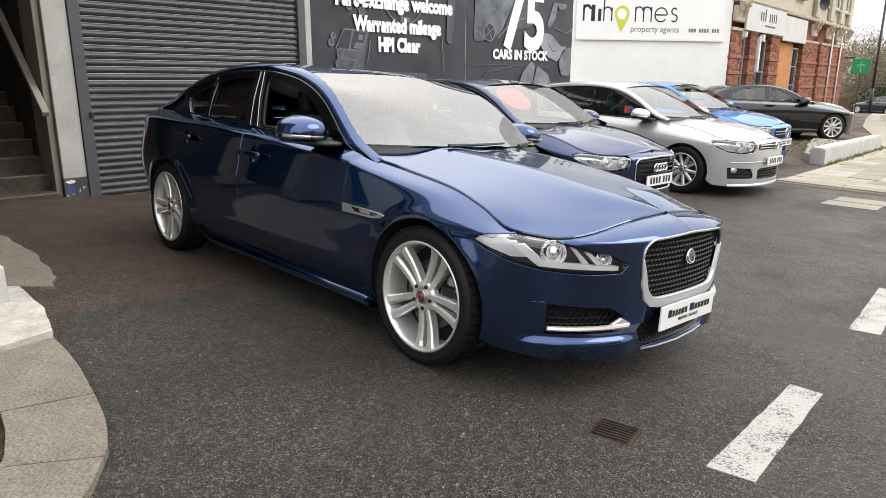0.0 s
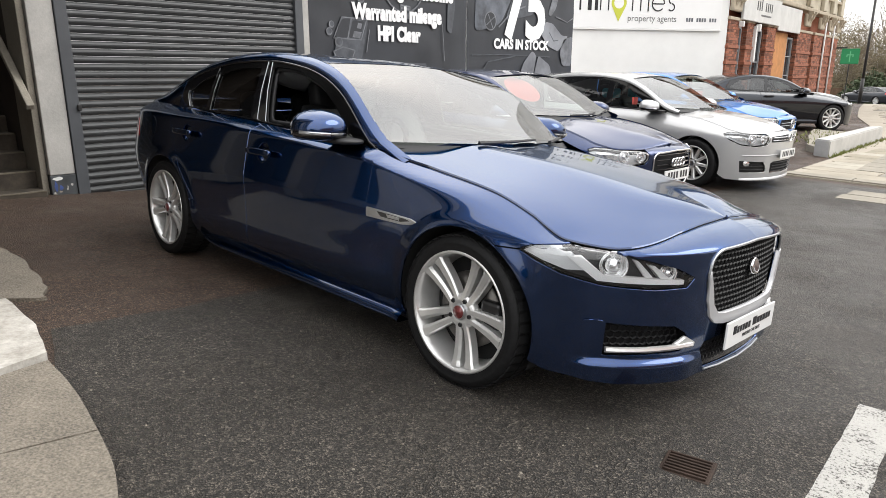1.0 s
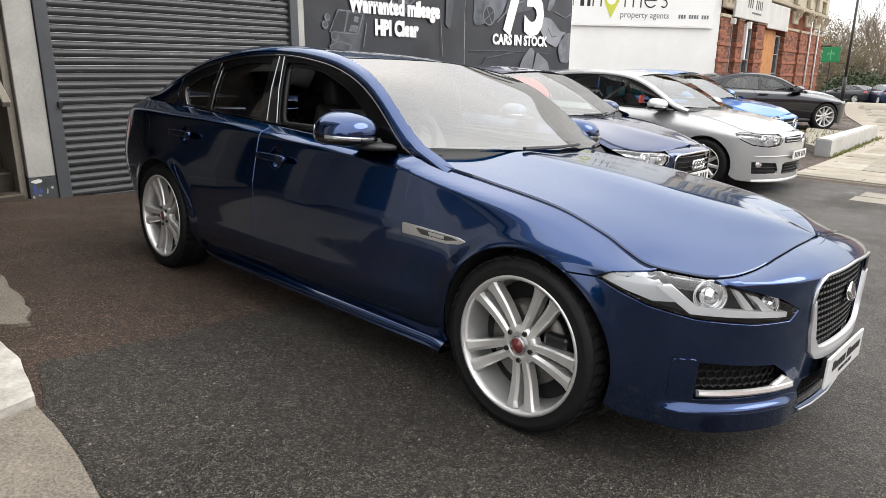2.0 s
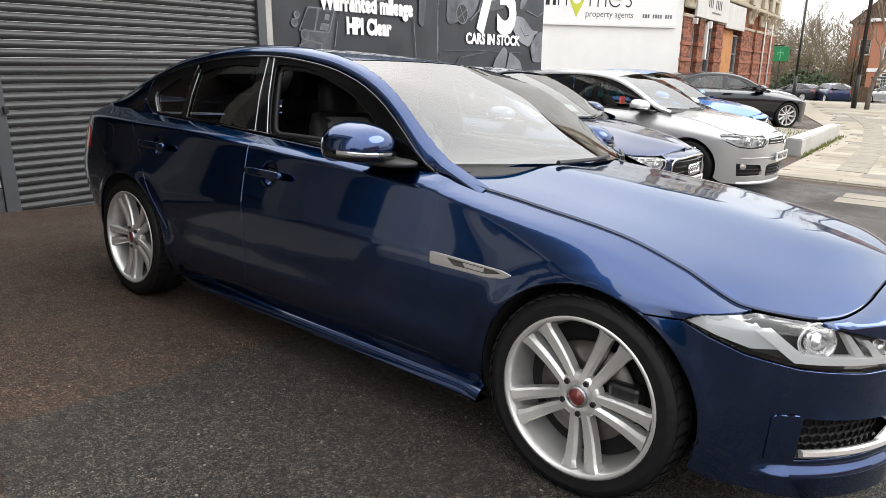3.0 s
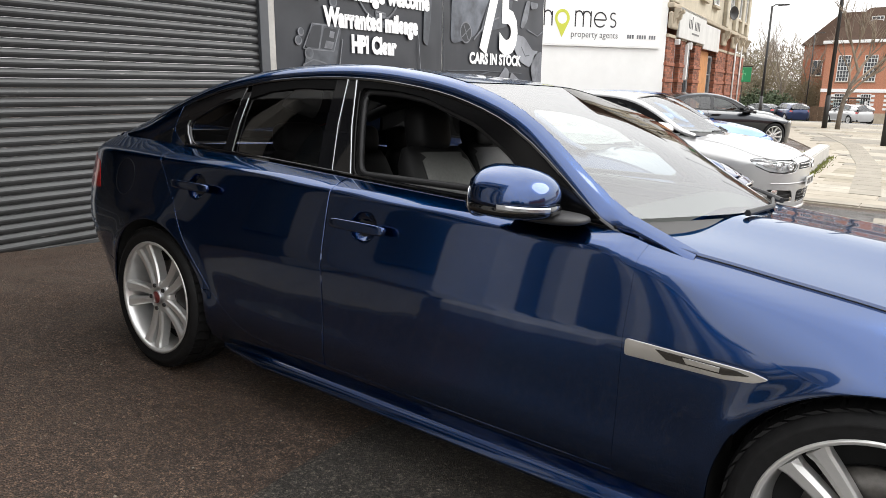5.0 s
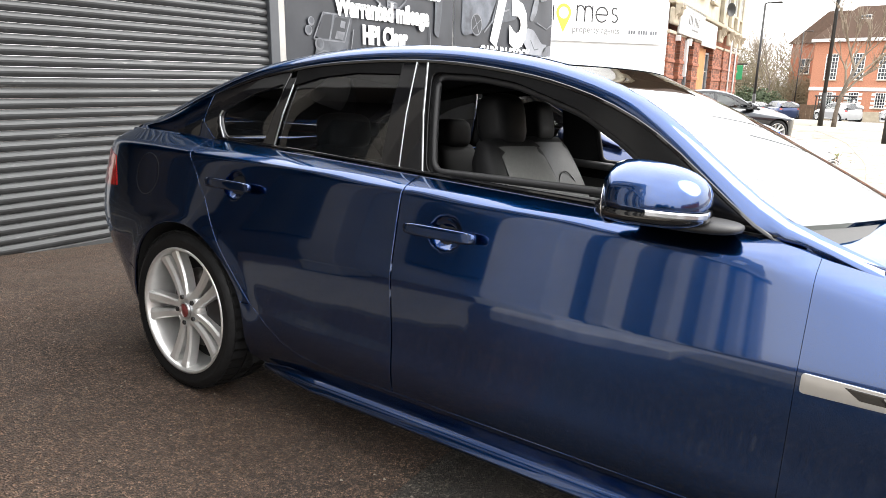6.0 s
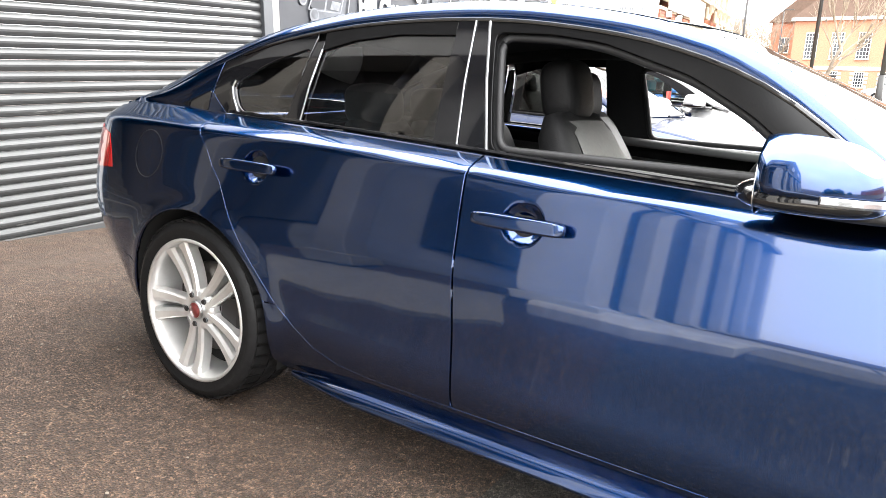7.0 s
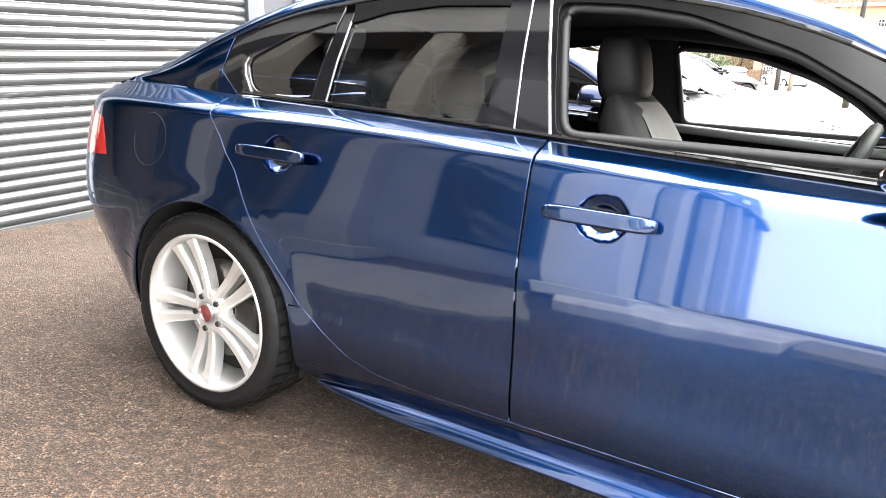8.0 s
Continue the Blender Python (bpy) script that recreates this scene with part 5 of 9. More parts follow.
SALOON_PLAN = [(-4.47, -3.82, 0.0), (-4.25, -3.812, 0.22), (-4.02, -3.78, 0.46), (-3.82, -3.715, 0.655), (-3.65, -3.61, 0.795), (-3.47, -3.458, 0.868), (-3.2, -3.198, 0.905), (-2.835, -2.835, 0.915),
               (-2.3, -2.3, 0.913), (-1.7, -1.7, 0.912), (-0.9, -0.9, 0.915), (-0.3, -0.3, 0.918), (0.0, 0.0, 0.917), (0.25, 0.25, 0.905), (0.38, 0.377, 0.88), (0.52, 0.51, 0.822),
               (0.66, 0.625, 0.735), (0.8, 0.715, 0.622), (0.95, 0.78, 0.485), (1.12, 0.822, 0.318), (1.28, 0.842, 0.155), (1.43, 0.848, 0.0)]
SALOON = {
    "plan": SALOON_PLAN,
    "crisp": (0.17, 0.08, 0.37, (-2.835, 0.0), 0.334), "spin": (radians(45), radians(25)), "blade": (-2.4, -0.375), "step": 0.024,
    "top": [(-4.47, 0.995, 0.12, 2.6), (-4.1, 0.998, 0.12, 2.6), (-3.85, 1.012, 0.13, 2.8), (-3.6, 1.036, 0.14, 3.0), (-3.4, 1.046, 0.155, 3.0), (-3.2, 1.044, 0.165, 2.8), (-3.0, 1.036, 0.17, 2.5), (-2.8, 1.028, 0.172, 2.7), (-2.4, 1.018, 0.155, 3.0), (-1.75, 0.992, 0.145, 3.3), (-1.1, 0.965, 0.14, 3.2),
            (-0.72, 0.948, 0.13, 2.8), (-0.6, 0.925, 0.14, 2.7), (-0.34, 0.885, 0.175, 1.9), (0.0, 0.838, 0.17, 1.7), (0.25, 0.774, 0.14, 1.6), (0.36, 0.737, 0.112, 1.5), (0.45, 0.709, 0.084, 1.5), (0.55, 0.7025, 0.06, 1.4), (0.64, 0.6985, 0.048, 1.4), (0.71, 0.7025, 0.054, 1.4),
            (0.8, 0.7135, 0.075, 1.5), (0.9, 0.729, 0.1, 1.5), (1.0, 0.744, 0.122, 1.6), (1.2, 0.766, 0.145, 1.7), (1.43, 0.778, 0.155, 1.7)],
    "low": [(-4.47, 0.2, 1.7), (-3.75, 0.2, 1.7), (-3.3, 0.11, 1.8), (-3.0, 0.05, 2.0), (-2.5, 0.065, 2.0), (-1.5, 0.072, 1.8), (-0.5, 0.065, 1.8), (0.3, 0.03, 2.0), (0.8, 0.02, 2.0), (1.43, 0.02, 2.0)],
    "swell": ((0.0, 0.012, 0.42), (-2.835, 0.016, 0.42)),
    "rail": [(-0.48, 0.885, 0.8), (-0.6, 0.928, 0.785), (-0.74, 0.985, 0.77), (-1.078, 1.222, 0.715), (-1.342, 1.322, 0.675), (-1.646, 1.373, 0.655), (-1.91, 1.388, 0.648), (-2.216, 1.378, 0.65), (-2.449, 1.352, 0.657), (-2.711, 1.3, 0.672), (-3.011, 1.2, 0.69), (-3.25, 1.11, 0.695), (-3.42, 1.05, 0.705)],
    "roofc": [(-1.29, 1.378), (-1.5, 1.408), (-1.95, 1.428), (-2.3, 1.42), (-2.65, 1.39), (-2.9, 1.34)],
    "paint": "blue", "housing": "plastic", "wheelbase": 2.835, "wheel_r": 0.334, "arch_r": 0.37, "rim_r": 0.262, "track": -0.0,
    "doors": (-0.622, -1.768, -2.868), "detail": True,
    "rear_door_edge": [(-2.855, 0.99), (-2.838, 0.962), (-2.788, 0.912), (-2.752, 0.863), (-2.706, 0.818), (-2.65, 0.734), (-2.58, 0.643), (-2.51, 0.555), (-2.43, 0.447), (-2.35, 0.385), (-2.267, 0.334), (-2.17, 0.303), (-2.05, 0.291), (-1.95, 0.29)],
    "bumper_split": [(-3.5, 1.03), (-3.47, 0.93), (-3.42, 0.8), (-3.385, 0.66), (-3.355, 0.55), (-3.29, 0.46)],
    "handle": ((-1.585, 0.848), (-2.545, 0.884)),
    "lamp_tip": (0.283, 0.668), "wing_tip": [(0.462, 0.7065), (0.44, 0.7045), (0.4, 0.702), (0.34, 0.694), (0.287, 0.669)], "lamp_mid": (0.8, 0.672),
    "lamp": [(0.287, 0.667), (0.34, 0.692), (0.4, 0.7), (0.44, 0.7025), (0.475, 0.7055), (0.55, 0.702), (0.62, 0.6985), (0.655, 0.6925), (0.7, 0.6815), (0.8, 0.659), (0.9, 0.632), (0.982, 0.6), (0.948, 0.566), (0.8, 0.562), (0.6, 0.574), (0.46, 0.601), (0.36, 0.636)],
    "lamp_bits": [("running_light", [(0.475, 0.664), (0.52, 0.67), (0.605, 0.608), (0.94, 0.59), (0.94, 0.573), (0.585, 0.584)], -0.012, "lamp_white"),
                  ("lamp_fin", [(0.775, 0.652), (0.8, 0.648), (0.87, 0.598), (0.83, 0.598)], -0.016, "lamp_white"),
                  ("lamp_fin", [(0.715, 0.668), (0.735, 0.664), (0.8, 0.602), (0.77, 0.602)], -0.02, "lamp_white"),
                  ("lamp_wedge", [(0.3, 0.664), (0.345, 0.688), (0.465, 0.69), (0.555, 0.618), (0.47, 0.612), (0.38, 0.636)], -0.02, "lamp_grey"), ("lamp_mask", [(0.8, 0.655), (0.9, 0.63), (0.975, 0.6), (0.945, 0.57), (0.9, 0.59), (0.83, 0.65)], -0.045, "glossblack"), ("lamp_mask", [(0.575, 0.672), (0.6, 0.676), (0.66, 0.67), (0.64, 0.612), (0.61, 0.615)], -0.04, "glossblack")],
    "lamp_bowls": ((0.645, 0.642, 0.05), (0.87, 0.617, 0.037)),
    "tail": [(-3.44, 0.915), (-3.4, 0.85), (-3.37, 0.79), (-3.5, 0.78), (-3.72, 0.775), (-3.95, 0.785), (-4.0, 0.855), (-3.75, 0.93), (-3.6, 0.945)],
    "mirror": (-0.972, 1.02),
    "bumper_half": saloon_bumper_full,
    "centre_holes": [[(1.12, 0.425), (1.085, 0.47), (1.058, 0.6), (1.068, 0.668), (1.115, 0.698), (1.43, 0.71)], [(1.14, 0.205), (1.09, 0.29), (1.11, 0.32), (1.2, 0.33), (1.43, 0.335)]],
    "side_holes": [[(0.635, 0.428), (0.92, 0.41), (0.985, 0.375), (1.02, 0.335), (0.97, 0.3), (0.635, 0.294)]],
    "grilles": [],
    "rear_half": [(-4.47, 0.29), (-3.8, 0.285), (-3.3, 0.28)] + arc(-2.835, 0.334, 0.37, 188, 163, 8) + [(-3.29, 0.46), (-3.355, 0.55), (-3.385, 0.66), (-3.42, 0.8), (-3.47, 0.93), (-3.5, 1.03), (-3.7, 1.022), (-4.0, 0.995), (-4.47, 0.985)],
    "panes": [("rear_door_glass", [(-1.955, 1.012), (-1.935, 1.31), (-2.15, 1.31), (-2.32, 1.29), (-2.438, 1.258), (-2.487, 1.025)], "tint_glass"),
              ("quarter_glass", rounded([(-2.55, 1.03), (-2.484, 1.272), (-2.66, 1.222), (-2.835, 1.14), (-2.8, 1.042)], 0.035), "tint_glass")],
    "rail_run": (-0.5, -3.42), "belt_run": (-0.82, -2.84), "belt_w": 0.011, "rail_w": 0.028, "bright_rail": True,
    "bonnet_back": -0.5, "bonnet_nose": 0.692,
    "bonnet_c": [(-0.6, 0.985), (-0.3, 0.965), (0.1, 0.925), (0.4, 0.872), (0.6, 0.818), (0.692, 0.779)], "ridge": 0.012,
    "header": -1.36, "screen_foot": -0.68, "screen_base": (-0.455, 0.985), "roofc_head": 1.378, "screen_bow": 0.012,
    "rear_header": -2.78, "rear_foot": (-3.36, -3.42, 1.085), "deck_from": -3.3, "deck_end": (-3.79, 1.035),
    "pillar": (-1.74, -1.97), "cabin_z": 0.95, "seats": (-1.18, -2.02), "wheel_gap": 0.01,
}


def saloon_frames(sh):
    """Window surrounds: the open front window's frame, the two gloss pillar covers, and the painted rear pillar."""
    top = rail_run(sh, -0.74, -1.84, 20, -0.03)
    outer = [(-0.72, sh.ztop(-0.72) + 0.006)] + top + [(-1.772, sh.ztop(-1.772) + 0.008)]
    hole = rounded([(-0.905, 0.974), (-1.12, 1.14), (-1.27, 1.222), (-1.5, 1.296), (-1.64, 1.316), (-1.818, 1.322), (-1.762, 1.003)], 0.03, 5)
    f = [("front_window_frame", outer, [hole], "frame_black"),
         ("pillar_cover", [(-1.775, 1.0), (-1.842, 1.352), (-1.885, 1.355), (-1.868, 1.002)], [], "glossblack"),
         ("pillar_cover", [(-1.876, 1.004), (-1.892, 1.355), (-1.945, 1.352), (-1.955, 1.006)], [], "glossblack"),
         ("window_divider", [(-2.49, 1.025), (-2.44, 1.29), (-2.474, 1.285), (-2.548, 1.028)], [], "glossblack"),
         ("rear_window_frame", [(-1.947, 1.312)] + rail_run(sh, -1.947, -2.445, 12, -0.03) + [(-2.438, 1.26), (-2.32, 1.292), (-2.15, 1.312)], [], "frame_black"),
         ("quarter_frame", [(-2.55, 1.022), (-2.478, 1.3)] + rail_run(sh, -2.48, -2.9, 12, -0.03) + [(-2.93, 1.1), (-2.86, 1.03)], [rounded([(-2.552, 1.032), (-2.486, 1.27), (-2.66, 1.22), (-2.832, 1.138), (-2.798, 1.044)], 0.035)], "glossblack"),
         ("rear_pillar", [(-2.865, 1.03), (-2.935, 1.1)] + rail_run(sh, -2.905, -3.42, 14, -0.006) + ztop_run(sh, -3.42, -2.9, 12, -0.004), [], "paint")]
    return f


CAR_POSE = Matrix.Translation((-0.0048, 0.0016, -0.0574)) @ pose(0, 0, 0, -3.7, 0, 0) @ pose(0, 0, 0, 0, 0.83, 0)


def build_saloon():
    spec = dict(SALOON)
    spec["track"] = 0.918
    spec["frames"] = saloon_frames(Shape(spec["plan"], spec["top"], spec["low"], spec["rail"], spec["roofc"]))
    car, sh, both = build_car("saloon_car", CAR_POSE, spec)
    tagged(car, "polished deep blue saloon with silver twin-spoke wheels, driver window open", "car")
    S1 = sh.s1
    # honeycomb grille: hexagonal bars over a dark backing
    def honeycomb(poly, cell, lift, name):
        full = both(poly) if poly[-1][0] > S1 - 0.02 else poly
        skin("grille_backing", full, sh.side, M["gap"], car, step=0.08, gap=0, flange=0, lift=-0.06, side=-1)
        pa = np.array(full)
        bm = bmesh.new()
        r = cell / math.sqrt(3)
        rows = int((pa[:, 1].max() - pa[:, 1].min()) / (r * 1.5)) + 2
        cols = int((pa[:, 0].max() - pa[:, 0].min()) / cell) + 2
        seen = set()
        for i in range(rows):
            for j in range(cols):
                cx, cz = pa[:, 0].min() + (j + 0.5 * (i % 2)) * cell, pa[:, 1].min() + i * r * 1.5
                hexa = [(cx + r * 1.18 * math.sin(k * math.pi / 3), cz + r * math.cos(k * math.pi / 3)) for k in range(6)]
                for k in range(3):
                    a, b = hexa[k], hexa[k + 1]
                    if not inside(np.array([a, b]), full).all():
                        continue
                    p = sh.side(np.array([a[0], b[0]]), np.array([a[1], b[1]]))
                    q = []
                    for (x, y, z), s in zip(p, (a[0], b[0])):
                        d = Vector((1, 0.35 * (s < S1) * (S1 - s) - 0.35 * (s > S1) * (s - S1), 0)).normalized()
                        q.append(Vector((x, -y, z)) - Vector((d.x, -d.y, 0)) * lift)
                    tube(bm, q, 0.0045, sides=4)
        part(name, bm, M["mesh_black"], car, "black honeycomb grille mesh")
    gr, low = SALOON["centre_holes"]
    honeycomb(gr, 0.027, 0.022, "grille_mesh")
    honeycomb(low, 0.027, 0.03, "lower_grille_mesh")
    fog = SALOON["side_holes"][0]
    for q in (fog, [(2 * S1 - s, z) for s, z in fog]):
        honeycomb(q, 0.03, 0.035, "bumper_vent_mesh")
    # bright surround, broad along the lower edge
    path = both(gr)
    def run(pts, lift=0.004):
        out = []
        for s, z in pts:
            p = sh.side(s, z)[0]
            out.append((p[0] + lift, -p[1], p[2]))
        return out
    lower = rounded(both(gr), 0.03, 3)
    dense = resample(lower, 0.02)
    strip("grille_surround", run(dense + dense[:1], 0.002), 0.011, 0.006, M["satin"], car, "satin silver grille surround", normal=(1, 0, 0.15))
    shell = [(1.057, 0.6), (1.072, 0.5), (1.1, 0.43), (1.14, 0.398), (1.2, 0.388), (1.43, 0.385)]
    inner = [(1.43, 0.432), (1.2, 0.432), (1.15, 0.44), (1.112, 0.48), (1.085, 0.56), (1.062, 0.62)]
    def bothc(a, b):
        return a + [(2 * S1 - s, z) for s, z in a[::-1][1:]] + [(2 * S1 - s, z) for s, z in b[::-1]] + b[1:]
    skin("grille_chin", bothc(shell, inner), sh.side, M["silver_trim"], car, step=0.03, gap=0, flange=0.02, lift=0.012, side=-1, label="broad satin silver grille chin")
    ob = lathe("nose_badge", [(0.036, 0), (0.036, 0.012), (0.031, 0.016), (0.027, 0.012), (0, 0.014)], M["chrome"], car, 32, "round bright nose badge")
    c = sh.side(S1, 0.6)[0]
    ob.matrix_local = Matrix.Translation((c[0] - 0.01, 0, 0.595)) @ Euler((0, 0, radians(-90))).to_matrix().to_4x4() @ Euler((radians(12), 0, 0)).to_matrix().to_4x4()
    ob = lathe("badge_face", [(0.026, 0.016), (0, 0.018)], M["badge_dark"], car, 24, "dark red badge face")
    ob.matrix_local = Matrix.Translation((c[0] - 0.01, 0, 0.595)) @ Euler((0, 0, radians(-90))).to_matrix().to_4x4() @ Euler((radians(12), 0, 0)).to_matrix().to_4x4()
    # show plate of the dealer
    pl = box_part("show_plate", (0.862, -0.262, 0.285), (0.872, 0.262, 0.398), M["plate_white"], car, 0.003, "white show plate with black lettering")
    box_part("plate_holder", (0.835, -0.2, 0.3), (0.861, 0.2, 0.385), M["plastic"], car, 0.004)
    face = pose(0.8735, 0, 0, 90, 0, 90)
    words("plate_line", "PRESTIGE CAR SALES", 0.021, M["ink"], face @ pose(0, 0.31, 0), pl, depth=0.0006)
    x = -0.2
    for wdt, hgt in ((0.032, 0.036), (0.02, 0.028), (0.02, 0.028), (0.02, 0.028), (0.026, 0.028), (0.022, 0.028), (0.0, 0), (0.04, 0.036), (0.028, 0.028), (0.022, 0.028), (0.028, 0.028), (0.024, 0.028), (0.02, 0.028)):
        if wdt:
            box_part("name_bar", (0.8725, x, 0.338), (0.8738, x + wdt, 0.338 + hgt), M["ink"], pl)
        x += wdt + 0.008 if wdt else 0.02
    # bright blades across the bumper vents
    for sg in (1, -1):
        pts = []
        for t in np.linspace(0, 1, 12):
            s = 0.64 + 0.385 * t
            p = sh.side(s, 0.315)[0]
            pts.append((p[0] + 0.006, -sg * p[1] * 1.005, 0.322 + 0.004 * t))
        strip("vent_blade", pts, 0.022, 0.012, M["alloy"], car, "satin silver bumper blade", normal=(0.8, -sg * 0.5, 0.3))
        bl = [(0.93, 0.333), (0.985, 0.362), (1.035, 0.335), (1.03, 0.318), (0.94, 0.313)]
        skin("blade_tip", bl if sg > 0 else [(2 * S1 - s, z) for s, z in bl], sh.side, M["alloy"], car, step=0.03, gap=0, flange=0.02, lift=0.01, side=-1)
        fn = [(0.55, 0.29), (0.55, 0.435), (0.628, 0.438), (0.628, 0.29)]
        skin("corner_vent", rounded(fn if sg > 0 else [(2 * S1 - s, z) for s, z in fn], 0.015), sh.side, M["blue"], car, step=0.03, gap=0, flange=0.012, lift=0.007, side=-1)
    pts = run(both([(1.14, 0.195), (1.25, 0.19), (1.43, 0.187)]), 0.004)
    strip("lower_trim", pts, 0.008, 0.004, M["satin"], car, "thin bright lower trim", normal=(1, 0, 0))
    # side vents behind the front wheels
    for sd in (-1, 1):
        v = [(-0.612, 0.69), (-0.612, 0.645), (-0.36, 0.648), (-0.29, 0.658), (-0.258, 0.674), (-0.3, 0.683)]
        vb = skin("side_vent", rounded(v, 0.008, 2), sh.side, M["satin"], car, step=0.03, gap=0, flange=0.01, lift=0.006, side=sd, label="satin silver side vent")
        skin("vent_slot", [(-0.53, 0.681), (-0.5, 0.66), (-0.36, 0.66), (-0.3, 0.672), (-0.33, 0.678)], sh.side, M["glossblack"], vb, step=0.03, gap=0, flange=0.003, lift=0.008, side=sd)
        skin("vent_mark", [(-0.46, 0.678), (-0.45, 0.664), (-0.37, 0.664), (-0.37, 0.676)], sh.side, M["satin"], vb, step=0.03, gap=0, flange=0.003, lift=0.0095, side=sd)
    # thin bright edges on the pillar covers and the quarter glass, rubber round the open window
    for sd in (-1, 1):
        def along(pts, lift=0.003):
            q = sh.upper(np.array([p[0] for p in pts]), np.array([p[1] for p in pts]))
            return [(a, sd * (b + lift), c) for a, b, c in q]
        for pts, wd in (([(-1.872, 1.004), (-1.88, 1.18), (-1.888, 1.352)], 0.005), ([(-1.776, 1.004), (-1.81, 1.18), (-1.843, 1.35)], 0.008), ([(-2.487, 1.03), (-2.463, 1.15), (-2.441, 1.262)], 0.006)):
            strip("pillar_edge", along(pts), wd, 0.003, M["satin"], car, "thin bright pillar edge", normal=(0, sd, 0.2))
        strip("quarter_edge", along([(-2.802, 1.042), (-2.828, 1.09), (-2.835, 1.125), (-2.822, 1.147)]), 0.011, 0.004, M["satin"], car, "bright quarter glass edge", normal=(0, sd, 0.2), taper=0.3)
        loop = resample(rounded([(-0.96, 1.005), (-1.13, 1.136), (-1.27, 1.212), (-1.5, 1.285), (-1.64, 1.304), (-1.806, 1.31), (-1.752, 1.005)], 0.04, 5), 0.03)
        bm = bmesh.new()
        tube(bm, along(loop + loop[:1], -0.03), 0.012, sides=8)
        part("window_seal", bm, M["plastic"], car, "black rubber window seal", smooth=True)
        # cloth-covered inner roof rail
        xs = np.linspace(-0.85, -2.95, 24)
        r3 = sh.rail3(xs)
        bm = bmesh.new()
        tube(bm, [(a, sd * (b - 0.05), c - 0.018) for a, b, c in r3], 0.032, sides=8)
        part("inner_roof_rail", bm, M["headliner"], car, "black cloth-covered inner roof rail", smooth=True)
        skin("pillar_insert", rounded([(-2.94, 1.108), (-3.1, 1.048), (-2.955, 1.034)], 0.012, 3), sh.upper, M["glossblack"], car, step=0.02, gap=0, flange=0.003, lift=0.003, side=sd, label="gloss black pillar insert")
    # fuel flap on the driver's side
    lathe_pts = arc(-3.115, 0.868, 0.085, 0, 345, 30)
    ring = [tuple(sh.side(s, z)[0] * np.array([1, -1, 1])) for s, z in lathe_pts + lathe_pts[:1]]
    bm = bmesh.new()
    tube(bm, ring, 0.0012, sides=5)
    part("fuel_flap_gap", bm, M["gap"], car, "round fuel flap outline")
    # boot lip and roof fin
    fin = bmesh.new()
    tube(fin, [(-2.62, 0, 1.39), (-2.72, 0, 1.43), (-2.78, 0, 1.435)], 0.03, 0.004, 8, 0.4)
    part("roof_fin", fin, M["blue"], car, smooth=True)
    return car


build_saloon()


# ---- ground ----
def ground_z(x, y):
    """Height of the sloping forecourt: it falls away from the side door and flattens towards the street."""
    x, y = np.asarray(x, float), np.asarray(y, float)
    def soft(v, lo, hi, k):
        a = lo + k * np.logaddexp(0, (v - lo) / k)
        return hi - k * np.logaddexp(0, (hi - a) / k)
    yy = soft(y, -2.6, 1.6, 0.25)
    xx = soft(x, -7.0, 2.5, 0.5)
    return -0.0555 - 0.0145 * xx - 0.0647 * yy - 0.011 * np.clip(y - 1.6, 0, 6) - 0.04 * np.clip(y - 33, 0, 45)


def gz(x, y):
    return float(ground_z(x, y))


def ground_patch(name, poly, mat, lift, step=0.25, label="", thick=0.0, category="", parent=None, kind="structure", ragged=0.0):
    """A piece laid on the ground's slope, its edges running down into it."""
    def surf(u, v):
        return np.stack([u, v, ground_z(u, v) + lift], 1)
    pts = resample(poly, step * 0.5)
    if ragged:
        pts = [(u + ragged * noise.noise((u * 9, v * 9, 0.3)), v + ragged * noise.noise((u * 9, v * 9, 7.1))) for u, v in pts]
    ob = skin(name, pts, lambda u, v: surf(u, v) * np.array([1, 1, 1]), mat, parent, step=step, gap=0, flange=thick, side=1)
    me = ob.data
    if sum(p.normal.z * p.area for p in me.polygons) < 0:
        me.flip_normals()
    if kind:
        tagged(ob, label, category, kind=kind)
    return ob


def build_ground():
    xs = np.concatenate([[-900, -300, -120, -60, -30, -18, -12], np.linspace(-8, 9, 110), [14, 22, 40, 90, 300, 900]])
    ys = np.concatenate([[-900, -300, -100, -40, -20, -12, -8], np.linspace(-6, 24, 150), [28, 33, 45, 60, 78, 120, 300, 900]])
    gx, gy = np.meshgrid(xs, ys, indexing="ij")
    ob = sheet("ground", np.stack([gx, gy, ground_z(gx, gy)], 2), M["tarmac"])
    if sum(p.normal.z for p in ob.data.polygons) < 0:
        ob.data.flip_normals()
    tagged(ob, "worn damp brown-grey tarmac forecourt sloping gently", "ground", kind="structure")


build_ground()


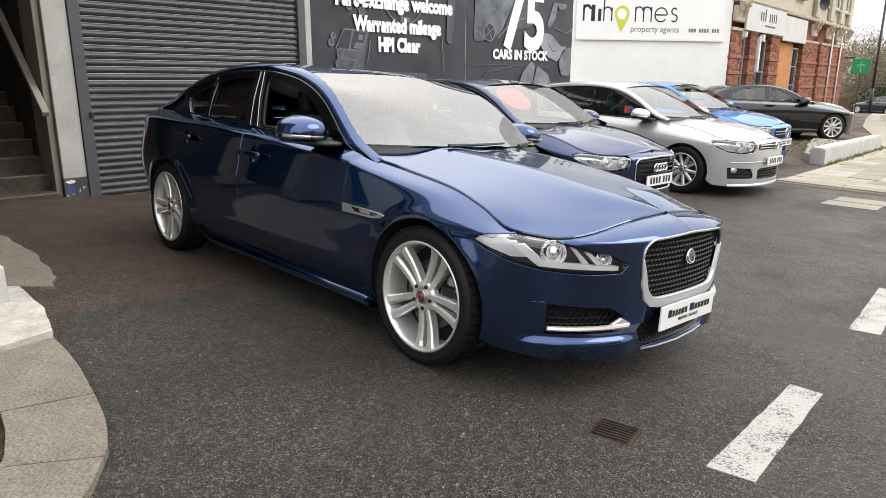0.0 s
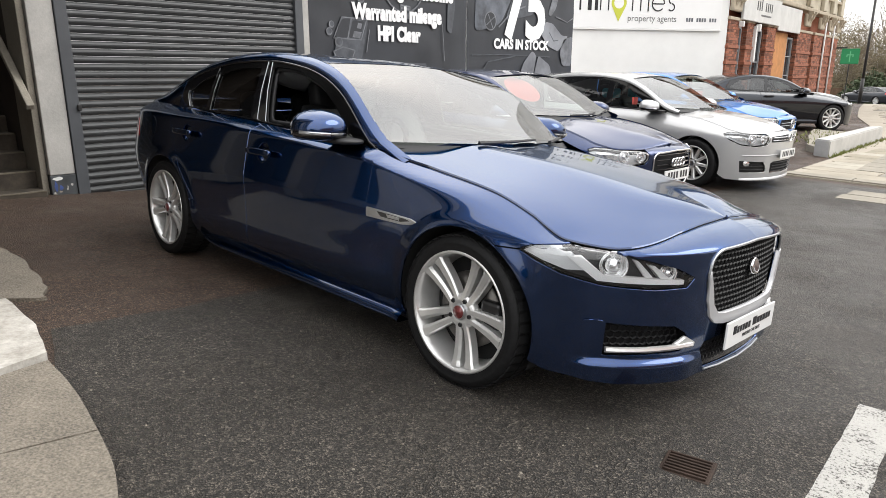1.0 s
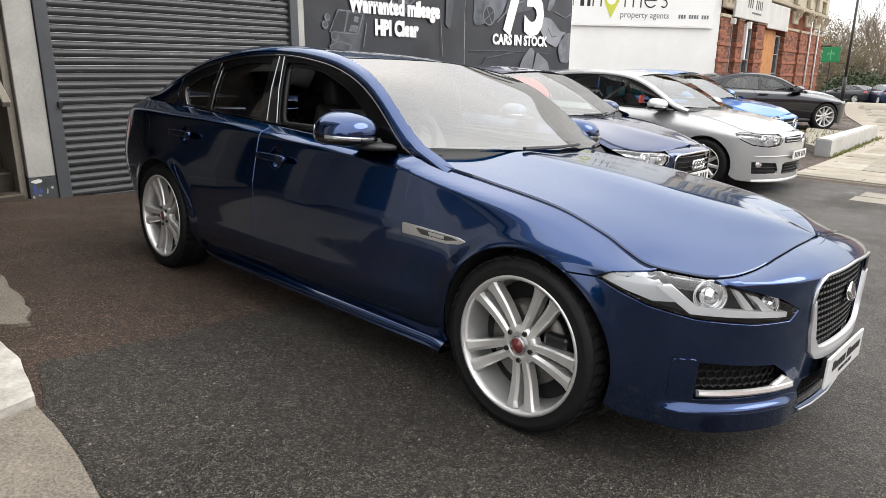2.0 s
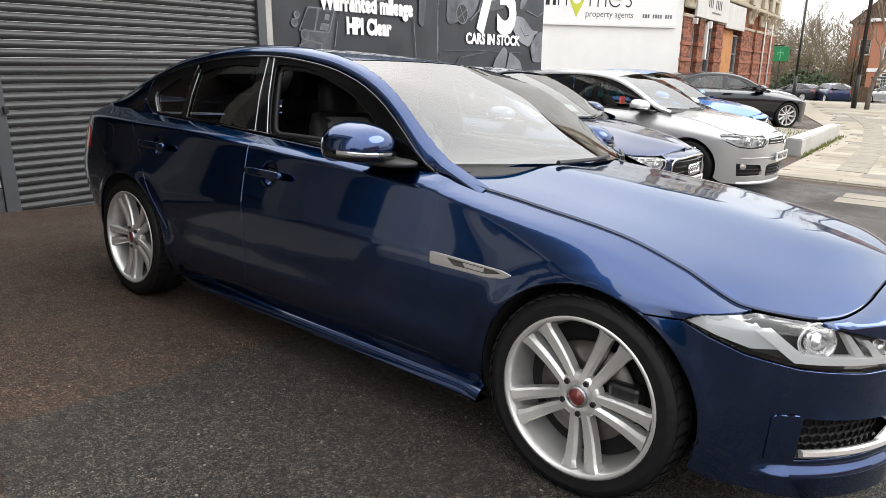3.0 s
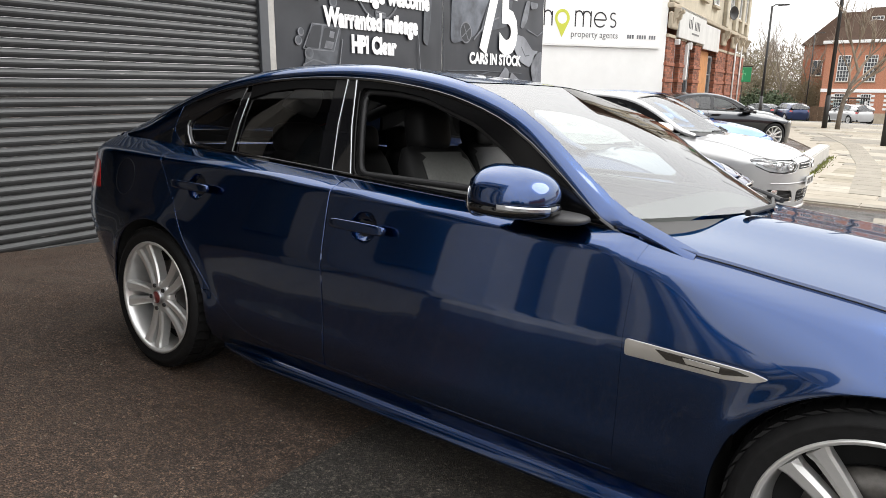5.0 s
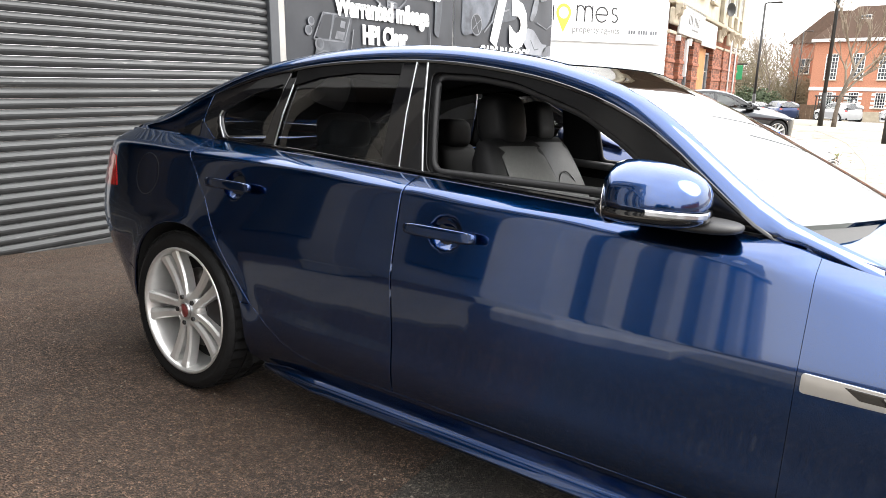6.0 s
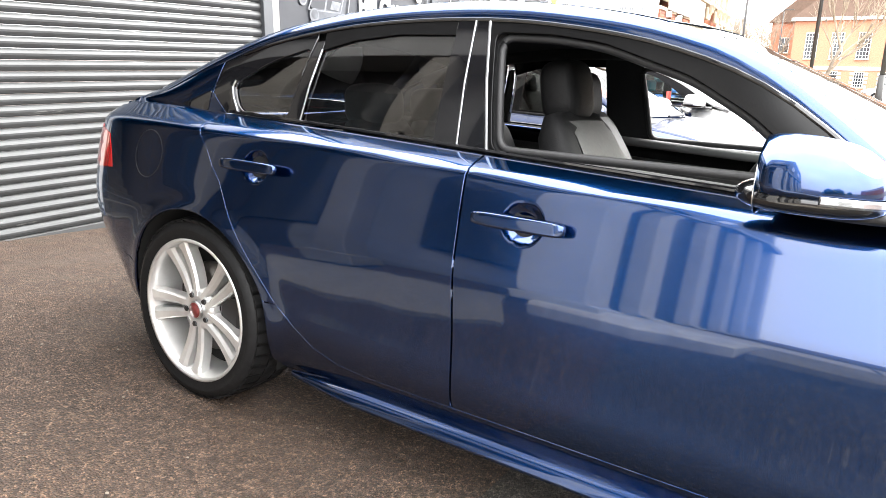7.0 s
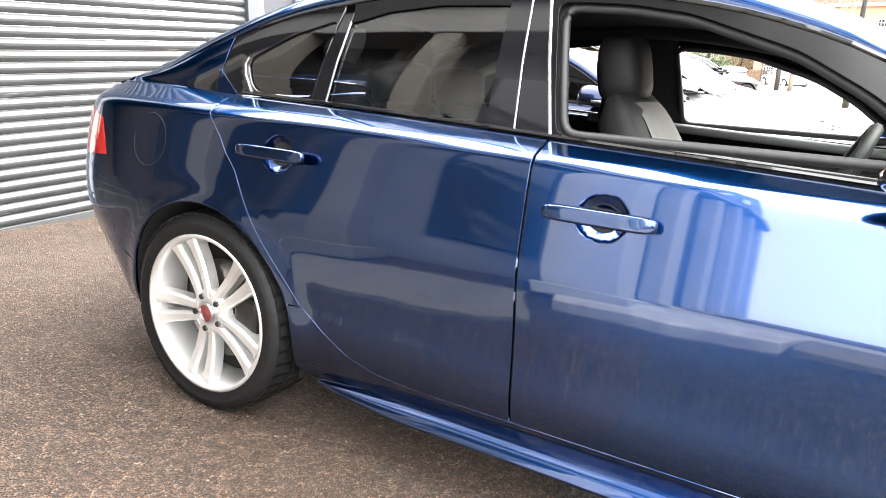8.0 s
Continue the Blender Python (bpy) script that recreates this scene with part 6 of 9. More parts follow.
def plan_patch(name, poly, mat, z0, label, category="", kind="structure", step=0.25, ragged=0.0, drop=0.05):
    """A thin flat piece in plan, following the slope, with its edge turned down."""
    pts = resample(poly, step * 0.5)
    if area2(pts) < 0:
        pts = pts[::-1]
    if ragged:
        pts = [(u + ragged * noise.noise((u * 7, v * 7, 0.3)), v + ragged * noise.noise((u * 7, v * 7, 7.1))) for u, v in pts]
    pa = np.array(pts)
    lo, hi = pa.min(0), pa.max(0)
    gx, gy = np.meshgrid(np.arange(lo[0], hi[0], step), np.arange(lo[1], hi[1], step))
    grid = np.stack([gx.ravel(), gy.ravel()], 1)
    grid = grid[inside(grid, pts)]
    allp = [Vector(p) for p in pts] + [Vector(p) for p in grid]
    n = len(pts)
    v2, _, tri, _, _, _ = delaunay_2d_cdt(allp, [(i, (i + 1) % n) for i in range(n)], [], 0, 1e-6)
    v2 = np.array([tuple(v) for v in v2])
    ok = inside(np.array([v2[list(t)].mean(0) for t in tri]), pts)
    verts = [(x, y, z) for (x, y), z in zip(v2, ground_z(v2[:, 0], v2[:, 1]) + z0)]
    faces = []
    for t, k in zip(tri, ok):
        if k:
            a, b, c = t
            ar_ = (v2[b][0] - v2[a][0]) * (v2[c][1] - v2[a][1]) - (v2[c][0] - v2[a][0]) * (v2[b][1] - v2[a][1])
            faces.append((a, b, c) if ar_ > 0 else (a, c, b))
    count = {(f[i], f[(i + 1) % 3]) for f in faces for i in range(3)}
    rim = [(a, b) for a, b in count if (b, a) not in count]
    low = {}
    for a, b in rim:
        for q in (a, b):
            if q not in low:
                low[q] = len(verts)
                verts.append((verts[q][0], verts[q][1], verts[q][2] - drop))
    faces += [(b, a, low[a], low[b]) for a, b in rim]
    ob = mesh_object(name, verts, faces, mat)
    return tagged(ob, label, category, kind=kind)


def build_forecourt():
    # newer, darker tarmac in front of the seam that crosses under the car
    plan_patch("road", [(-1.66, -2.0), (-1.63, -1.4), (-1.67, -0.8), (-1.7, 0.6), (-1.75, 2.2), (-1.6, 7.7), (12, 7.6), (12, -12), (0.7, -12), (0.5, -2.9), (-0.6, -2.25)], M["tarmac_patch"], 0.004, "dark newer tarmac with a straight seam, damp in places", "tarmac", step=0.6, ragged=0.025, drop=0.02)
    # broken white line along the road edge
    first = plan_patch("road_marking", [(1.25, 0.36), (1.39, 0.37), (1.49, -0.68), (1.33, -0.72)], M["road_white"], 0.008, "worn white painted dash on the road", "road marking", kind="", step=0.1, ragged=0.006, drop=0.006)
    first["group"] = "white dashes along the road edge"
    second = plan_patch("road_marking", [(1.05, 2.78), (1.19, 2.8), (1.33, 1.63), (1.17, 1.59)], M["road_white"], 0.008, "worn white painted dash on the road", "road marking", kind="", step=0.1, ragged=0.006, drop=0.006)
    second["group"] = "white dashes along the road edge"
    # drain cover
    d = empty("drain_cover", pose(0.98, -0.75, gz(0.98, -0.75) + 0.004, 0, 0, 12))
    tagged(d, "small rusty cast-iron drain grating set in tarmac", "drain cover")
    box_part("grating_frame", (-0.085, -0.075, -0.02), (0.085, 0.075, 0.006), M["iron"], d, 0.004)
    for i in range(7):
        box_part("grating_bar", (-0.072, -0.064 + i * 0.0195, 0.004), (0.072, -0.056 + i * 0.0195, 0.014), M["iron"], d, 0.002)
    # two concrete covers in the tarmac near the crossing
    for k, (x0, y0) in enumerate(((-0.48, 6.42), (-0.46, 6.86))):
        c = plan_patch("concrete_cover", [(x0, y0), (x0 + 0.62, y0 + 0.03), (x0 + 0.6, y0 + 0.43), (x0 - 0.01, y0 + 0.4)], M["concrete"], 0.012, "pale concrete cover slab set in the tarmac", "cover slab", kind="", step=0.2, drop=0.02)
        c["group"] = "concrete cover slabs"
    # pebbles and litter specks on the tarmac
    rng = random.Random(4)
    verts, faces = [], []
    for i in range(260):
        x, y = rng.uniform(-5, 1.4), rng.uniform(-2.1, -0.7) if rng.random() < 0.7 else rng.uniform(-1.2, 2)
        r = rng.uniform(0.003, 0.008)
        z = gz(x, y) + 0.004
        b = len(verts)
        verts += [(x - r, y, z), (x, y - r * 0.8, z), (x + r, y, z), (x, y + r * 0.8, z), (x, y, z + r * 0.7)]
        faces += [(b, b + 1, b + 4), (b + 1, b + 2, b + 4), (b + 2, b + 3, b + 4), (b + 3, b, b + 4)]
    ob = mesh_object("loose_chippings", verts, faces, M["concrete"])
    tagged(ob, "loose pale chippings scattered on the tarmac", "gravel", kind="stuff")


build_forecourt()


# ---- corner building: kerb, plinth, columns and frontage ----
def build_corner():
    outer = [(-1.2, -2.13), (-0.95, -2.13), (-0.71, -2.15), (-0.3, -2.2), (-0.03, -2.27), (0.2, -2.4), (0.38, -2.58), (0.5, -2.85), (0.56, -3.4)]
    inner = [(-1.12, -2.38), (-0.93, -2.42), (-0.73, -2.46), (-0.35, -2.5), (-0.14, -2.55), (0.0, -2.64), (0.1, -2.76), (0.18, -2.95), (0.22, -3.4)]
    kerb = empty("kerb")
    tagged(kerb, "curved kerb of worn exposed-aggregate concrete stones", "kerb", kind="structure")
    cuts = [0, 2.6, 4.3, 5.6, 6.9, 8]
    def at(line, t):
        i = min(int(t), len(line) - 2)
        f = t - i
        return tuple(np.array(line[i]) * (1 - f) + np.array(line[i + 1]) * f)
    for a, b in zip(cuts, cuts[1:]):
        ts = np.linspace(a + 0.012, b - 0.012, 8)
        poly = [at(outer, t) for t in ts] + [at(inner, t) for t in ts[::-1]]
        ob = plan_patch("kerb_stone", poly, M["kerbstone"], 0.035, "", "", kind="", step=0.08, ragged=0.004, drop=0.06)
        ob.parent = kerb
    pave = empty("pavement")
    tagged(pave, "buff paving flags behind the curved kerb", "pavement", kind="structure")
    rows = [((-1.9, -2.44), (-0.75, -2.5), (-0.75, -3.1), (-1.9, -3.1)), ((-0.735, -2.5), (-0.3, -2.55), (-0.3, -3.1), (-0.735, -3.1)), ((-0.285, -2.55), (0.0, -2.7), (0.14, -3.1), (-0.285, -3.1)),
            ((-1.9, -3.115), (-0.75, -3.115), (-0.75, -3.8), (-1.9, -3.8)), ((-0.735, -3.115), (0.17, -3.115), (0.2, -3.8), (-0.735, -3.8))]
    for r in rows:
        ob = plan_patch("paving_flag", inset(list(r), 0.006), M["paving"], 0.03, "", "", kind="", step=0.2, drop=0.05)
        ob.parent = pave
    # white painted plinth under the column
    plan_patch("plinth", [(-1.24, -2.12), (-1.62, -2.06), (-2.12, -2.06), (-2.2, -2.35), (-1.3, -2.4), (-1.13, -2.38)], M["plinth_paint"], 0.055, "white painted plinth with a grubby chipped edge", "plinth", step=0.1, ragged=0.007, drop=0.09)
    plan_patch("ramp", [(-2.14, -1.87), (-2.5, -1.79), (-3.18, -1.76), (-3.85, -1.8), (-3.9, -2.2), (-2.3, -2.2)], M["kerbstone"], 0.02, "worn concrete threshold ramp with a broken edge", "ramp", step=0.12, ragged=0.03, drop=0.05)
    fr = empty("corner_building")
    tagged(fr, "white painted corner building with square columns and dark shopfront", "building")
    for x0, cw in ((-2.22, 0.36), (-3.45, 0.2), (-4.75, 0.2)):
        # the two slim columns take the darker render in place of shade
        c = box_part("column", (x0, -2.22 - cw, gz(x0, -2.3)), (x0 + cw, -2.22, 2.75), M["white_paint" if cw > 0.3 else "column_grey"], fr, 0.012)
        box_part("column_base", (x0 - 0.05, -2.26 - cw, gz(x0, -2.3) + 0.03), (x0 + cw + 0.05, -2.17, 0.36), M["white_paint" if cw > 0.3 else "column_grey"], c, 0.012)
    box_part("wall", (-5.7, -3.0, -0.1), (-4.0, -2.7, 3.6), M["shopfront"], fr)
    box_part("wall", (-3.995, -3.0, -0.1), (-2.3, -2.7, 3.6), M["grey_render"], fr)
    # unseen wall added to stop a sky streak in the door reflections
    box_part("wall", (-10.2, -3.0, -0.2), (-5.705, -2.505, 3.5), M["shopfront"], fr)
    # unseen upper floors added to block sky from the saloon's doors
    box_part("upper_wall", (-9.5, -9.0, 3.505), (-1.85, -2.5, 9.5), M["shopfront"], fr)
    for x0 in (-3.4, -5.2):
        box_part("upper_window", (x0, -2.51, 4.6), (x0 + 0.95, -2.47, 6.2), M["window_dark"], fr)
    for y0 in (-4.6, -7.0):
        box_part("upper_window", (-1.86, y0, 4.6), (-1.82, y0 + 0.95, 6.2), M["window_dark"], fr)
    for x0 in (-3.17, -4.52, -5.62):
        box_part("window", (x0 + 0.1, -2.7, 1.0), (x0 + 0.75, -2.66, 2.3), M["window_dark"], fr)
    box_part("fascia", (-5.7, -2.66, 2.75), (-1.8, -2.2, 3.35), M["grey_render"], fr, 0.02)
    box_part("cornice", (-5.7, -2.7, 3.352), (-1.7, -2.06, 3.5), M["shopfront"], fr, 0.02)
    box_part("side_wall", (-2.3, -9.0, -0.1), (-1.95, -2.68, 3.5), M["shopfront"], fr)
    for y0 in (-3.35, -4.75, -6.15, -7.55, -8.95):
        pl = box_part("pilaster", (-1.948, y0, -0.1), (-1.82, y0 + 0.34, 3.1), M["white_paint"], fr, 0.015)
        box_part("pilaster_base", (-1.818, y0 - 0.04, -0.1), (-1.77, y0 + 0.38, 0.38), M["white_paint"], pl, 0.012)
    box_part("side_cornice", (-1.948, -9.0, 3.102), (-1.74, -2.72, 3.32), M["white_paint"], fr, 0.03)


build_corner()


# ---- garage wall with roller shutter, pillar and stairs ----
XW = -5.72


def build_garage():
    g = gz(XW, 0.8)
    box_part_w = lambda nm, lo, hi, mat, lab: tagged(box_part(nm, lo, hi, mat), lab, "wall", kind="structure")
    box_part_w("wall_west", (XW - 0.32, 2.33, g - 0.3), (XW - 0.012, 8.3, 3.75), M["white_render"], "rendered garage wall behind the banners")
    box_part_w("wall_above", (XW - 0.36, -0.62, 3.2), (XW - 0.02, 2.325, 3.75), M["white_render"], "rendered wall above the roller shutter")
    box_part_w("wall_end", (XW - 6.0, 8.05, g - 0.3), (XW - 0.325, 8.29, 3.75), M["white_render"], "rendered end wall of the garage")
    # roller shutter: separate interlocking laths between two guide rails
    sh = empty("roller_shutter", pose(XW, 0, g))
    tagged(sh, "grey steel roller shutter, fully closed, slightly scuffed", "shutter")
    y0, y1 = -0.47, 2.14
    pitch = 0.0735
    prof = [(-0.004, 0.0), (0.006, 0.008), (0.016, 0.026), (0.018, 0.04), (0.012, 0.056), (0.0, 0.068), (-0.008, 0.0715), (-0.02, 0.0715), (-0.02, 0.0)]
    verts, faces = [], []
    n = len(prof)
    for y in (y0, y1):
        verts += [(px, y, pz) for px, pz in prof]
    faces += [(i, (i + 1) % n, n + (i + 1) % n, n + i) for i in range(n)] + [tuple(range(n))[::-1], tuple(range(n, 2 * n))]
    me = bpy.data.meshes.new("lath")
    me.from_pydata(verts, [], faces)
    me.materials.append(M["shutter"])
    for k in range(43):
        ob = new("lath", me)
        ob.parent = sh
        ob.matrix_local = pose(0, 0, 0.07 + k * pitch)
    bm = bmesh.new()
    box(bm, (-0.03, y0, 0.005), (0.022, y1, 0.068), 0.004)
    part("bottom_rail", bm, M["shutter"], sh)
    for a, b in ((-0.59, -0.475), (2.145, 2.258)):
        box_part("guide_rail", (-0.06, a, -0.02), (0.05, b, 3.3), M["shutter_frame"], sh, 0.006)
    lk = box_part("lock", (0.02, -0.5, 0.93), (0.075, -0.462, 0.99), M["steel_black"], sh, 0.006)
    # white board strip between shutter and banner
    tagged(box_part("jamb", (XW - 0.05, 2.262, g - 0.1), (XW + 0.02, 2.36, 3.74), M["white_paint"], None, 0.006), "weathered white timber jamb beside the shutter", "jamb", kind="structure")
    # pillar
    p = empty("pillar", pose(XW, 0, g))
    tagged(p, "white painted pillar with a dark grey foot", "pillar", kind="structure")
    box_part("shaft", (-0.5, -0.83, 0.3), (0.03, -0.595, 3.74 - g), M["white_paint"], p, 0.008)
    box_part("foot", (-0.5, -0.835, -0.1), (0.034, -0.592, 0.297), M["grey_plinth"], p, 0.006)
    box_part("pillar_return", (-0.5, -0.9, -0.1), (-0.02, -0.84, 3.74 - g), M["concrete"], p, 0.006)
    # peeled paint, a paper scrap and a blue scrawl on the foot
    rnd = random.Random(5)
    scrawl = material("blue_scrawl", (0.05, 0.09, 0.28), 0.6, var=0.3, var_scale=20)
    def flake(name, y, z, w, h, mat, deep):
        pts = [(math.cos(a) * w * rnd.uniform(0.6, 1.1), math.sin(a) * h * rnd.uniform(0.6, 1.1)) for a in np.linspace(0, 2 * math.pi, 11)[:-1]]
        bm = bmesh.new()
        top = [bm.verts.new((0.0342 + deep, y + a, z + b)) for a, b in pts]
        low = [bm.verts.new((0.033, y + a, z + b)) for a, b in pts]
        bm.faces.new(top)
        for k in range(10):
            bm.faces.new((low[k], low[(k + 1) % 10], top[(k + 1) % 10], top[k]))
        part(name, bm, mat, p)
    flake("paper_scrap", -0.765, 0.262, 0.05, 0.022, M["plate_white"], 0.003)
    flake("blue_mark", -0.79, 0.19, 0.016, 0.06, scrawl, 0.0015)
    flake("blue_mark", -0.745, 0.17, 0.02, 0.035, scrawl, 0.0012)
    for _ in range(9):
        flake("peeled_spot", rnd.uniform(-0.81, -0.64), rnd.uniform(0.02, 0.2), rnd.uniform(0.006, 0.022), rnd.uniform(0.006, 0.02), M["white_paint" if rnd.random() < 0.6 else "concrete"], 0.001)
    # stairs in a passage whose gloom is put into wall and step colours
    st = empty("staircase", pose(XW, 0, g))
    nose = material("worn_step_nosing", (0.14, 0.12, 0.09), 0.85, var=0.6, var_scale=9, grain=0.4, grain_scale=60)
    tagged(st, "worn concrete stairs rising into a dark passage", "stairs")
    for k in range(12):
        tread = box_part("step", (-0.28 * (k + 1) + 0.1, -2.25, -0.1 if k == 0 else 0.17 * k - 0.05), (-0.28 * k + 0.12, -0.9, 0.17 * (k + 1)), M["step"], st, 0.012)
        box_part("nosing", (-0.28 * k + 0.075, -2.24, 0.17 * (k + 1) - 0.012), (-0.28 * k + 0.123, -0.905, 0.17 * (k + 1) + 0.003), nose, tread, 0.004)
    bm = bmesh.new()
    box(bm, (-0.03, -0.035, 0), (0.03, 0.035, 2.6), 0.01)
    ob = part("handrail", bm, M["concrete"], st, "pale painted sloping handrail")
    ob.matrix_local = pose(0.2, -0.955, 0.96 - g, 0, -51, 0)
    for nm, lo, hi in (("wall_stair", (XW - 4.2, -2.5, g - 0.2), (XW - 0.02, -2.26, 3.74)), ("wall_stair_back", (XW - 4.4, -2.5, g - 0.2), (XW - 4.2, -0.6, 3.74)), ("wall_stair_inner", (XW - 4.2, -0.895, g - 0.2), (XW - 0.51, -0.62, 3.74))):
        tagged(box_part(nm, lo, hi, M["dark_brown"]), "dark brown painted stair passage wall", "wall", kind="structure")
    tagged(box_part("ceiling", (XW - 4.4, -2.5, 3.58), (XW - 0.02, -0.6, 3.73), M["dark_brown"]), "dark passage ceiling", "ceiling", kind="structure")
    tagged(box_part("roof_slab", (XW - 6, -2.5, 3.752), (XW + 0.1, 8.4, 3.88), M["concrete"]), "flat garage roof edge", "roof", kind="structure")


build_garage()


def build_banners():
    def banner(name, y0, y1, z0, z1, mat, lab):
        b = empty(name, pose(XW, y0, z0))
        tagged(b, lab, "banner")
        w, h = y1 - y0, z1 - z0
        nx, ny = 40, 24
        g = [[(0.006 + 0.012 * noise.noise((i * 0.22, j * 0.3, y0)) + 0.004 * math.sin(i * 0.9), w * i / nx, h * j / ny) for j in range(ny + 1)] for i in range(nx + 1)]
        ob = sheet("banner_sheet", g, mat, b, flip=False)
        if sum(p.normal.x for p in ob.data.polygons) < 0:
            ob.data.flip_normals()
        return b
    def flat(parent, name, pts, mat, depth, label=""):
        bm = bmesh.new()
        prism(bm, pts, 0.02, 0.022 + depth, lambda u, v, d: (d, u, v))
        return part(name, bm, mat, parent, label)
    a = banner("sales_banner", 2.37, 5.32, 0.95, 3.35, M["vinyl_dark"], "charcoal vinyl banner listing part-exchange and warranted mileage")
    face = lambda y, z: pose(0.03, y, z, 90, 0, 90)
    wl = (("Part-Exchange welcome", 1.5, 1.36, 0.27, 0.88), ("Warranted mileage", 1.53, 1.04, 0.27, 0.82), ("HPI Clear", 1.52, 0.77, 0.26, 0.8))
    for text, yc, zb, sz, sq in wl:
        words("lettering", text, sz, M["letter"], face(yc, zb), a, "white bold lettering", squash=sq * 0.97, bold=0.017, depth=0.001)
    # printed picture of a car's cabin, as plain shapes
    def loop_line(parent, pts, mat, w=0.012, depth=0.001):
        pts = [Vector((u, v)) for u, v in pts]
        for p, q in zip(pts, pts[1:]):
            n = Vector((-(q - p).y, (q - p).x)).normalized() * w / 2
            flat(parent, "printed_line", [tuple(p - n), tuple(q - n), tuple(q + n), tuple(p + n)], mat, depth)
    flat(a, "printed_shape", rounded([(0.3, 0.32), (0.5, 1.04), (0.97, 1.06), (0.78, 0.3)], 0.05), M["vinyl_mid"], 0.001)
    flat(a, "printed_shape", rounded([(0.39, 0.79), (0.52, 1.02), (0.65, 1.03), (0.6, 0.78)], 0.03), M["vinyl_dark"], 0.002)
    flat(a, "printed_shape", rounded([(0.62, 0.78), (0.69, 1.01), (0.89, 1.0), (0.8, 0.77)], 0.03), M["vinyl_dark"], 0.002)
    loop_line(a, [(0.37, 0.77), (0.51, 1.04), (0.93, 1.03), (0.83, 0.76), (0.37, 0.77)], M["vinyl_pale"], 0.014, 0.0025)
    loop_line(a, [(0.6, 0.77), (0.67, 1.03)], M["vinyl_pale"], 0.02, 0.003)
    flat(a, "printed_shape", [(0.68, 0.79), (0.71, 0.87), (0.84, 0.86), (0.8, 0.78)], M["vinyl_pale"], 0.003)
    flat(a, "printed_shape", [(0.76, 0.91), (0.78, 0.98), (0.85, 0.97), (0.83, 0.9)], M["vinyl_grey"], 0.003)
    for y, z, r in ((0.34, 0.94, 0.045), (0.3, 0.85, 0.05), (0.45, 0.72, 0.065), (0.84, 1.29, 0.06), (0.62, 1.33, 0.045)):
        flat(a, "printed_dial", arc(y, z, r, 0, 345, 20), M["vinyl_pale"], 0.0015)
        flat(a, "printed_dial", arc(y + 0.005, z + 0.008, r * 0.7, 0, 345, 20), M["vinyl_mid"], 0.003)
    loop_line(a, [(0.36, 0.6), (0.52, 0.66), (0.72, 0.62), (0.66, 0.5), (0.42, 0.5), (0.36, 0.6)], M["vinyl_pale"], 0.015, 0.0015)
    loop_line(a, [(0.98, 0.9), (0.92, 0.6)], M["vinyl_pale"], 0.012)
    loop_line(a, [(2.4, 1.04), (2.45, 0.5)], M["vinyl_pale"], 0.012)
    loop_line(a, [(0.4, 1.4), (1.0, 1.38)], M["vinyl_mid"], 0.02)
    loop_line(a, [(1.62 + 0.42 * math.cos(radians(q)), 1.62 + 0.46 * math.sin(radians(q))) for q in range(-170, -5, 15)], M["vinyl_pale"], 0.022)
    flat(a, "printed_shape", rounded([(1.56, 1.08), (1.55, 1.27), (1.75, 1.25), (1.74, 1.07)], 0.02), M["vinyl_pale"], 0.001)
    for q in range(4):
        loop_line(a, [(1.57, 1.11 + q * 0.042), (1.735, 1.1 + q * 0.042)], M["vinyl_mid"], 0.012, 0.0025)
    flat(a, "printed_shape", rounded([(2.5, 0.95), (2.52, 1.5), (2.62, 1.9), (2.72, 1.9), (2.66, 1.2), (2.6, 0.9)], 0.04), M["vinyl_mid"], 0.001)
    flat(a, "printed_shape", [(1.0, 0.02), (1.25, 0.48), (2.05, 0.46), (2.3, 0.02)], M["vinyl_mid"], 0.001)
    b = banner("stock_banner", 5.34, 8.26, 0.95, 3.35, M["vinyl_dark"], "charcoal vinyl banner announcing cars in stock")
    words("lettering", "75", 1.4, M["letter"], face(1.44, 0.93), b, "large white numerals", squash=0.86, bold=0.05, depth=0.001)
    words("lettering", "CARS IN STOCK", 0.215, M["letter"], face(1.38, 0.72), b, "white bold lettering", squash=0.96, bold=0.01, depth=0.001)
    flat(b, "printed_shape", rounded([(0.15, 0.95), (0.2, 1.95), (0.95, 2.2), (1.3, 1.9), (0.8, 1.1)], 0.15), M["vinyl_haze"], 0.0005)
    flat(b, "printed_shape", rounded([(0.9, 1.15), (1.2, 1.75), (2.0, 2.1), (1.7, 1.3)], 0.12), M["vinyl_mid"], 0.0008)
    flat(b, "printed_dial", arc(0.54, 1.14, 0.15, 0, 345, 26), M["vinyl_pale"], 0.001)
    flat(b, "printed_dial", arc(0.54, 1.14, 0.13, 0, 345, 26), M["vinyl_dark"], 0.002)
    for k in range(2):
        c, s_ = math.cos(k * 1.5 + 0.6), math.sin(k * 1.5 + 0.6)
        loop_line(b, [(0.54 - 0.12 * c, 1.14 - 0.12 * s_), (0.54 + 0.12 * c, 1.14 + 0.12 * s_)], M["vinyl_pale"], 0.014, 0.003)
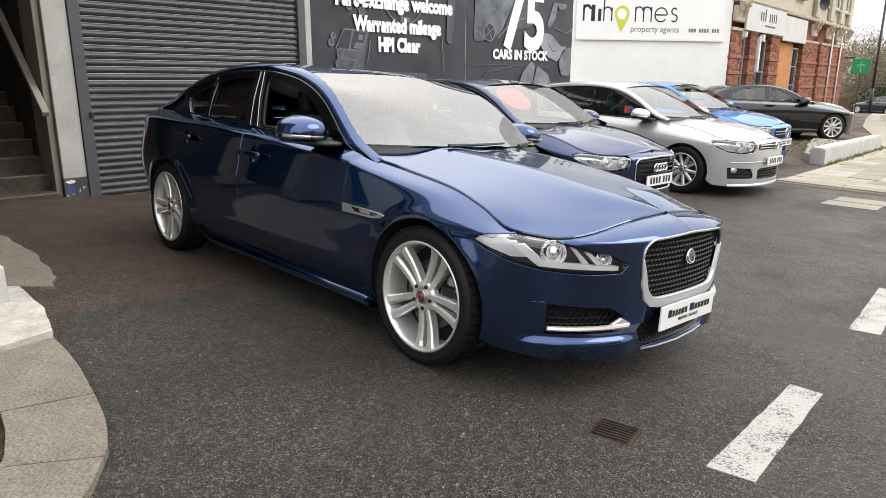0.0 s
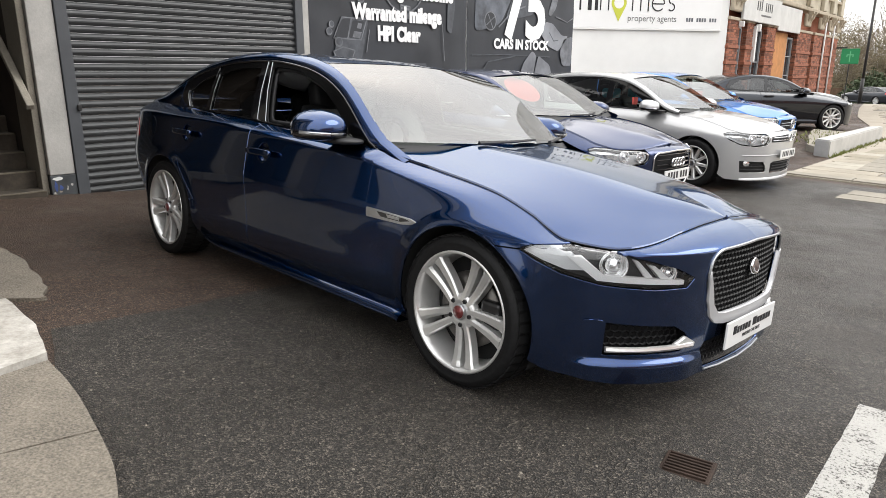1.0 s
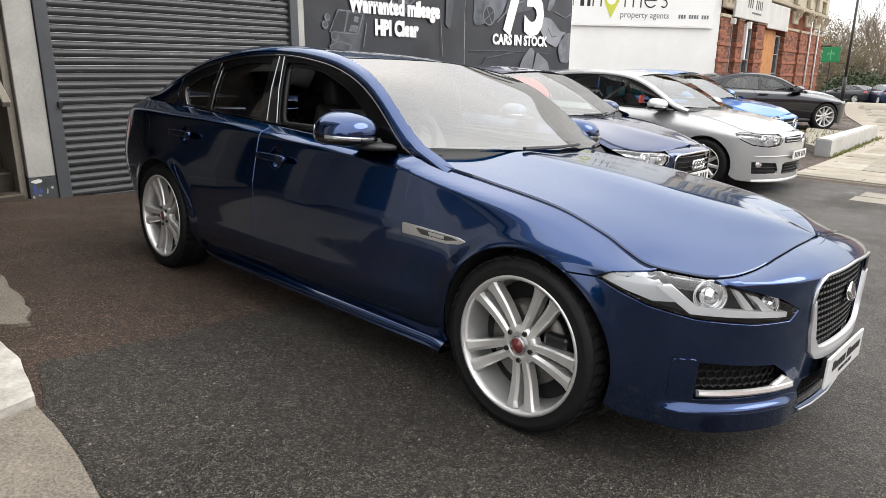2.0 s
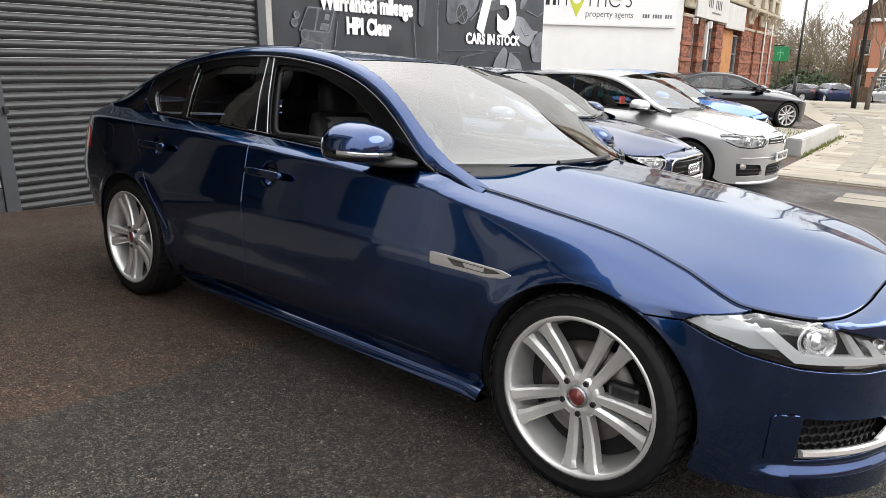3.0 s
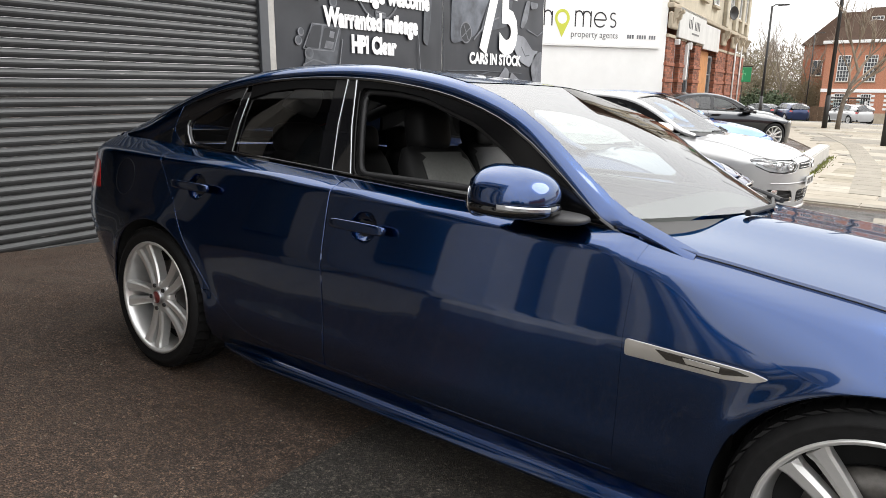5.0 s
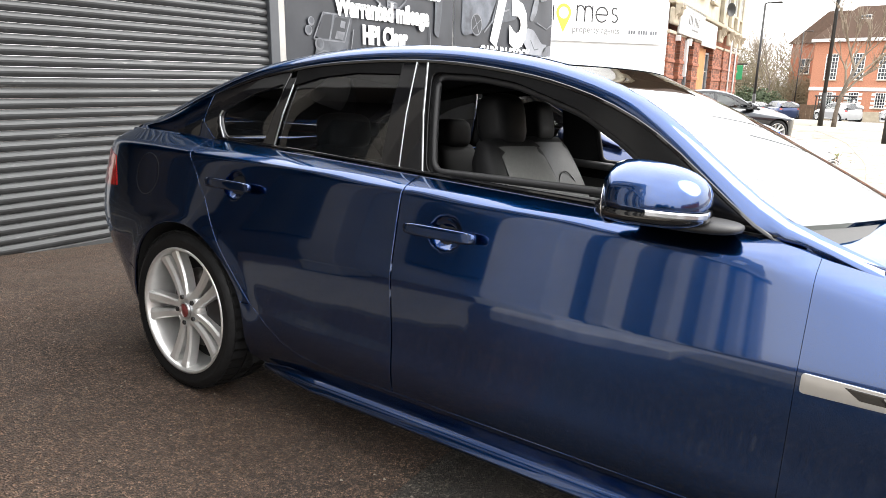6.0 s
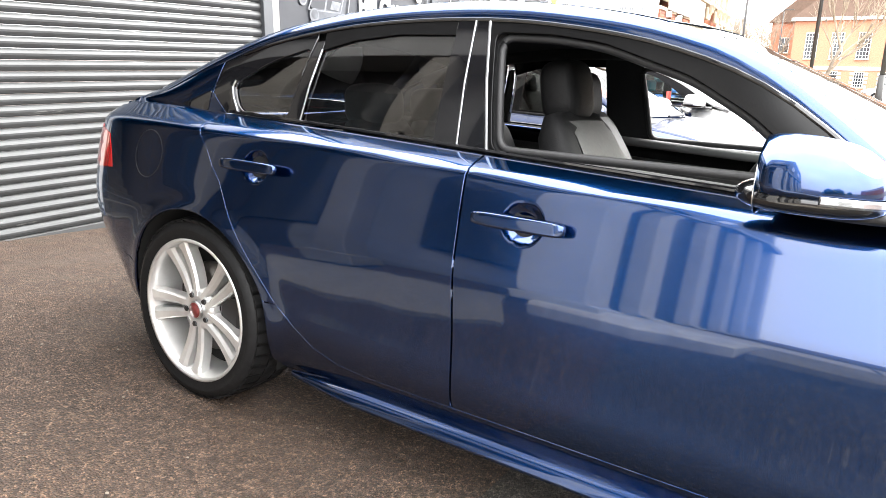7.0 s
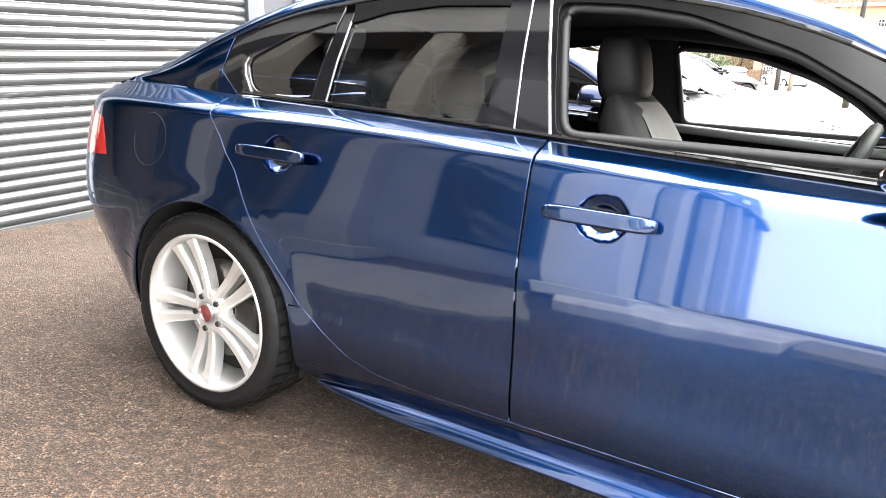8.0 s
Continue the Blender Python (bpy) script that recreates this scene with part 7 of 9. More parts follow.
    # a pale gloved grip and knuckles, as plain blocks
    for pts, mt in (([(2.02, 1.2), (2.25, 1.18), (2.55, 0.98), (2.75, 0.98), (2.45, 0.7), (2.15, 0.78), (1.92, 0.98)], "vinyl_grey"),
                    ([(2.5, 0.68), (2.62, 0.92), (2.88, 0.98), (2.88, 0.45), (2.6, 0.45)], "vinyl_pale"),
                    ([(1.25, 0.1), (1.45, 0.5), (1.68, 0.7), (1.8, 0.62), (1.72, 0.25), (1.55, 0.02), (1.25, 0.02)], "vinyl_grey"),
                    ([(1.75, 0.3), (1.86, 0.62), (2.2, 0.46), (2.36, 0.1), (2.3, 0.02), (1.75, 0.02)], "vinyl_grey"),
                    ([(2.1, 1.32), (2.2, 1.56), (2.3, 1.75), (2.42, 1.75), (2.34, 1.45), (2.2, 1.3)], "vinyl_pale"),
                    ([(2.45, 1.62), (2.4, 1.74), (2.68, 1.74), (2.66, 1.66)], "vinyl_pale")):
        flat(b, "printed_shape", rounded(pts, 0.06), M[mt], 0.0012)
    loop_line(b, [(2.16, 1.02), (2.3, 0.88), (2.44, 0.9)], M["vinyl_mid"], 0.016, 0.0025)
    loop_line(b, [(0.1, 0.6), (0.9, 0.62), (2.2, 0.6)], M["vinyl_mid"], 0.014)
    loop_line(b, [(0.1, 0.05), (0.5, 0.5), (1.2, 0.6)], M["vinyl_mid"], 0.02)
    loop_line(b, [(0.75, 1.05), (1.1, 1.32), (1.45, 1.42)], M["vinyl_pale"], 0.025)
    loop_line(b, [(2.35, 1.3), (2.7, 1.22), (2.88, 1.3)], M["vinyl_pale"], 0.018)


build_banners()


# ---- side wall of the shops, with the agents' board ----
SHOP = Matrix.Translation((-6.45, 17.0, 0))
SIDE = Matrix(((0.545, 0.838, 0, -6.45), (0.838, -0.545, 0, 17.0), (0, 0, 1, 0), (0, 0, 0, 1)))  # u along the wall, v outwards, z up


def build_board():
    g = -0.25
    w = empty("wall_shop_side", SIDE)
    tagged(w, "white painted flank wall of the shops", "wall", kind="structure")
    box_part("wall_face", (-9.0, -0.3, g), (-0.02, 0.0, 6.3), M["white_render"], w)
    b = empty("agents_board", SIDE)
    tagged(b, "white property agents board with a lime map pin", "sign board")
    box_part("board", (-4.72, 0.002, 2.43), (-0.28, 0.045, 4.2), M["vinyl_white"], b, 0.008)
    box_part("board_rail", (-4.72, 0.01, 2.39), (-0.25, 0.06, 2.425), M["frame_white"], b, 0.005)
    face = lambda u, z: Matrix(((1, 0, 0, u), (0, 0, 1, 0.047), (0, 1, 0, z), (0, 0, 0, 1)))
    words("lettering", "property agents", 0.235, M["ink_grey"], face(-2.39, 2.62), b, "grey lettering", squash=0.98, depth=0.001)
    def slab(name, lo, hi, mat):
        box_part(name, (lo[0], 0.046, lo[1]), (hi[0], 0.05, hi[1]), mat, b)
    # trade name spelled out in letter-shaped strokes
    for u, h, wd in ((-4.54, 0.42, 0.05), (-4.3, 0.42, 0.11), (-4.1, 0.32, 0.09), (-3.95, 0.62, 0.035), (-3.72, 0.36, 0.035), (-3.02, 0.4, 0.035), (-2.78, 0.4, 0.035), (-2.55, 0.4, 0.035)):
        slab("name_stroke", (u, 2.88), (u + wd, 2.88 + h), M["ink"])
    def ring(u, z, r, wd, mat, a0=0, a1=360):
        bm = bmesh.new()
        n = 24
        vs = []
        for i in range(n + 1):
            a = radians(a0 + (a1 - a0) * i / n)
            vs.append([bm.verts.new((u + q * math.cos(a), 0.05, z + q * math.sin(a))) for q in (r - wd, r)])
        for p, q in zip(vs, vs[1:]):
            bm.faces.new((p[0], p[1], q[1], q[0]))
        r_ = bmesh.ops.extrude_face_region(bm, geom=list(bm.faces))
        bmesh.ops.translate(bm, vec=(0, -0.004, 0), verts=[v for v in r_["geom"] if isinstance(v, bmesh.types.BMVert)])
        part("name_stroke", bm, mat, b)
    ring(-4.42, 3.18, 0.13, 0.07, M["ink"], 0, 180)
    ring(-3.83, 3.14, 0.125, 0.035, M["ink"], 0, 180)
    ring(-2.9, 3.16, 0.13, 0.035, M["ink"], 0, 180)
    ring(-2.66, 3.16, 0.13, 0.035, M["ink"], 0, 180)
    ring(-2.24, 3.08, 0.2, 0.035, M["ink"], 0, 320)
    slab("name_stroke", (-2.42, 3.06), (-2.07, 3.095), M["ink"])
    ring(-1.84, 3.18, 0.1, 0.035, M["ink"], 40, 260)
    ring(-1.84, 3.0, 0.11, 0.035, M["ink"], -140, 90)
    ring(-3.4, 3.08, 0.22, 0.075, M["lime"])
    bm = bmesh.new()
    prism(bm, [(-3.58, 2.95), (-3.4, 2.6), (-3.22, 2.95), (-3.4, 2.9)], 0.046, 0.051, lambda u, v, d: (u, d, v))
    part("pin_point", bm, M["lime"], b)
    u = -1.36
    for k in range(12):
        if k not in (3, 8):
            slab("number_bar", (u, 2.63), (u + 0.055, 2.73), M["vinyl_pale"])
        u += 0.08


build_board()


# ---- brick shop parade ----
PARADE = Matrix(((-0.087, 0.996, 0, -6.45), (0.996, 0.087, 0, 17.0), (0, 0, 1, 0), (0, 0, 0, 1)))  # u along the fronts, v to the street


def brick_pier(parent, u0, u1, z0, z1, v0, v1):
    """A pier: a mortar core with separate courses of brick on its face and flanks."""
    pier = empty("brick_pier")
    pier.parent = parent
    box_part("core", (u0 + 0.012, v0, z0), (u1 - 0.012, v1 - 0.012, z1), M["mortar"], pier)
    bl, bh = 0.215, 0.065
    verts, faces = [], []
    row = 0
    z = z0
    while z + bh < z1:
        u = u0 - (bl / 2 + 0.005 if row % 2 else 0)
        while u < u1:
            a, b = max(u, u0), min(u + bl, u1)
            if b - a > 0.03:
                k = len(verts)
                verts += [(x, y, q) for x in (a, b) for y in (v1 - 0.1, v1 + 0.002 * ((row * 7 + int(u * 50)) % 3)) for q in (z, z + bh)]
                faces += [tuple(k + i for i in f) for f in ((0, 1, 3, 2), (4, 6, 7, 5), (0, 4, 5, 1), (2, 3, 7, 6), (1, 5, 7, 3), (0, 2, 6, 4))]
            u += bl + 0.01
        for side in (u0, u1):
            v = v0
            while v < v1 - 0.1:
                k = len(verts)
                e = min(v + 0.1, v1 - 0.1)
                verts += [(x, y, q) for x in (side - 0.004, side + 0.004) for y in (v, e) for q in (z, z + bh)]
                faces += [tuple(k + i for i in f) for f in ((0, 1, 3, 2), (4, 6, 7, 5), (0, 4, 5, 1), (2, 3, 7, 6), (1, 5, 7, 3), (0, 2, 6, 4))]
                v += 0.11
        z += bh + 0.01
        row += 1
    ob = mesh_object("brickwork", verts, faces, M["brick"], pier)
    tagged(ob, kind="stuff")
    for zz in (z0 + 0.45, z0 + 0.9, z0 + 1.35, z0 + 1.8, z0 + 2.25, z1 - 0.06):
        box_part("stone_band", (u0 - 0.03, v0, zz), (u1 + 0.03, v1 + 0.03, zz + 0.09), M["stone"] if zz > z1 - 0.2 else M["brick"], pier, 0.01)
    return pier


def sash(parent, u0, u1, z0, z1, v, bars=1, cross=2, frame="frame_white"):
    """A window: dark pane, outer frame, bars and a sill."""
    w = empty("window")
    w.parent = parent
    box_part("pane", (u0, v - 0.03, z0), (u1, v - 0.015, z1), M["window_dark"], w)
    for a, b, c, d in ((u0, u0 + 0.06, z0, z1), (u1 - 0.06, u1, z0, z1), (u0, u1, z0, z0 + 0.06), (u0, u1, z1 - 0.06, z1)):
        box_part("frame", (a, v - 0.014, c), (b, v + 0.04, d), M[frame], w, 0.006)
    for k in range(bars):
        u = u0 + (u1 - u0) * (k + 1) / (bars + 1)
        box_part("bar", (u - 0.016, v - 0.013, z0 + 0.06), (u + 0.016, v + 0.025, z1 - 0.06), M[frame], w)
    for k in range(cross):
        z = z0 + (z1 - z0) * (k + 1) / (cross + 1)
        box_part("bar", (u0 + 0.06, v - 0.012, z - 0.016), (u1 - 0.06, v + 0.022, z + 0.016), M[frame], w)
    box_part("sill", (u0 - 0.06, v - 0.02, z0 - 0.09), (u1 + 0.06, v + 0.1, z0 - 0.002), M["stone"], w, 0.01)
    return w


def build_parade():
    g = -0.3
    p = empty("shop_parade", PARADE)
    tagged(p, "red brick shop parade with white fascias and stone upper floor", "building")
    box_part("wall", (0.0, -6.0, g), (15.25, -0.35, 6.28), M["brick"], p)
    for a, b in ((0.0, 0.95), (1.7, 2.35), (3.85, 4.9), (7.9, 10.1), (10.6, 12.1), (12.6, 13.8), (14.2, 15.25)):
        brick_pier(p, a, b, g, 2.78, -0.3, 0.03)
    sash(p, 1.0, 1.66, 0.5, 2.6, -0.15, 0, 2, "frame_grey")
    sash(p, 2.4, 3.8, 0.6, 2.6, -0.15, 1, 1, "frame_grey")
    box_part("shopfront_post", (2.36, -0.16, 1.6), (2.5, 0.12, 2.65), M["frame_white"], p, 0.01)
    sash(p, 7.06, 7.85, 0.5, 2.5, -0.15, 0, 2, "frame_grey")
    box_part("orange_hoarding", (4.93, -0.2, g), (7.02, -0.1, 2.62), M["wood_orange"], p, 0.01, "orange timber hoarding")
    for u0, u1 in ((10.13, 10.57), (12.13, 12.57), (13.83, 14.17)):
        sash(p, u0, u1, 0.4, 2.6, -0.15, 0, 2, "frame_grey")
    for u in (12.3, 14.0):
        part("drainpipe", tube(bmesh.new(), [(u, 0.07, g), (u, 0.07, 3.48)], 0.032, sides=8), M["frame_white"], p, "white painted drainpipe", smooth=True)
    f = box_part("fascia_board", (0.86, 0.06, 2.76), (4.85, 0.14, 3.62), M["fascia_grey"], p, 0.02, "white shop fascia with a trade name")
    for u, h in ((2.1, 0.26), (2.32, 0.26), (2.54, 0.36), (3.0, 0.26), (3.22, 0.26), (3.44, 0.26), (3.66, 0.26)):
        box_part("name_bar", (u, 0.141, 3.1), (u + 0.09, 0.145, 3.1 + h), M["ink"], f)
    box_part("small_bar", (2.6, 0.141, 2.95), (3.7, 0.145, 3.0), M["ink_grey"], f)
    box_part("fascia_board", (4.9, 0.05, 2.64), (7.9, 0.1, 3.46), M["fascia_grey"], p, 0.02, "blank white shop fascia")
    box_part("upper_wall", (0.0, -0.34, 3.64), (15.25, 0.0, 6.3), M["cream"], p)
    box_part("ledge", (-0.05, -0.34, 3.5), (15.3, 0.14, 3.635), M["stone"], p, 0.03)
    for u in (0.35, 9.0, 11.4, 13.2, 14.8):
        c = box_part("stone_capital", (u - 0.4, 0.005, 2.95), (u + 0.4, 0.13, 3.4), M["stone"], p, 0.05)
        box_part("stone_shaft", (u - 0.3, 0.005, 3.645), (u + 0.3, 0.15, 6.28), M["cream"], p, 0.03)
        for du in (-0.22, 0.22):
            bm = bmesh.new()
            prism(bm, [(0.0, 3.48), (0.17, 3.48), (0.18, 3.4), (0.12, 3.36), (0.1, 3.24), (0.05, 3.2), (0.0, 3.08)], u + du - 0.07, u + du + 0.07, lambda a_, b_, d_: (d_, a_ + 0.132, b_))
            part("scroll_bracket", bm, M["stone"], c, "weathered scroll bracket")
    for u in (2.2, 4.6, 6.8, 10.2, 12.3, 14.0):
        sash(p, u - 0.45, u + 0.45, 4.2, 6.0, 0.04, 1, 1)
    box_part("eaves", (-0.1, -0.5, 6.3), (15.7, 0.75, 6.45), M["roof_tile"], p, 0.03)
    # lamp, alarm boxes and dish on the fronts
    for u, z, s in ((0.75, 2.55, 0.1), (2.45, 2.5, 0.13)):
        box_part("wall_box", (u, 0.05, z), (u + s, 0.2, z + s * 1.6), M["frame_white"], p, 0.02)
    ob = lathe("satellite_dish", [(0.0, 0.0), (0.12, 0.02), (0.24, 0.09), (0.25, 0.09), (0.12, 0.0), (0, -0.015)], M["steel_black"], p, 20, "dark satellite dish")
    ob.matrix_local = pose(8.5, 0.35, 4.1, 0, 0, 30)
    box_part("hanging_bracket", (15.0, 0.06, 2.3), (15.06, 0.5, 2.36), M["steel_black"], p, 0.01)
    # hipped roof behind the eaves
    bm = bmesh.new()
    prism(bm, [(-0.2, 6.45), (15.4, 6.45), (14.0, 7.0), (1.5, 7.0)], -6.0, 0.6, lambda u, v, d: (u, d, v))
    part("roof", bm, M["roof_tile"], p)


build_parade()


def build_projecting_sign():
    s = empty("projecting_sign", pose(-11.2, 48.0, 1.72, 0, 0, 8))
    tagged(s, "green projecting pharmacy-style sign with a pale emblem", "sign")
    box_part("panel", (-0.52, -0.05, 0.06), (0.52, 0.05, 1.02), M["sign_green"], s, 0.02)
    for a, b, c, d in ((-0.03, 0.03, 0.2, 0.85), (-0.16, 0.16, 0.6, 0.66), (-0.2, -0.14, 0.5, 0.66), (0.14, 0.2, 0.5, 0.66)):
        box_part("emblem_bar", (a, -0.056, c), (b, -0.051, d), M["emblem"], s)
    tube_bm = tube(bmesh.new(), [(-0.3, 0.06, 0.5), (0.3, 0.06, 0.5)], 0.02)
    part("bracket", tube_bm, M["steel_black"], s)
    part("bracket_post", tube(bmesh.new(), [(0, 0.08, -3.0), (0, 0.08, 0.9)], 0.03), M["steel_black"], s)


build_projecting_sign()


# ---- low wall, gravel bed and paved footway ----
def build_footway():
    w = empty("low_wall", pose(0, 0, 0))
    tagged(w, "low white painted garden wall with a grubby foot", "wall")
    g = gz(-1.85, 12)
    bm = bmesh.new()
    prism(bm, [(-1.76, 10.75), (-1.9, 15.2), (-2.14, 15.2), (-2.06, 10.9)], g - 0.1, g + 0.31, lambda u, v, d: (u, v, d))
    bmesh.ops.bevel(bm, geom=list(bm.edges), offset=0.02, segments=2, affect="EDGES")
    part("wall_body", bm, M["white_paint"], w)
    plan_patch("gravel_bed", [(-2.06, 11.1), (-2.4, 11.6), (-3.4, 15.3), (-2.14, 15.15)], M["concrete"], 0.13, "grey gravel bed behind the low wall", "gravel", step=0.4, ragged=0.05, drop=0.3)
    rng = random.Random(9)
    verts, faces = [], []
    for i in range(420):
        t = rng.random()
        if i < 300:
            x, y, z = -1.75 - 0.2 * t + rng.gauss(0, 0.05) + 0.24, 10.7 + 4.6 * t, g
            x = -1.74 - 0.14 * t + abs(rng.gauss(0, 0.06))
            h = rng.uniform(0.03, 0.09)
        else:
            x, y, z, h = rng.uniform(-3.2, -2.2), rng.uniform(11.5, 15), g + 0.13, rng.uniform(0.04, 0.1)
        dx, dy = rng.uniform(-0.06, 0.06), rng.uniform(-0.06, 0.06)
        b = len(verts)
        verts += [(x - 0.012, y, z), (x + 0.012, y, z), (x + dx, y + dy, z + h)]
        faces.append((b, b + 1, b + 2))
    tagged(mesh_object("weeds", verts, faces, M["grass"]), "tufts of grass and weeds along the low wall", "grass", kind="stuff")
    foot = empty("footway")
    tagged(foot, "buff and grey paved footway laid in uneven rows", "pavement", kind="structure")
    base = plan_patch("bedding", [(-1.6, 7.95), (8, 7.85), (9, 36), (-6.6, 33.5), (-5.6, 28.5), (-4.3, 23), (-3.0, 19), (-1.86, 15.3), (-1.65, 10.6)], M["paving"], 0.02, "", "", kind="", step=1.2, drop=0.08)
    base.parent = foot
    tones = [material("flag_tone", c, 0.85, var=0.2, var_scale=2, bump=0.2, bump_scale=80) for c in ((0.32, 0.285, 0.225), (0.235, 0.215, 0.18), (0.36, 0.33, 0.27), (0.27, 0.24, 0.18))]
    rng = random.Random(2)
    y = 8.3
    count = 0
    while y < 32 and count < 290:
        depth = 0.45 if y < 16 else 1.0
        x = -1.45 - max(0, y - 15) * 0.26 + rng.uniform(-0.2, 0.0)
        while x < 3.4:
            ln = rng.uniform(0.7, 2.4)
            ob = plan_patch("paving_flag", [(x + 0.01, y + 0.008), (x + ln - 0.01, y + 0.008), (x + ln - 0.01, y + depth - 0.008), (x + 0.01, y + depth - 0.008)], tones[rng.randrange(4)], 0.03, "", "", kind="", step=2.0, drop=0.02)
            ob.parent = foot
            x += ln
            count += 1
        y += depth
    # far tarmac laid paler than the rest, imitating haze
    plan_patch("far_road", [(-40, 37), (40, 39), (40, 70), (-40, 66)], M["tarmac_road"], 0.01, "pale worn road across the junction", "road", step=4.0, drop=0.05)
    edge = empty("kerb")
    tagged(edge, "pale flush kerb along the footway edge", "kerb", kind="structure")
    for k in range(8):
        x = -1.6 + k * 0.92
        ob = plan_patch("kerb_stone", [(x, 7.98 - 0.012 * k), (x + 0.905, 7.97 - 0.012 * k), (x + 0.905, 8.24 - 0.012 * k), (x, 8.25 - 0.012 * k)], M["concrete"], 0.04, "", "", kind="", step=0.5, drop=0.06)
        ob.parent = edge
    # pale curved band of setts
    band = empty("curved_band")
    tagged(band, "pale curved band set into the footway", "paving band", kind="structure")
    cl = Smooth([(9.0, -0.72), (11.0, -0.84), (13.5, -1.0), (15.8, -1.3), (19, -1.75), (22, -2.45), (25, -3.3)])
    ys = np.linspace(9.2, 24.5, 27)
    for a, b in zip(ys, ys[1:]):
        xa, xb = float(cl(a)[0, 0]), float(cl(b)[0, 0])
        ob = plan_patch("band_stone", [(xa - 0.2, a + 0.01), (xa + 0.22, a + 0.01), (xb + 0.22, b - 0.01), (xb - 0.2, b - 0.01)], M["concrete"], 0.037, "", "", kind="", step=1.0, drop=0.02)
        ob.parent = band


build_footway()


# ---- posts, trees and the far side of the junction ----
def lamp_post(name, x, y, h, lab, arm=True, r=0.07, lean=0.0):
    p = empty(name, pose(x, y, gz(x, y)))
    tagged(p, lab, "lamp post")
    part("post", tube(bmesh.new(), [(0, 0, 0), (0, 0, h)], r, r * 0.75, 12), M["steel_black"], p, smooth=True)
    part("base", tube(bmesh.new(), [(0, 0, 0), (0, 0, 1.3)], r * 1.3, r * 1.2, 12), M["steel_black"], p, smooth=True)
    if arm:
        a = part("arm", tube(bmesh.new(), [(0, 0, h - 0.05), (0.15, -0.05, h + 0.04), (0.35, -0.1, h + 0.03)], 0.035, 0.03), M["steel_black"], p, smooth=True)
        box_part("lamp_head", (0.3, -0.2, h - 0.03), (0.85, 0.02, h + 0.05), M["steel_black"], p, 0.03)
    return p


lamp_post("street_lamp", -8.0, 38.5, 6.0, "tall dark steel street lamp column with a short arm", True, 0.075)
lamp_post("street_lamp", -10.6, 73.0, 8.3, "slim dark street lamp with a short arm", True, 0.06)
lamp_post("street_lamp", -3.55, 28.0, 8.5, "thick black street column with a pedestrian signal box", False, 0.075)
lamp_post("street_lamp", -1.1, 20.0, 6.5, "tall black steel lamp column on the footway", False, 0.07)


def bare_tree(x, y, h, seed, name="street_tree", lab="bare winter street tree with upright limbs", spread=0.32, levels=4, thick=0.022):
    rng = random.Random(seed)
    t = empty(name, pose(x, y, gz(x, y)))
    tagged(t, lab, "tree")
    trunk, crown = bmesh.new(), bmesh.new()
    def limb(p, d, ln, r, lv):
        pts = [p]
        for k in range(4):
            d = (d + Vector((rng.gauss(0, 0.1), rng.gauss(0, 0.1), rng.gauss(0.05, 0.05)))).normalized()
            pts.append(pts[-1] + d * ln / 4)
        tube(trunk if lv < 1 else crown, pts, r, r * 0.6, 7 if lv < 2 else 4)
        if lv < levels:
            for k in range(rng.randint(3, 4) if lv else 5):
                i = rng.randint(2, 4)
                a = rng.uniform(0, 6.28)
                nd = (d + Vector((math.cos(a) * spread * 1.7, math.sin(a) * spread * 1.7, rng.uniform(0.0, 0.35)))).normalized()
                limb(pts[i], nd, ln * rng.uniform(0.55, 0.8), max(r * 0.55, 0.006), lv + 1)
    limb(Vector((0, 0, 0)), Vector((0, 0, 1)), h * 0.36, h * thick, 0)
    part("trunk", trunk, M["bark"], t, smooth=True)
    part("crown", crown, M["twig"], t)
    return t


bare_tree(-3.05, 27.6, 6.2, 3, thick=0.015)
for k, (x, y, h) in enumerate(((-13.6, 76, 11.0), (-11.6, 78, 9.5), (-16.0, 80, 11), (-20, 80, 9), (-9.5, 84, 10), (-18, 77, 8.5), (3.5, 33, 7))):
    bare_tree(x, y, h, 20 + k, "far_tree", "tall bare winter tree behind the fence", 0.34, 4, 0.013)


def bush(name, x, y, rx, ry, rz, mat, lab, seed, n=2600, size=0.16, slim=0.16):
    """A shrub: many small leaves scattered through an uneven shell."""
    rng = random.Random(seed)
    verts, faces = [], []
    z0 = gz(x, y)
    for i in range(n):
        a, b = rng.uniform(0, 6.283), math.asin(rng.uniform(-0.2, 1))
        k = (0.72 + 0.38 * rng.random()) * (1 + 0.28 * noise.noise((math.cos(a) * 2 + seed, math.sin(a) * 2, b * 2)))
        c = Vector((x + rx * k * math.cos(a) * math.cos(b), y + ry * k * math.sin(a) * math.cos(b), max(z0, z0 + rz * k * math.sin(b))))
        u = Vector((rng.gauss(0, 1), rng.gauss(0, 1), rng.gauss(0, 1))).normalized()
        v = u.orthogonal().normalized()
        s = size * rng.uniform(0.5, 1.3)
        q = len(verts)
        verts += [c - u * s, c + v * s * slim, c + u * s, c - v * s * slim]
        faces.append((q, q + 1, q + 2, q + 3))
    ob = mesh_object(name, verts, faces, mat)
    return tagged(ob, lab, "shrubs", kind="stuff")


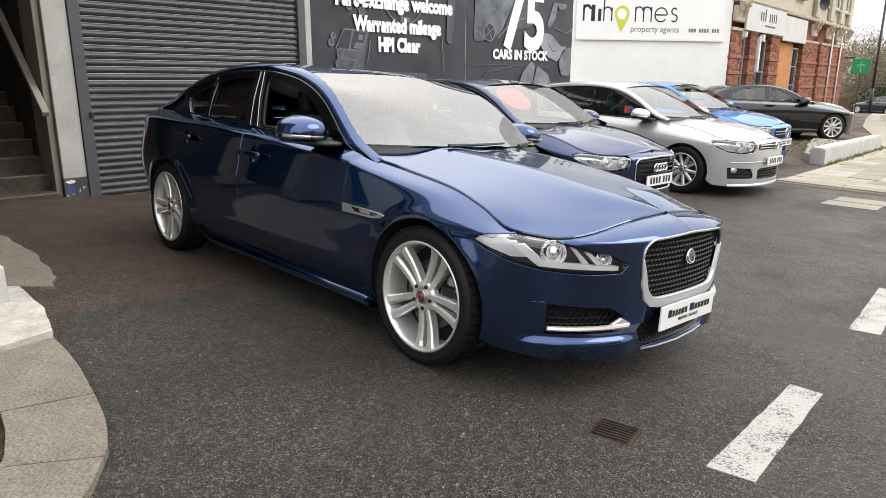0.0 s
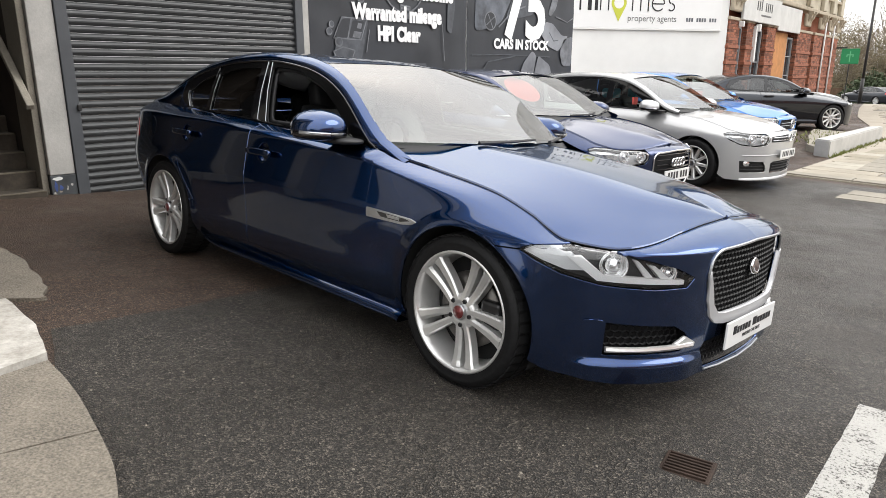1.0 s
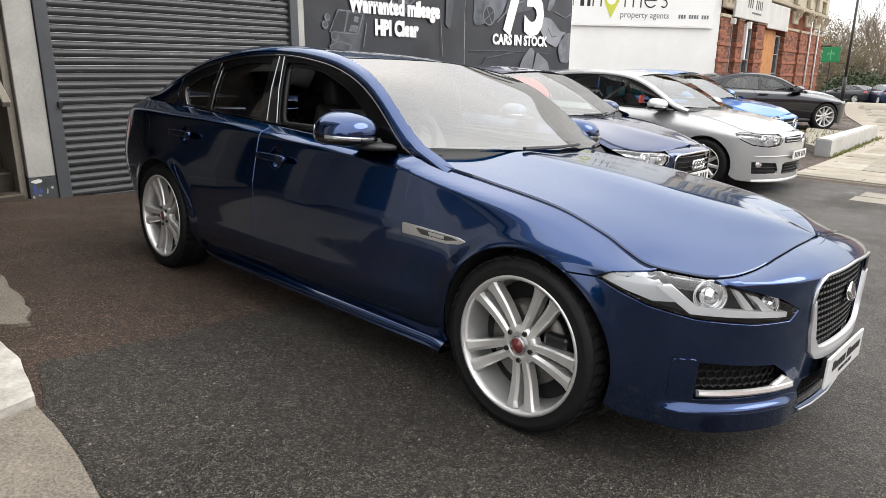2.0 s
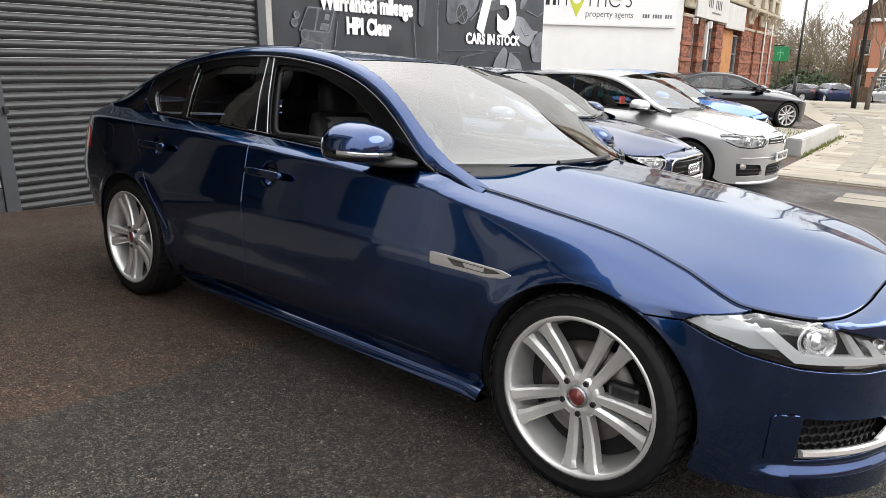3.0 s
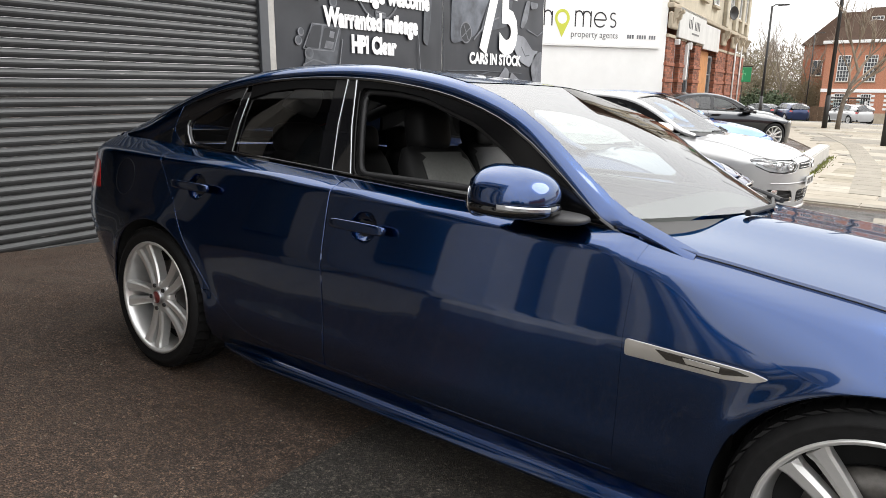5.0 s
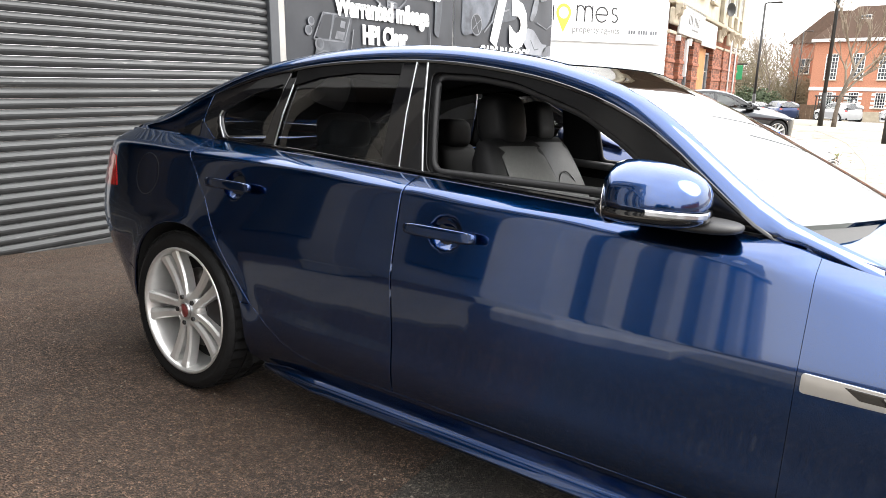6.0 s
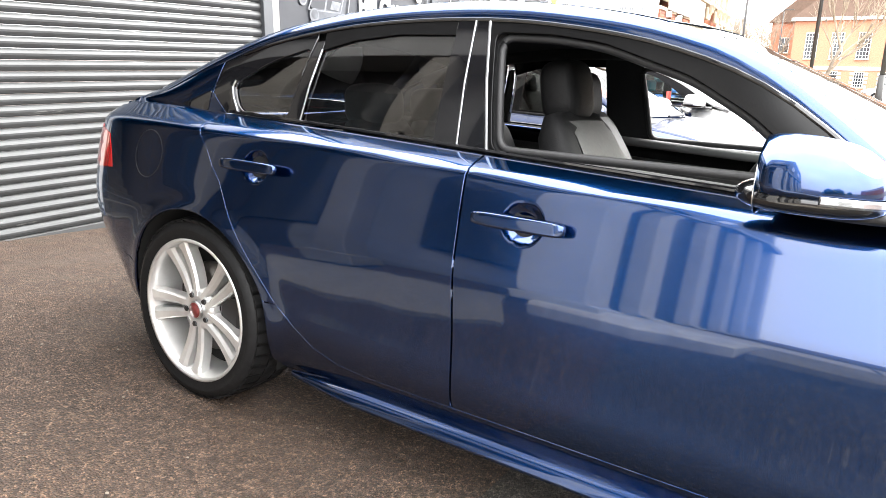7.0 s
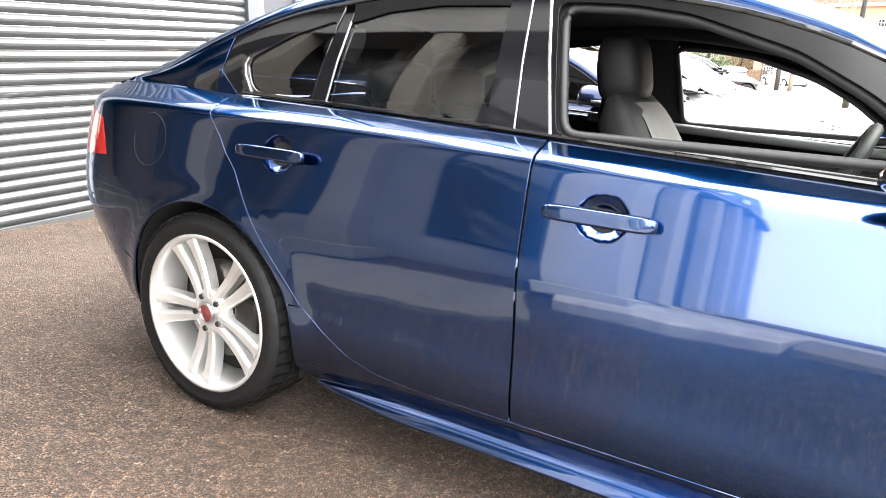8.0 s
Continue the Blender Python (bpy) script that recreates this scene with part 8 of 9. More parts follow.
bush("winter_scrub", -22, 80, 8.0, 4.0, 7.8, M["scrub"], "brown leafless winter scrub on a bank", 1, 34000, 0.2, 0.09)
bush("winter_scrub", -15.5, 79, 6.5, 3.5, 5.6, M["scrub"], "brown leafless winter scrub on a bank", 2, 30000, 0.2, 0.09)
bush("winter_scrub", -10.5, 82, 4.5, 3.5, 4.0, M["scrub"], "brown leafless winter scrub on a bank", 3, 20000, 0.2, 0.09)
bush("evergreen_shrub", -14.0, 71, 3.2, 2.0, 2.5, M["leaf"], "dark green evergreen shrub by the fence", 4, 7000, 0.17, 0.45)
bush("far_woodland", -30, 125, 32, 9, 9.5, M["scrub"], "far brown winter woodland on a rise", 5, 16000, 0.5)


def build_fence():
    f = empty("timber_fence", pose(-12.5, 73.2, gz(-7, 73), 0, 0, 2))
    tagged(f, "brown close-boarded timber fence behind the road", "fence")
    for k in range(34):
        box_part("board", (-9 + k * 0.4, -0.02, 0.02), (-9 + k * 0.4 + 0.39, 0.02, 1.4 + 0.03 * (k % 3)), M["timber"], f)


build_fence()


def build_hall():
    """Red brick public building across the junction."""
    h = empty("brick_hall", pose(-9.7, 75.0, -1.35, 0, 0, -6))
    tagged(h, "large red brick hall with white sash windows and brown roof", "building")
    box_part("wall", (0, 0, -1.0), (40, 9, 7.0), M["brick_pale"], h)
    box_part("plinth", (-0.05, -0.06, -1.0), (40.05, 0.0, 0.5), M["stone"], h)
    box_part("string_course", (-0.04, -0.09, 2.42), (40.04, 0.0, 2.75), M["white_render"], h, 0.02)
    box_part("cornice", (-0.3, -0.4, 7.0), (40.3, 9.4, 7.3), M["frame_white"], h, 0.04)
    bm = bmesh.new()
    prism(bm, [(-0.3, 7.3), (40.3, 7.3), (38.5, 10.2), (3.2, 10.2)], -0.38, 9.3, lambda u, v, d: (u, d + (v - 7.3) * (0.25 if d < 0 else -0.25), v))
    part("roof", bm, M["roof_tile"], h)
    for k in range(16):
        u = 1.15 + k * 2.25
        w = sash(h, u, u + 1.08, 3.45, 5.9, 0.0, 3, 6)
        w.matrix_local = Matrix(((1, 0, 0, 0), (0, -1, 0, -0.02), (0, 0, 1, 0), (0, 0, 0, 1)))
        w = sash(h, u + 0.1, u + 0.98, 0.85, 2.3, 0.0, 3, 4)
        w.matrix_local = Matrix(((1, 0, 0, 0), (0, -1, 0, -0.02), (0, 0, 1, 0), (0, 0, 0, 1)))
        for q in range(4):
            box_part("quoin", (u - 0.2, -0.05, 0.8 + q * 0.4), (u + 0.08, -0.004, 1.02 + q * 0.4), M["frame_white"], h)
            box_part("quoin", (u + 1.0, -0.05, 0.8 + q * 0.4), (u + 1.28, -0.004, 1.02 + q * 0.4), M["frame_white"], h)
        if k % 2 and k < 15:
            d = box_part("dormer", (u - 0.1, 0.1, 7.5), (u + 1.2, 2.5, 9.6), M["roof_tile"], h, 0.03)
            w = sash(h, u + 0.05, u + 1.05, 7.7, 9.4, 0.0, 2, 4)
            w.matrix_local = Matrix(((1, 0, 0, 0), (0, -1, 0, 0.07), (0, 0, 1, 0), (0, 0, 0, 1)))


build_hall()


def build_shelter():
    s = empty("bus_shelter", pose(-8.0, 67.0, gz(-3, 67), 0, 0, -6))
    tagged(s, "dark framed bus shelter with glazed sides", "bus shelter")
    box_part("roof", (-0.1, -0.7, 2.1), (3.0, 0.7, 2.22), M["steel_black"], s, 0.03)
    for u in (0, 1.4, 2.8):
        box_part("post", (u, 0.5, 0), (u + 0.08, 0.58, 2.1), M["steel_black"], s)
        box_part("post", (u, -0.58, 0), (u + 0.08, -0.5, 2.1), M["steel_black"], s)
    for u in (0.1, 1.5):
        box_part("pane", (u, 0.53, 0.3), (u + 1.28, 0.545, 2.0), M["side_glass"], s)
    box_part("poster_panel", (2.81, -0.5, 0.4), (2.87, 0.5, 1.9), M["vinyl_white"], s)
    b = empty("litter_bin", pose(-5.0, 66.0, gz(-4, 66)))
    tagged(b, "dark round litter bin beside the shelter", "litter bin")
    part("body", tube(bmesh.new(), [(0, 0, 0), (0, 0, 1.05)], 0.26, 0.28, 14), M["steel_black"], b)
    part("lid", tube(bmesh.new(), [(0, 0, 1.052), (0, 0, 1.2)], 0.29, 0.16, 14), M["steel_black"], b)


build_shelter()


def build_far_house():
    h = empty("far_house", pose(-13.6, 88.0, gz(-13, 88), 0, 0, -4))
    tagged(h, "dark brick house with a brown gabled roof behind the trees", "house")
    box_part("wall", (0, 0, -0.5), (9.0, 8.0, 8.2), M["brick"], h)
    bm = bmesh.new()
    prism(bm, [(-0.4, 8.2), (9.4, 8.2), (5.6, 11.6), (3.4, 11.6)], -0.4, 8.4, lambda u, v, d: (u, d, v))
    part("roof", bm, M["roof_tile"], h)
    for u in (1.0, 3.8, 6.6):
        for z in (1.2, 4.8):
            w = sash(h, u, u + 1.1, z, z + 1.7, 0.0, 1, 1)
            w.matrix_local = Matrix(((1, 0, 0, 0), (0, -1, 0, -0.02), (0, 0, 1, 0), (0, 0, 0, 1)))


build_far_house()


# ---- street behind the camera: shrubs hinted by reflections, terrace added unseen ----
for k, (x, y, r, h) in enumerate(((3.2, -13.5, 1.7, 3.4), (7.5, -15.0, 2.2, 4.6), (12.5, -14.0, 1.6, 3.0))):
    bush("evergreen_shrub", x, y, r, r * 0.8, h, M["leaf"], "dark evergreen shrub across the side street", 30 + k, 2600, 0.2, 0.45)


def terrace(name, x0, y0, n, yaw, lab, mat):
    t = empty(name, pose(x0, y0, 0, 0, 0, yaw))
    tagged(t, lab, "building")
    w = n * 4.2
    box_part("wall", (0, 0, -0.4), (w, 8, 6.4), M[mat], t)
    box_part("parapet", (-0.1, -0.2, 6.4), (w + 0.1, 8.1, 6.9), M["white_render"], t, 0.04)
    bm = bmesh.new()
    prism(bm, [(0.2, 6.9), (7.8, 6.9), (4, 9.4)], 0, w, lambda u, v, d: (d, u, v))
    part("roof", bm, M["roof_tile"], t)
    for k in range(n):
        u = k * 4.2
        box_part("shopfront", (u + 0.35, -0.05, 0.1), (u + 3.85, 0.0, 2.6), M["window_dark"], t)
        box_part("fascia", (u + 0.2, -0.3, 2.65), (u + 4.0, -0.002, 3.3), M["vinyl_white" if k % 2 else "shutter_frame"], t, 0.02)
        box_part("column", (u - 0.12, -0.2, -0.4), (u + 0.14, -0.003, 3.3), M["white_paint"], t, 0.02)
        for du in (0.7, 2.5):
            wd = sash(t, u + du, u + du + 1.0, 3.9, 5.6, 0.0, 1, 1)
            wd.matrix_local = Matrix(((1, 0, 0, 0), (0, -1, 0, -0.01), (0, 0, 1, 0), (0, 0, 0, 1)))


# unseen terrace, added to give the paint a horizon to reflect
terrace("brick_terrace", 42.0, -16.0, 9, 90, "red brick terrace across the main road", "brick")


# ---- the other parked cars ----
def hatch_bumper(sh, lamp_low, a_up, r=(0.322, 0.36)):
    low = [(0.37, 0.2), (0.45, 0.16), (0.75, 0.145), (1.05, 0.14), (sh.s1, 0.14)]
    return low[::-1] + arc(0, r[0], r[1], -16, a_up, 14) + lamp_low + ztop_run(sh, lamp_low[-1][0] + 0.01, sh.s1, 10)


HATCH = {
    "plan": [(-4.05, -3.37, 0.0), (-3.85, -3.362, 0.2), (-3.6, -3.32, 0.45), (-3.4, -3.23, 0.63), (-3.22, -3.1, 0.755), (-3.02, -2.94, 0.84), (-2.63, -2.63, 0.888), (-1.6, -1.6, 0.893), (-0.3, -0.3, 0.897), (0.0, 0.0, 0.896), (0.25, 0.25, 0.888),
             (0.4, 0.395, 0.86), (0.54, 0.52, 0.8), (0.68, 0.635, 0.715), (0.82, 0.725, 0.605), (0.97, 0.795, 0.468), (1.14, 0.84, 0.305), (1.3, 0.862, 0.15), (1.45, 0.87, 0.0)],
    "top": [(-4.05, 0.95, 0.06, 2.0), (-3.4, 0.96, 0.09, 2.0), (-2.6, 0.99, 0.13, 2.2), (-1.7, 0.972, 0.13, 2.2), (-1.0, 0.955, 0.13, 2.2), (-0.6, 0.945, 0.14, 2.2), (-0.3, 0.925, 0.15, 2.2), (0.0, 0.885, 0.155, 2.1), (0.25, 0.825, 0.14, 1.9),
            (0.45, 0.775, 0.11, 1.7), (0.7, 0.735, 0.09, 1.4), (0.95, 0.735, 0.09, 1.5), (1.2, 0.755, 0.1, 1.6), (1.45, 0.76, 0.1, 1.6)],
    "low": [(-4.05, 0.05, 2.0), (-2.5, 0.05, 2.0), (-1.5, 0.07, 1.8), (-0.5, 0.06, 1.8), (0.3, 0.03, 2.0), (1.45, 0.03, 2.0)],
    "swell": ((0.0, 0.01, 0.4), (-2.63, 0.01, 0.4)),
    "rail": [(-0.5, 0.95, 0.79), (-0.68, 1.01, 0.77), (-1.05, 1.225, 0.71), (-1.35, 1.35, 0.67), (-1.7, 1.405, 0.645), (-2.1, 1.412, 0.64), (-2.5, 1.39, 0.645), (-2.85, 1.33, 0.655), (-3.1, 1.2, 0.675), (-3.28, 1.03, 0.7)],
    "roofc": [(-1.25, 1.4), (-1.6, 1.445), (-2.1, 1.455), (-2.6, 1.44), (-3.05, 1.4)],
    "paint": "silver", "wheelbase": 2.63, "wheel_r": 0.322, "arch_r": 0.36, "rim_r": 0.225, "track": 0.89, "wheel_style": "ten", "step": 0.07,
    "doors": (-0.55, -1.56, -2.46),
    "rear_door_edge": [(-2.47, 0.92), (-2.45, 0.8), (-2.4, 0.68), (-2.29, 0.55), (-2.2, 0.42), (-2.1, 0.292)],
    "bumper_split": [(-3.25, 0.94), (-3.25, 0.85), (-3.2, 0.7), (-3.15, 0.56)],
    "handle": ((-1.4, 0.86), (-2.3, 0.875)),
    "lamp_tip": (0.38, 0.64), "lamp_mid": (0.9, 0.7), "seam": 55,
    "wing_tip": [(0.55, 0.752), (0.43, 0.753), (0.366, 0.736)],
    "lamp": [(0.37, 0.735), (0.43, 0.75), (0.55, 0.748), (0.7, 0.733), (0.9, 0.728), (0.985, 0.712), (0.99, 0.65), (0.95, 0.605), (0.8, 0.585), (0.6, 0.603), (0.45, 0.665)],
    "lamp_bits": [("lamp_reflector", [(0.45, 0.72), (0.6, 0.735), (0.66, 0.72), (0.66, 0.64), (0.56, 0.655)], -0.03, "reflector")],
    "lamp_bowls": ((0.735, 0.668, 0.052), (0.9, 0.66, 0.044)),
    "tail": [(-3.25, 0.93), (-3.25, 0.8), (-3.45, 0.78), (-3.5, 0.92)],
    "mirror": (-0.86, 1.01),
    "bumper_half": lambda sh: hatch_bumper(sh, [(0.3, 0.63), (0.364, 0.73), (0.444, 0.658), (0.596, 0.596), (0.8, 0.578), (0.955, 0.598), (0.995, 0.648), (0.99, 0.72)], 55),
    "centre_holes": [[(1.02, 0.63), (1.02, 0.705), (1.45, 0.72)], [(1.09, 0.235), (1.07, 0.36), (1.12, 0.385), (1.45, 0.39)]],
    "side_holes": [[(0.62, 0.25), (0.6, 0.4), (0.94, 0.385), (1.0, 0.3), (1.0, 0.25)]],
    "grilles": [([(1.02, 0.63), (1.02, 0.705), (1.45, 0.72)], 0.03, "plastic")],
    "rear_half": [(-4.05, 0.22), (-3.4, 0.22), (-3.15, 0.25)] + arc(-2.63, 0.322, 0.36, 205, 155, 8) + [(-3.15, 0.56), (-3.2, 0.7), (-3.25, 0.85), (-3.25, 0.94), (-3.5, 0.945), (-4.05, 0.945)],
    "panes": [("front_door_glass", [(-0.93, 0.985), (-1.12, 1.13), (-1.35, 1.265), (-1.54, 1.325), (-1.55, 0.995)], "side_glass"),
              ("rear_door_glass", [(-1.65, 1.0), (-1.63, 1.34), (-2.0, 1.36), (-2.3, 1.335), (-2.5, 1.1), (-2.42, 1.015)], "tint_glass")],
    "rail_run": (-0.5, -3.2), "belt_run": (-0.8, -2.5), "rail_w": 0.03, "bright_rail": True,
    "bonnet_back": -0.42, "bonnet_nose": 0.79,
    "bonnet_c": [(-0.5, 0.985), (-0.2, 0.97), (0.2, 0.93), (0.5, 0.87), (0.7, 0.81), (0.8, 0.765)], "ridge": 0.01,
    "header": -1.32, "screen_foot": -0.6, "screen_base": (-0.36, 0.985), "roofc_head": 1.4,
    "rear_header": -3.0, "rear_foot": (-3.26, -3.34, 1.0), "deck_from": -3.2, "deck_end": (-3.36, 0.96), "rear_bow": 0.1,
    "pillar": (-1.54, -1.66), "cabin_z": 0.95, "seats": (-1.15, -1.95), "tall": 1.03,
}


CAB = 0.2  # cabin set forward
HATCH["rail"] = [(x + CAB, z, y) for x, z, y in HATCH["rail"][:-2]] + HATCH["rail"][-2:]
HATCH["roofc"] = [(x + CAB, z) for x, z in HATCH["roofc"][:-1]] + HATCH["roofc"][-1:]
HATCH["panes"] = [(n, [(x + CAB, z) for x, z in q], g) for n, q, g in HATCH["panes"]]
HATCH["mirror"] = (HATCH["mirror"][0] + CAB, HATCH["mirror"][1])
HATCH["pillar"] = (HATCH["pillar"][0] + CAB, HATCH["pillar"][1] + CAB)
for key in ("header", "screen_foot", "bonnet_back"):
    HATCH[key] = HATCH[key] + CAB
HATCH["screen_base"] = (HATCH["screen_base"][0] + CAB, HATCH["screen_base"][1])
HATCH["rail_run"] = (HATCH["rail_run"][0] + CAB, HATCH["rail_run"][1])
HATCH["doors"] = (-0.45, -1.45, -2.4)
HATCH["rear_door_edge"] = [(-2.41, 0.92), (-2.4, 0.8), (-2.37, 0.68), (-2.27, 0.55), (-2.2, 0.42), (-2.1, 0.292)]


def hatch_frames(sh):
    outer = [(-0.56, sh.ztop(-0.56) + 0.006)] + rail_run(sh, -0.62, -2.45, 24, -0.03) + [(-2.5, 1.15), (-2.4, 1.01)]
    holes = [[(u, z) for u, z in p] for _, p, _ in HATCH["panes"]]
    back = [(-2.42, 1.012), (-2.52, 1.15), (-2.47, 1.34)] + rail_run(sh, -2.48, -3.22, 10, -0.03) + [(-3.22, 0.98), (-2.9, 0.99)]
    return [("window_frame", outer, holes, "glossblack"), ("rear_pillar", back, [], "paint")]


def plate(car, x, z, tilt, w=0.52):
    """A number plate whose characters are plain bars."""
    p = box_part("number_plate", (-0.006, -w / 2, -0.055), (0.006, w / 2, 0.055), M["plate_white"], car, 0.002, "white number plate")
    p.matrix_local = pose(x, 0, z, 0, tilt, 0)
    for k in range(7):
        y = -0.2 + k * 0.058 + (0.03 if k > 3 else 0)
        box_part("bar", (0.0065, y, -0.032), (0.0075, y + 0.036, 0.035), M["ink"], p)


def hatch(name, m, lab, changes):
    spec = dict(HATCH)
    spec.update(changes)
    spec["frames"] = spec["frames_of"](Shape(spec["plan"], spec["top"], spec["low"], spec["rail"], spec["roofc"])) if "frames_of" in spec else hatch_frames(Shape(spec["plan"], spec["top"], spec["low"], spec["rail"], spec["roofc"]))
    car, sh, both = build_car(name, m, spec)
    tagged(car, lab, "car", group="cars parked on the forecourt")
    return car, sh, both


def slats(car, sh, poly_z, s_from, mat, n, name="grille_slat", lift=0.0):
    z0, z1 = poly_z
    for k in range(n):
        z = z0 + (z1 - z0) * (k + 0.5) / n
        ss = np.linspace(s_from, 2 * sh.s1 - s_from, 22)
        p = sh.side(ss, np.full(22, z))
        strip(name, [(a + lift, -b, c) for a, b, c in p], 0.012, 0.006, M[mat], car, normal=(1, 0, 0.1))


def lift_to(x, y, yaw=0.0):
    sx = (gz(x - 2.6, y) - gz(x, y)) / 2.6
    sy = (gz(x - 1.3, y + 0.75) - gz(x - 1.3, y - 0.75)) / 1.5
    return Matrix.Translation((x, y, gz(x, y))) @ pose(0, 0, 0, 0, 0, yaw) @ pose(0, 0, 0, math.degrees(math.atan(sy)), math.degrees(math.atan(sx)), 0)


def backing(car, sh, poly, both, depth=0.04):
    skin("grille_backing", both(poly), sh.side, M["gap"], car, step=0.1, gap=0, flange=0, lift=-depth, side=-1)


def emblem(car, sh, z, r, n=1, pitch=0.0):
    x = sh.side(sh.s1, z)[0, 0]
    for k in range(n):
        ob = lathe("emblem_ring", [(r, 0.0), (r, 0.012), (r - 0.008, 0.016), (r - 0.016, 0.012), (r - 0.016, 0.0)], M["chrome"], car, 28, "bright ring emblem")
        ob.matrix_local = Matrix.Translation((x + 0.012, (k - (n - 1) / 2) * pitch, z)) @ Euler((0, 0, radians(-90))).to_matrix().to_4x4()


def build_others():
    # silver hatchback
    car, sh, both = hatch("silver_hatchback", lift_to(-2.05, 6.62), "silver five-door hatchback with ten-spoke wheels and tinted rear glass", {})
    backing(car, sh, HATCH["centre_holes"][1], both)
    slats(car, sh, (0.635, 0.71), 1.05, "chrome", 2)
    slats(car, sh, (0.24, 0.385), 1.11, "plastic", 4)
    for sg in (-1, 1):
        for z in (0.285, 0.33):
            strip("recess_slat", [(p[0] - 0.012, sg * p[1], p[2]) for p in (sh.side(q, z)[0] for q in np.linspace(0.63, 0.97, 8))], 0.012, 0.006, M["plastic"], car, normal=(0.7, sg * 0.7, 0))
        p = sh.side(0.7, 0.365)[0]
        ob = lathe("fog_lamp", [(0.04, -0.01), (0.042, 0.004), (0.036, 0.006), (0.0, 0.012)], M["reflector"], car, 20, "clear round fog lamp")
        ob.matrix_local = Matrix.Translation((p[0] - 0.012, sg * p[1] * 0.99, 0.365)) @ Vector((0.75, sg * 0.65, 0)).to_track_quat("Y", "Z").to_matrix().to_4x4()
    # chin lip and bumper crease
    for z, w_, lf in ((0.165, 0.03, 0.008), (0.47, 0.012, 0.003)):
        strip("bumper_crease", [(p[0] + lf, -p[1], p[2]) for p in (sh.side(q, z)[0] for q in np.linspace(0.62, 2 * sh.s1 - 0.62, 40))], w_, 0.006, M["silver"], car, normal=(1, 0, 0.3))
    for q in (0, 1):
        h = HATCH["side_holes"][0]
        skin("fog_recess", h if q == 0 else [(2 * sh.s1 - s, z) for s, z in h], sh.side, M["plastic"], car, step=0.08, gap=0, flange=0, lift=-0.03, side=-1)
    emblem(car, sh, 0.68, 0.058)
    plate(car, 0.885, 0.475, 0)
    for y, mt in ((-0.37, "turquoise"), (0.37, "turquoise")):
        bm = bmesh.new()
        box(bm, (-1.66, y - 0.15, 1.08), (-1.5, y + 0.15, 1.22), 0.03)
        part("headrest_cover", bm, M[mt], car, "turquoise headrest cover")
    box_part("window_card", (-1.02, -0.74, 1.02), (-1.0, -0.62, 1.12), M["sticker_red"], car)
    # navy hatchback with a large single-frame grille
    big = {"paint": "navy", "centre_holes": [[(1.12, 0.36), (1.05, 0.5), (1.05, 0.66), (1.1, 0.7), (1.45, 0.71)], [(1.2, 0.25), (1.19, 0.3), (1.45, 0.3)]], "grilles": [], "wheel_style": "ten",
           "side_holes": [[(0.68, 0.28), (0.68, 0.4), (0.95, 0.38), (0.9, 0.28)]]}
    car, sh, both = hatch("navy_hatchback", lift_to(-2.12, 3.62), "navy hatchback with a large framed grille and pink windscreen sticker", big)
    backing(car, sh, big["centre_holes"][0], both)
    slats(car, sh, (0.42, 0.7), 1.1, "glossblack", 6)
    dense = resample(rounded(both(big["centre_holes"][0]), 0.03, 3), 0.025)
    strip("grille_frame", [tuple(sh.side(s, z)[0] * np.array([1, -1, 1]) + np.array([0.004, 0, 0])) for s, z in dense + dense[:1]], 0.018, 0.007, M["chrome"], car, "bright grille frame", normal=(1, 0, 0.1))
    emblem(car, sh, 0.6, 0.045, 4, 0.062)
    plate(car, 0.885, 0.47, 0)
    for q in (0, 1):
        h = big["side_holes"][0]
        skin("fog_recess", h if q == 0 else [(2 * sh.s1 - s, z) for s, z in h], sh.side, M["plastic"], car, step=0.08, gap=0, flange=0, lift=-0.03, side=-1)
    bm = bmesh.new()
    prism(bm, arc(0, 0, 0.21, 0, 345, 24), 0.0, 0.003, lambda u, v, d: (d - v * 0.8, u * 1.25, v * 0.62))
    ob = part("windscreen_sticker", bm, M["sticker_red"], car, "pink-red oval price sticker")
    ob.matrix_local = pose(-0.98, -0.2, 1.24)
    # bright blue hatchback
    blue = {"paint": "azure", "centre_holes": [[(1.08, 0.52), (1.03, 0.6), (1.06, 0.69), (1.45, 0.7)], [(1.0, 0.28), (0.98, 0.36), (1.45, 0.38)]], "grilles": []}
    car, sh, both = hatch("blue_hatchback", lift_to(-3.1, 10.0), "bright blue hatchback with a round emblem on its grille bar", blue)
    backing(car, sh, blue["centre_holes"][0], both)
    backing(car, sh, blue["centre_holes"][1], both)
    slats(car, sh, (0.57, 0.66), 1.08, "satin", 2)
    emblem(car, sh, 0.61, 0.08)
    plate(car, 0.885, 0.44, 0)
    # graphite coupe
    k = 1.065
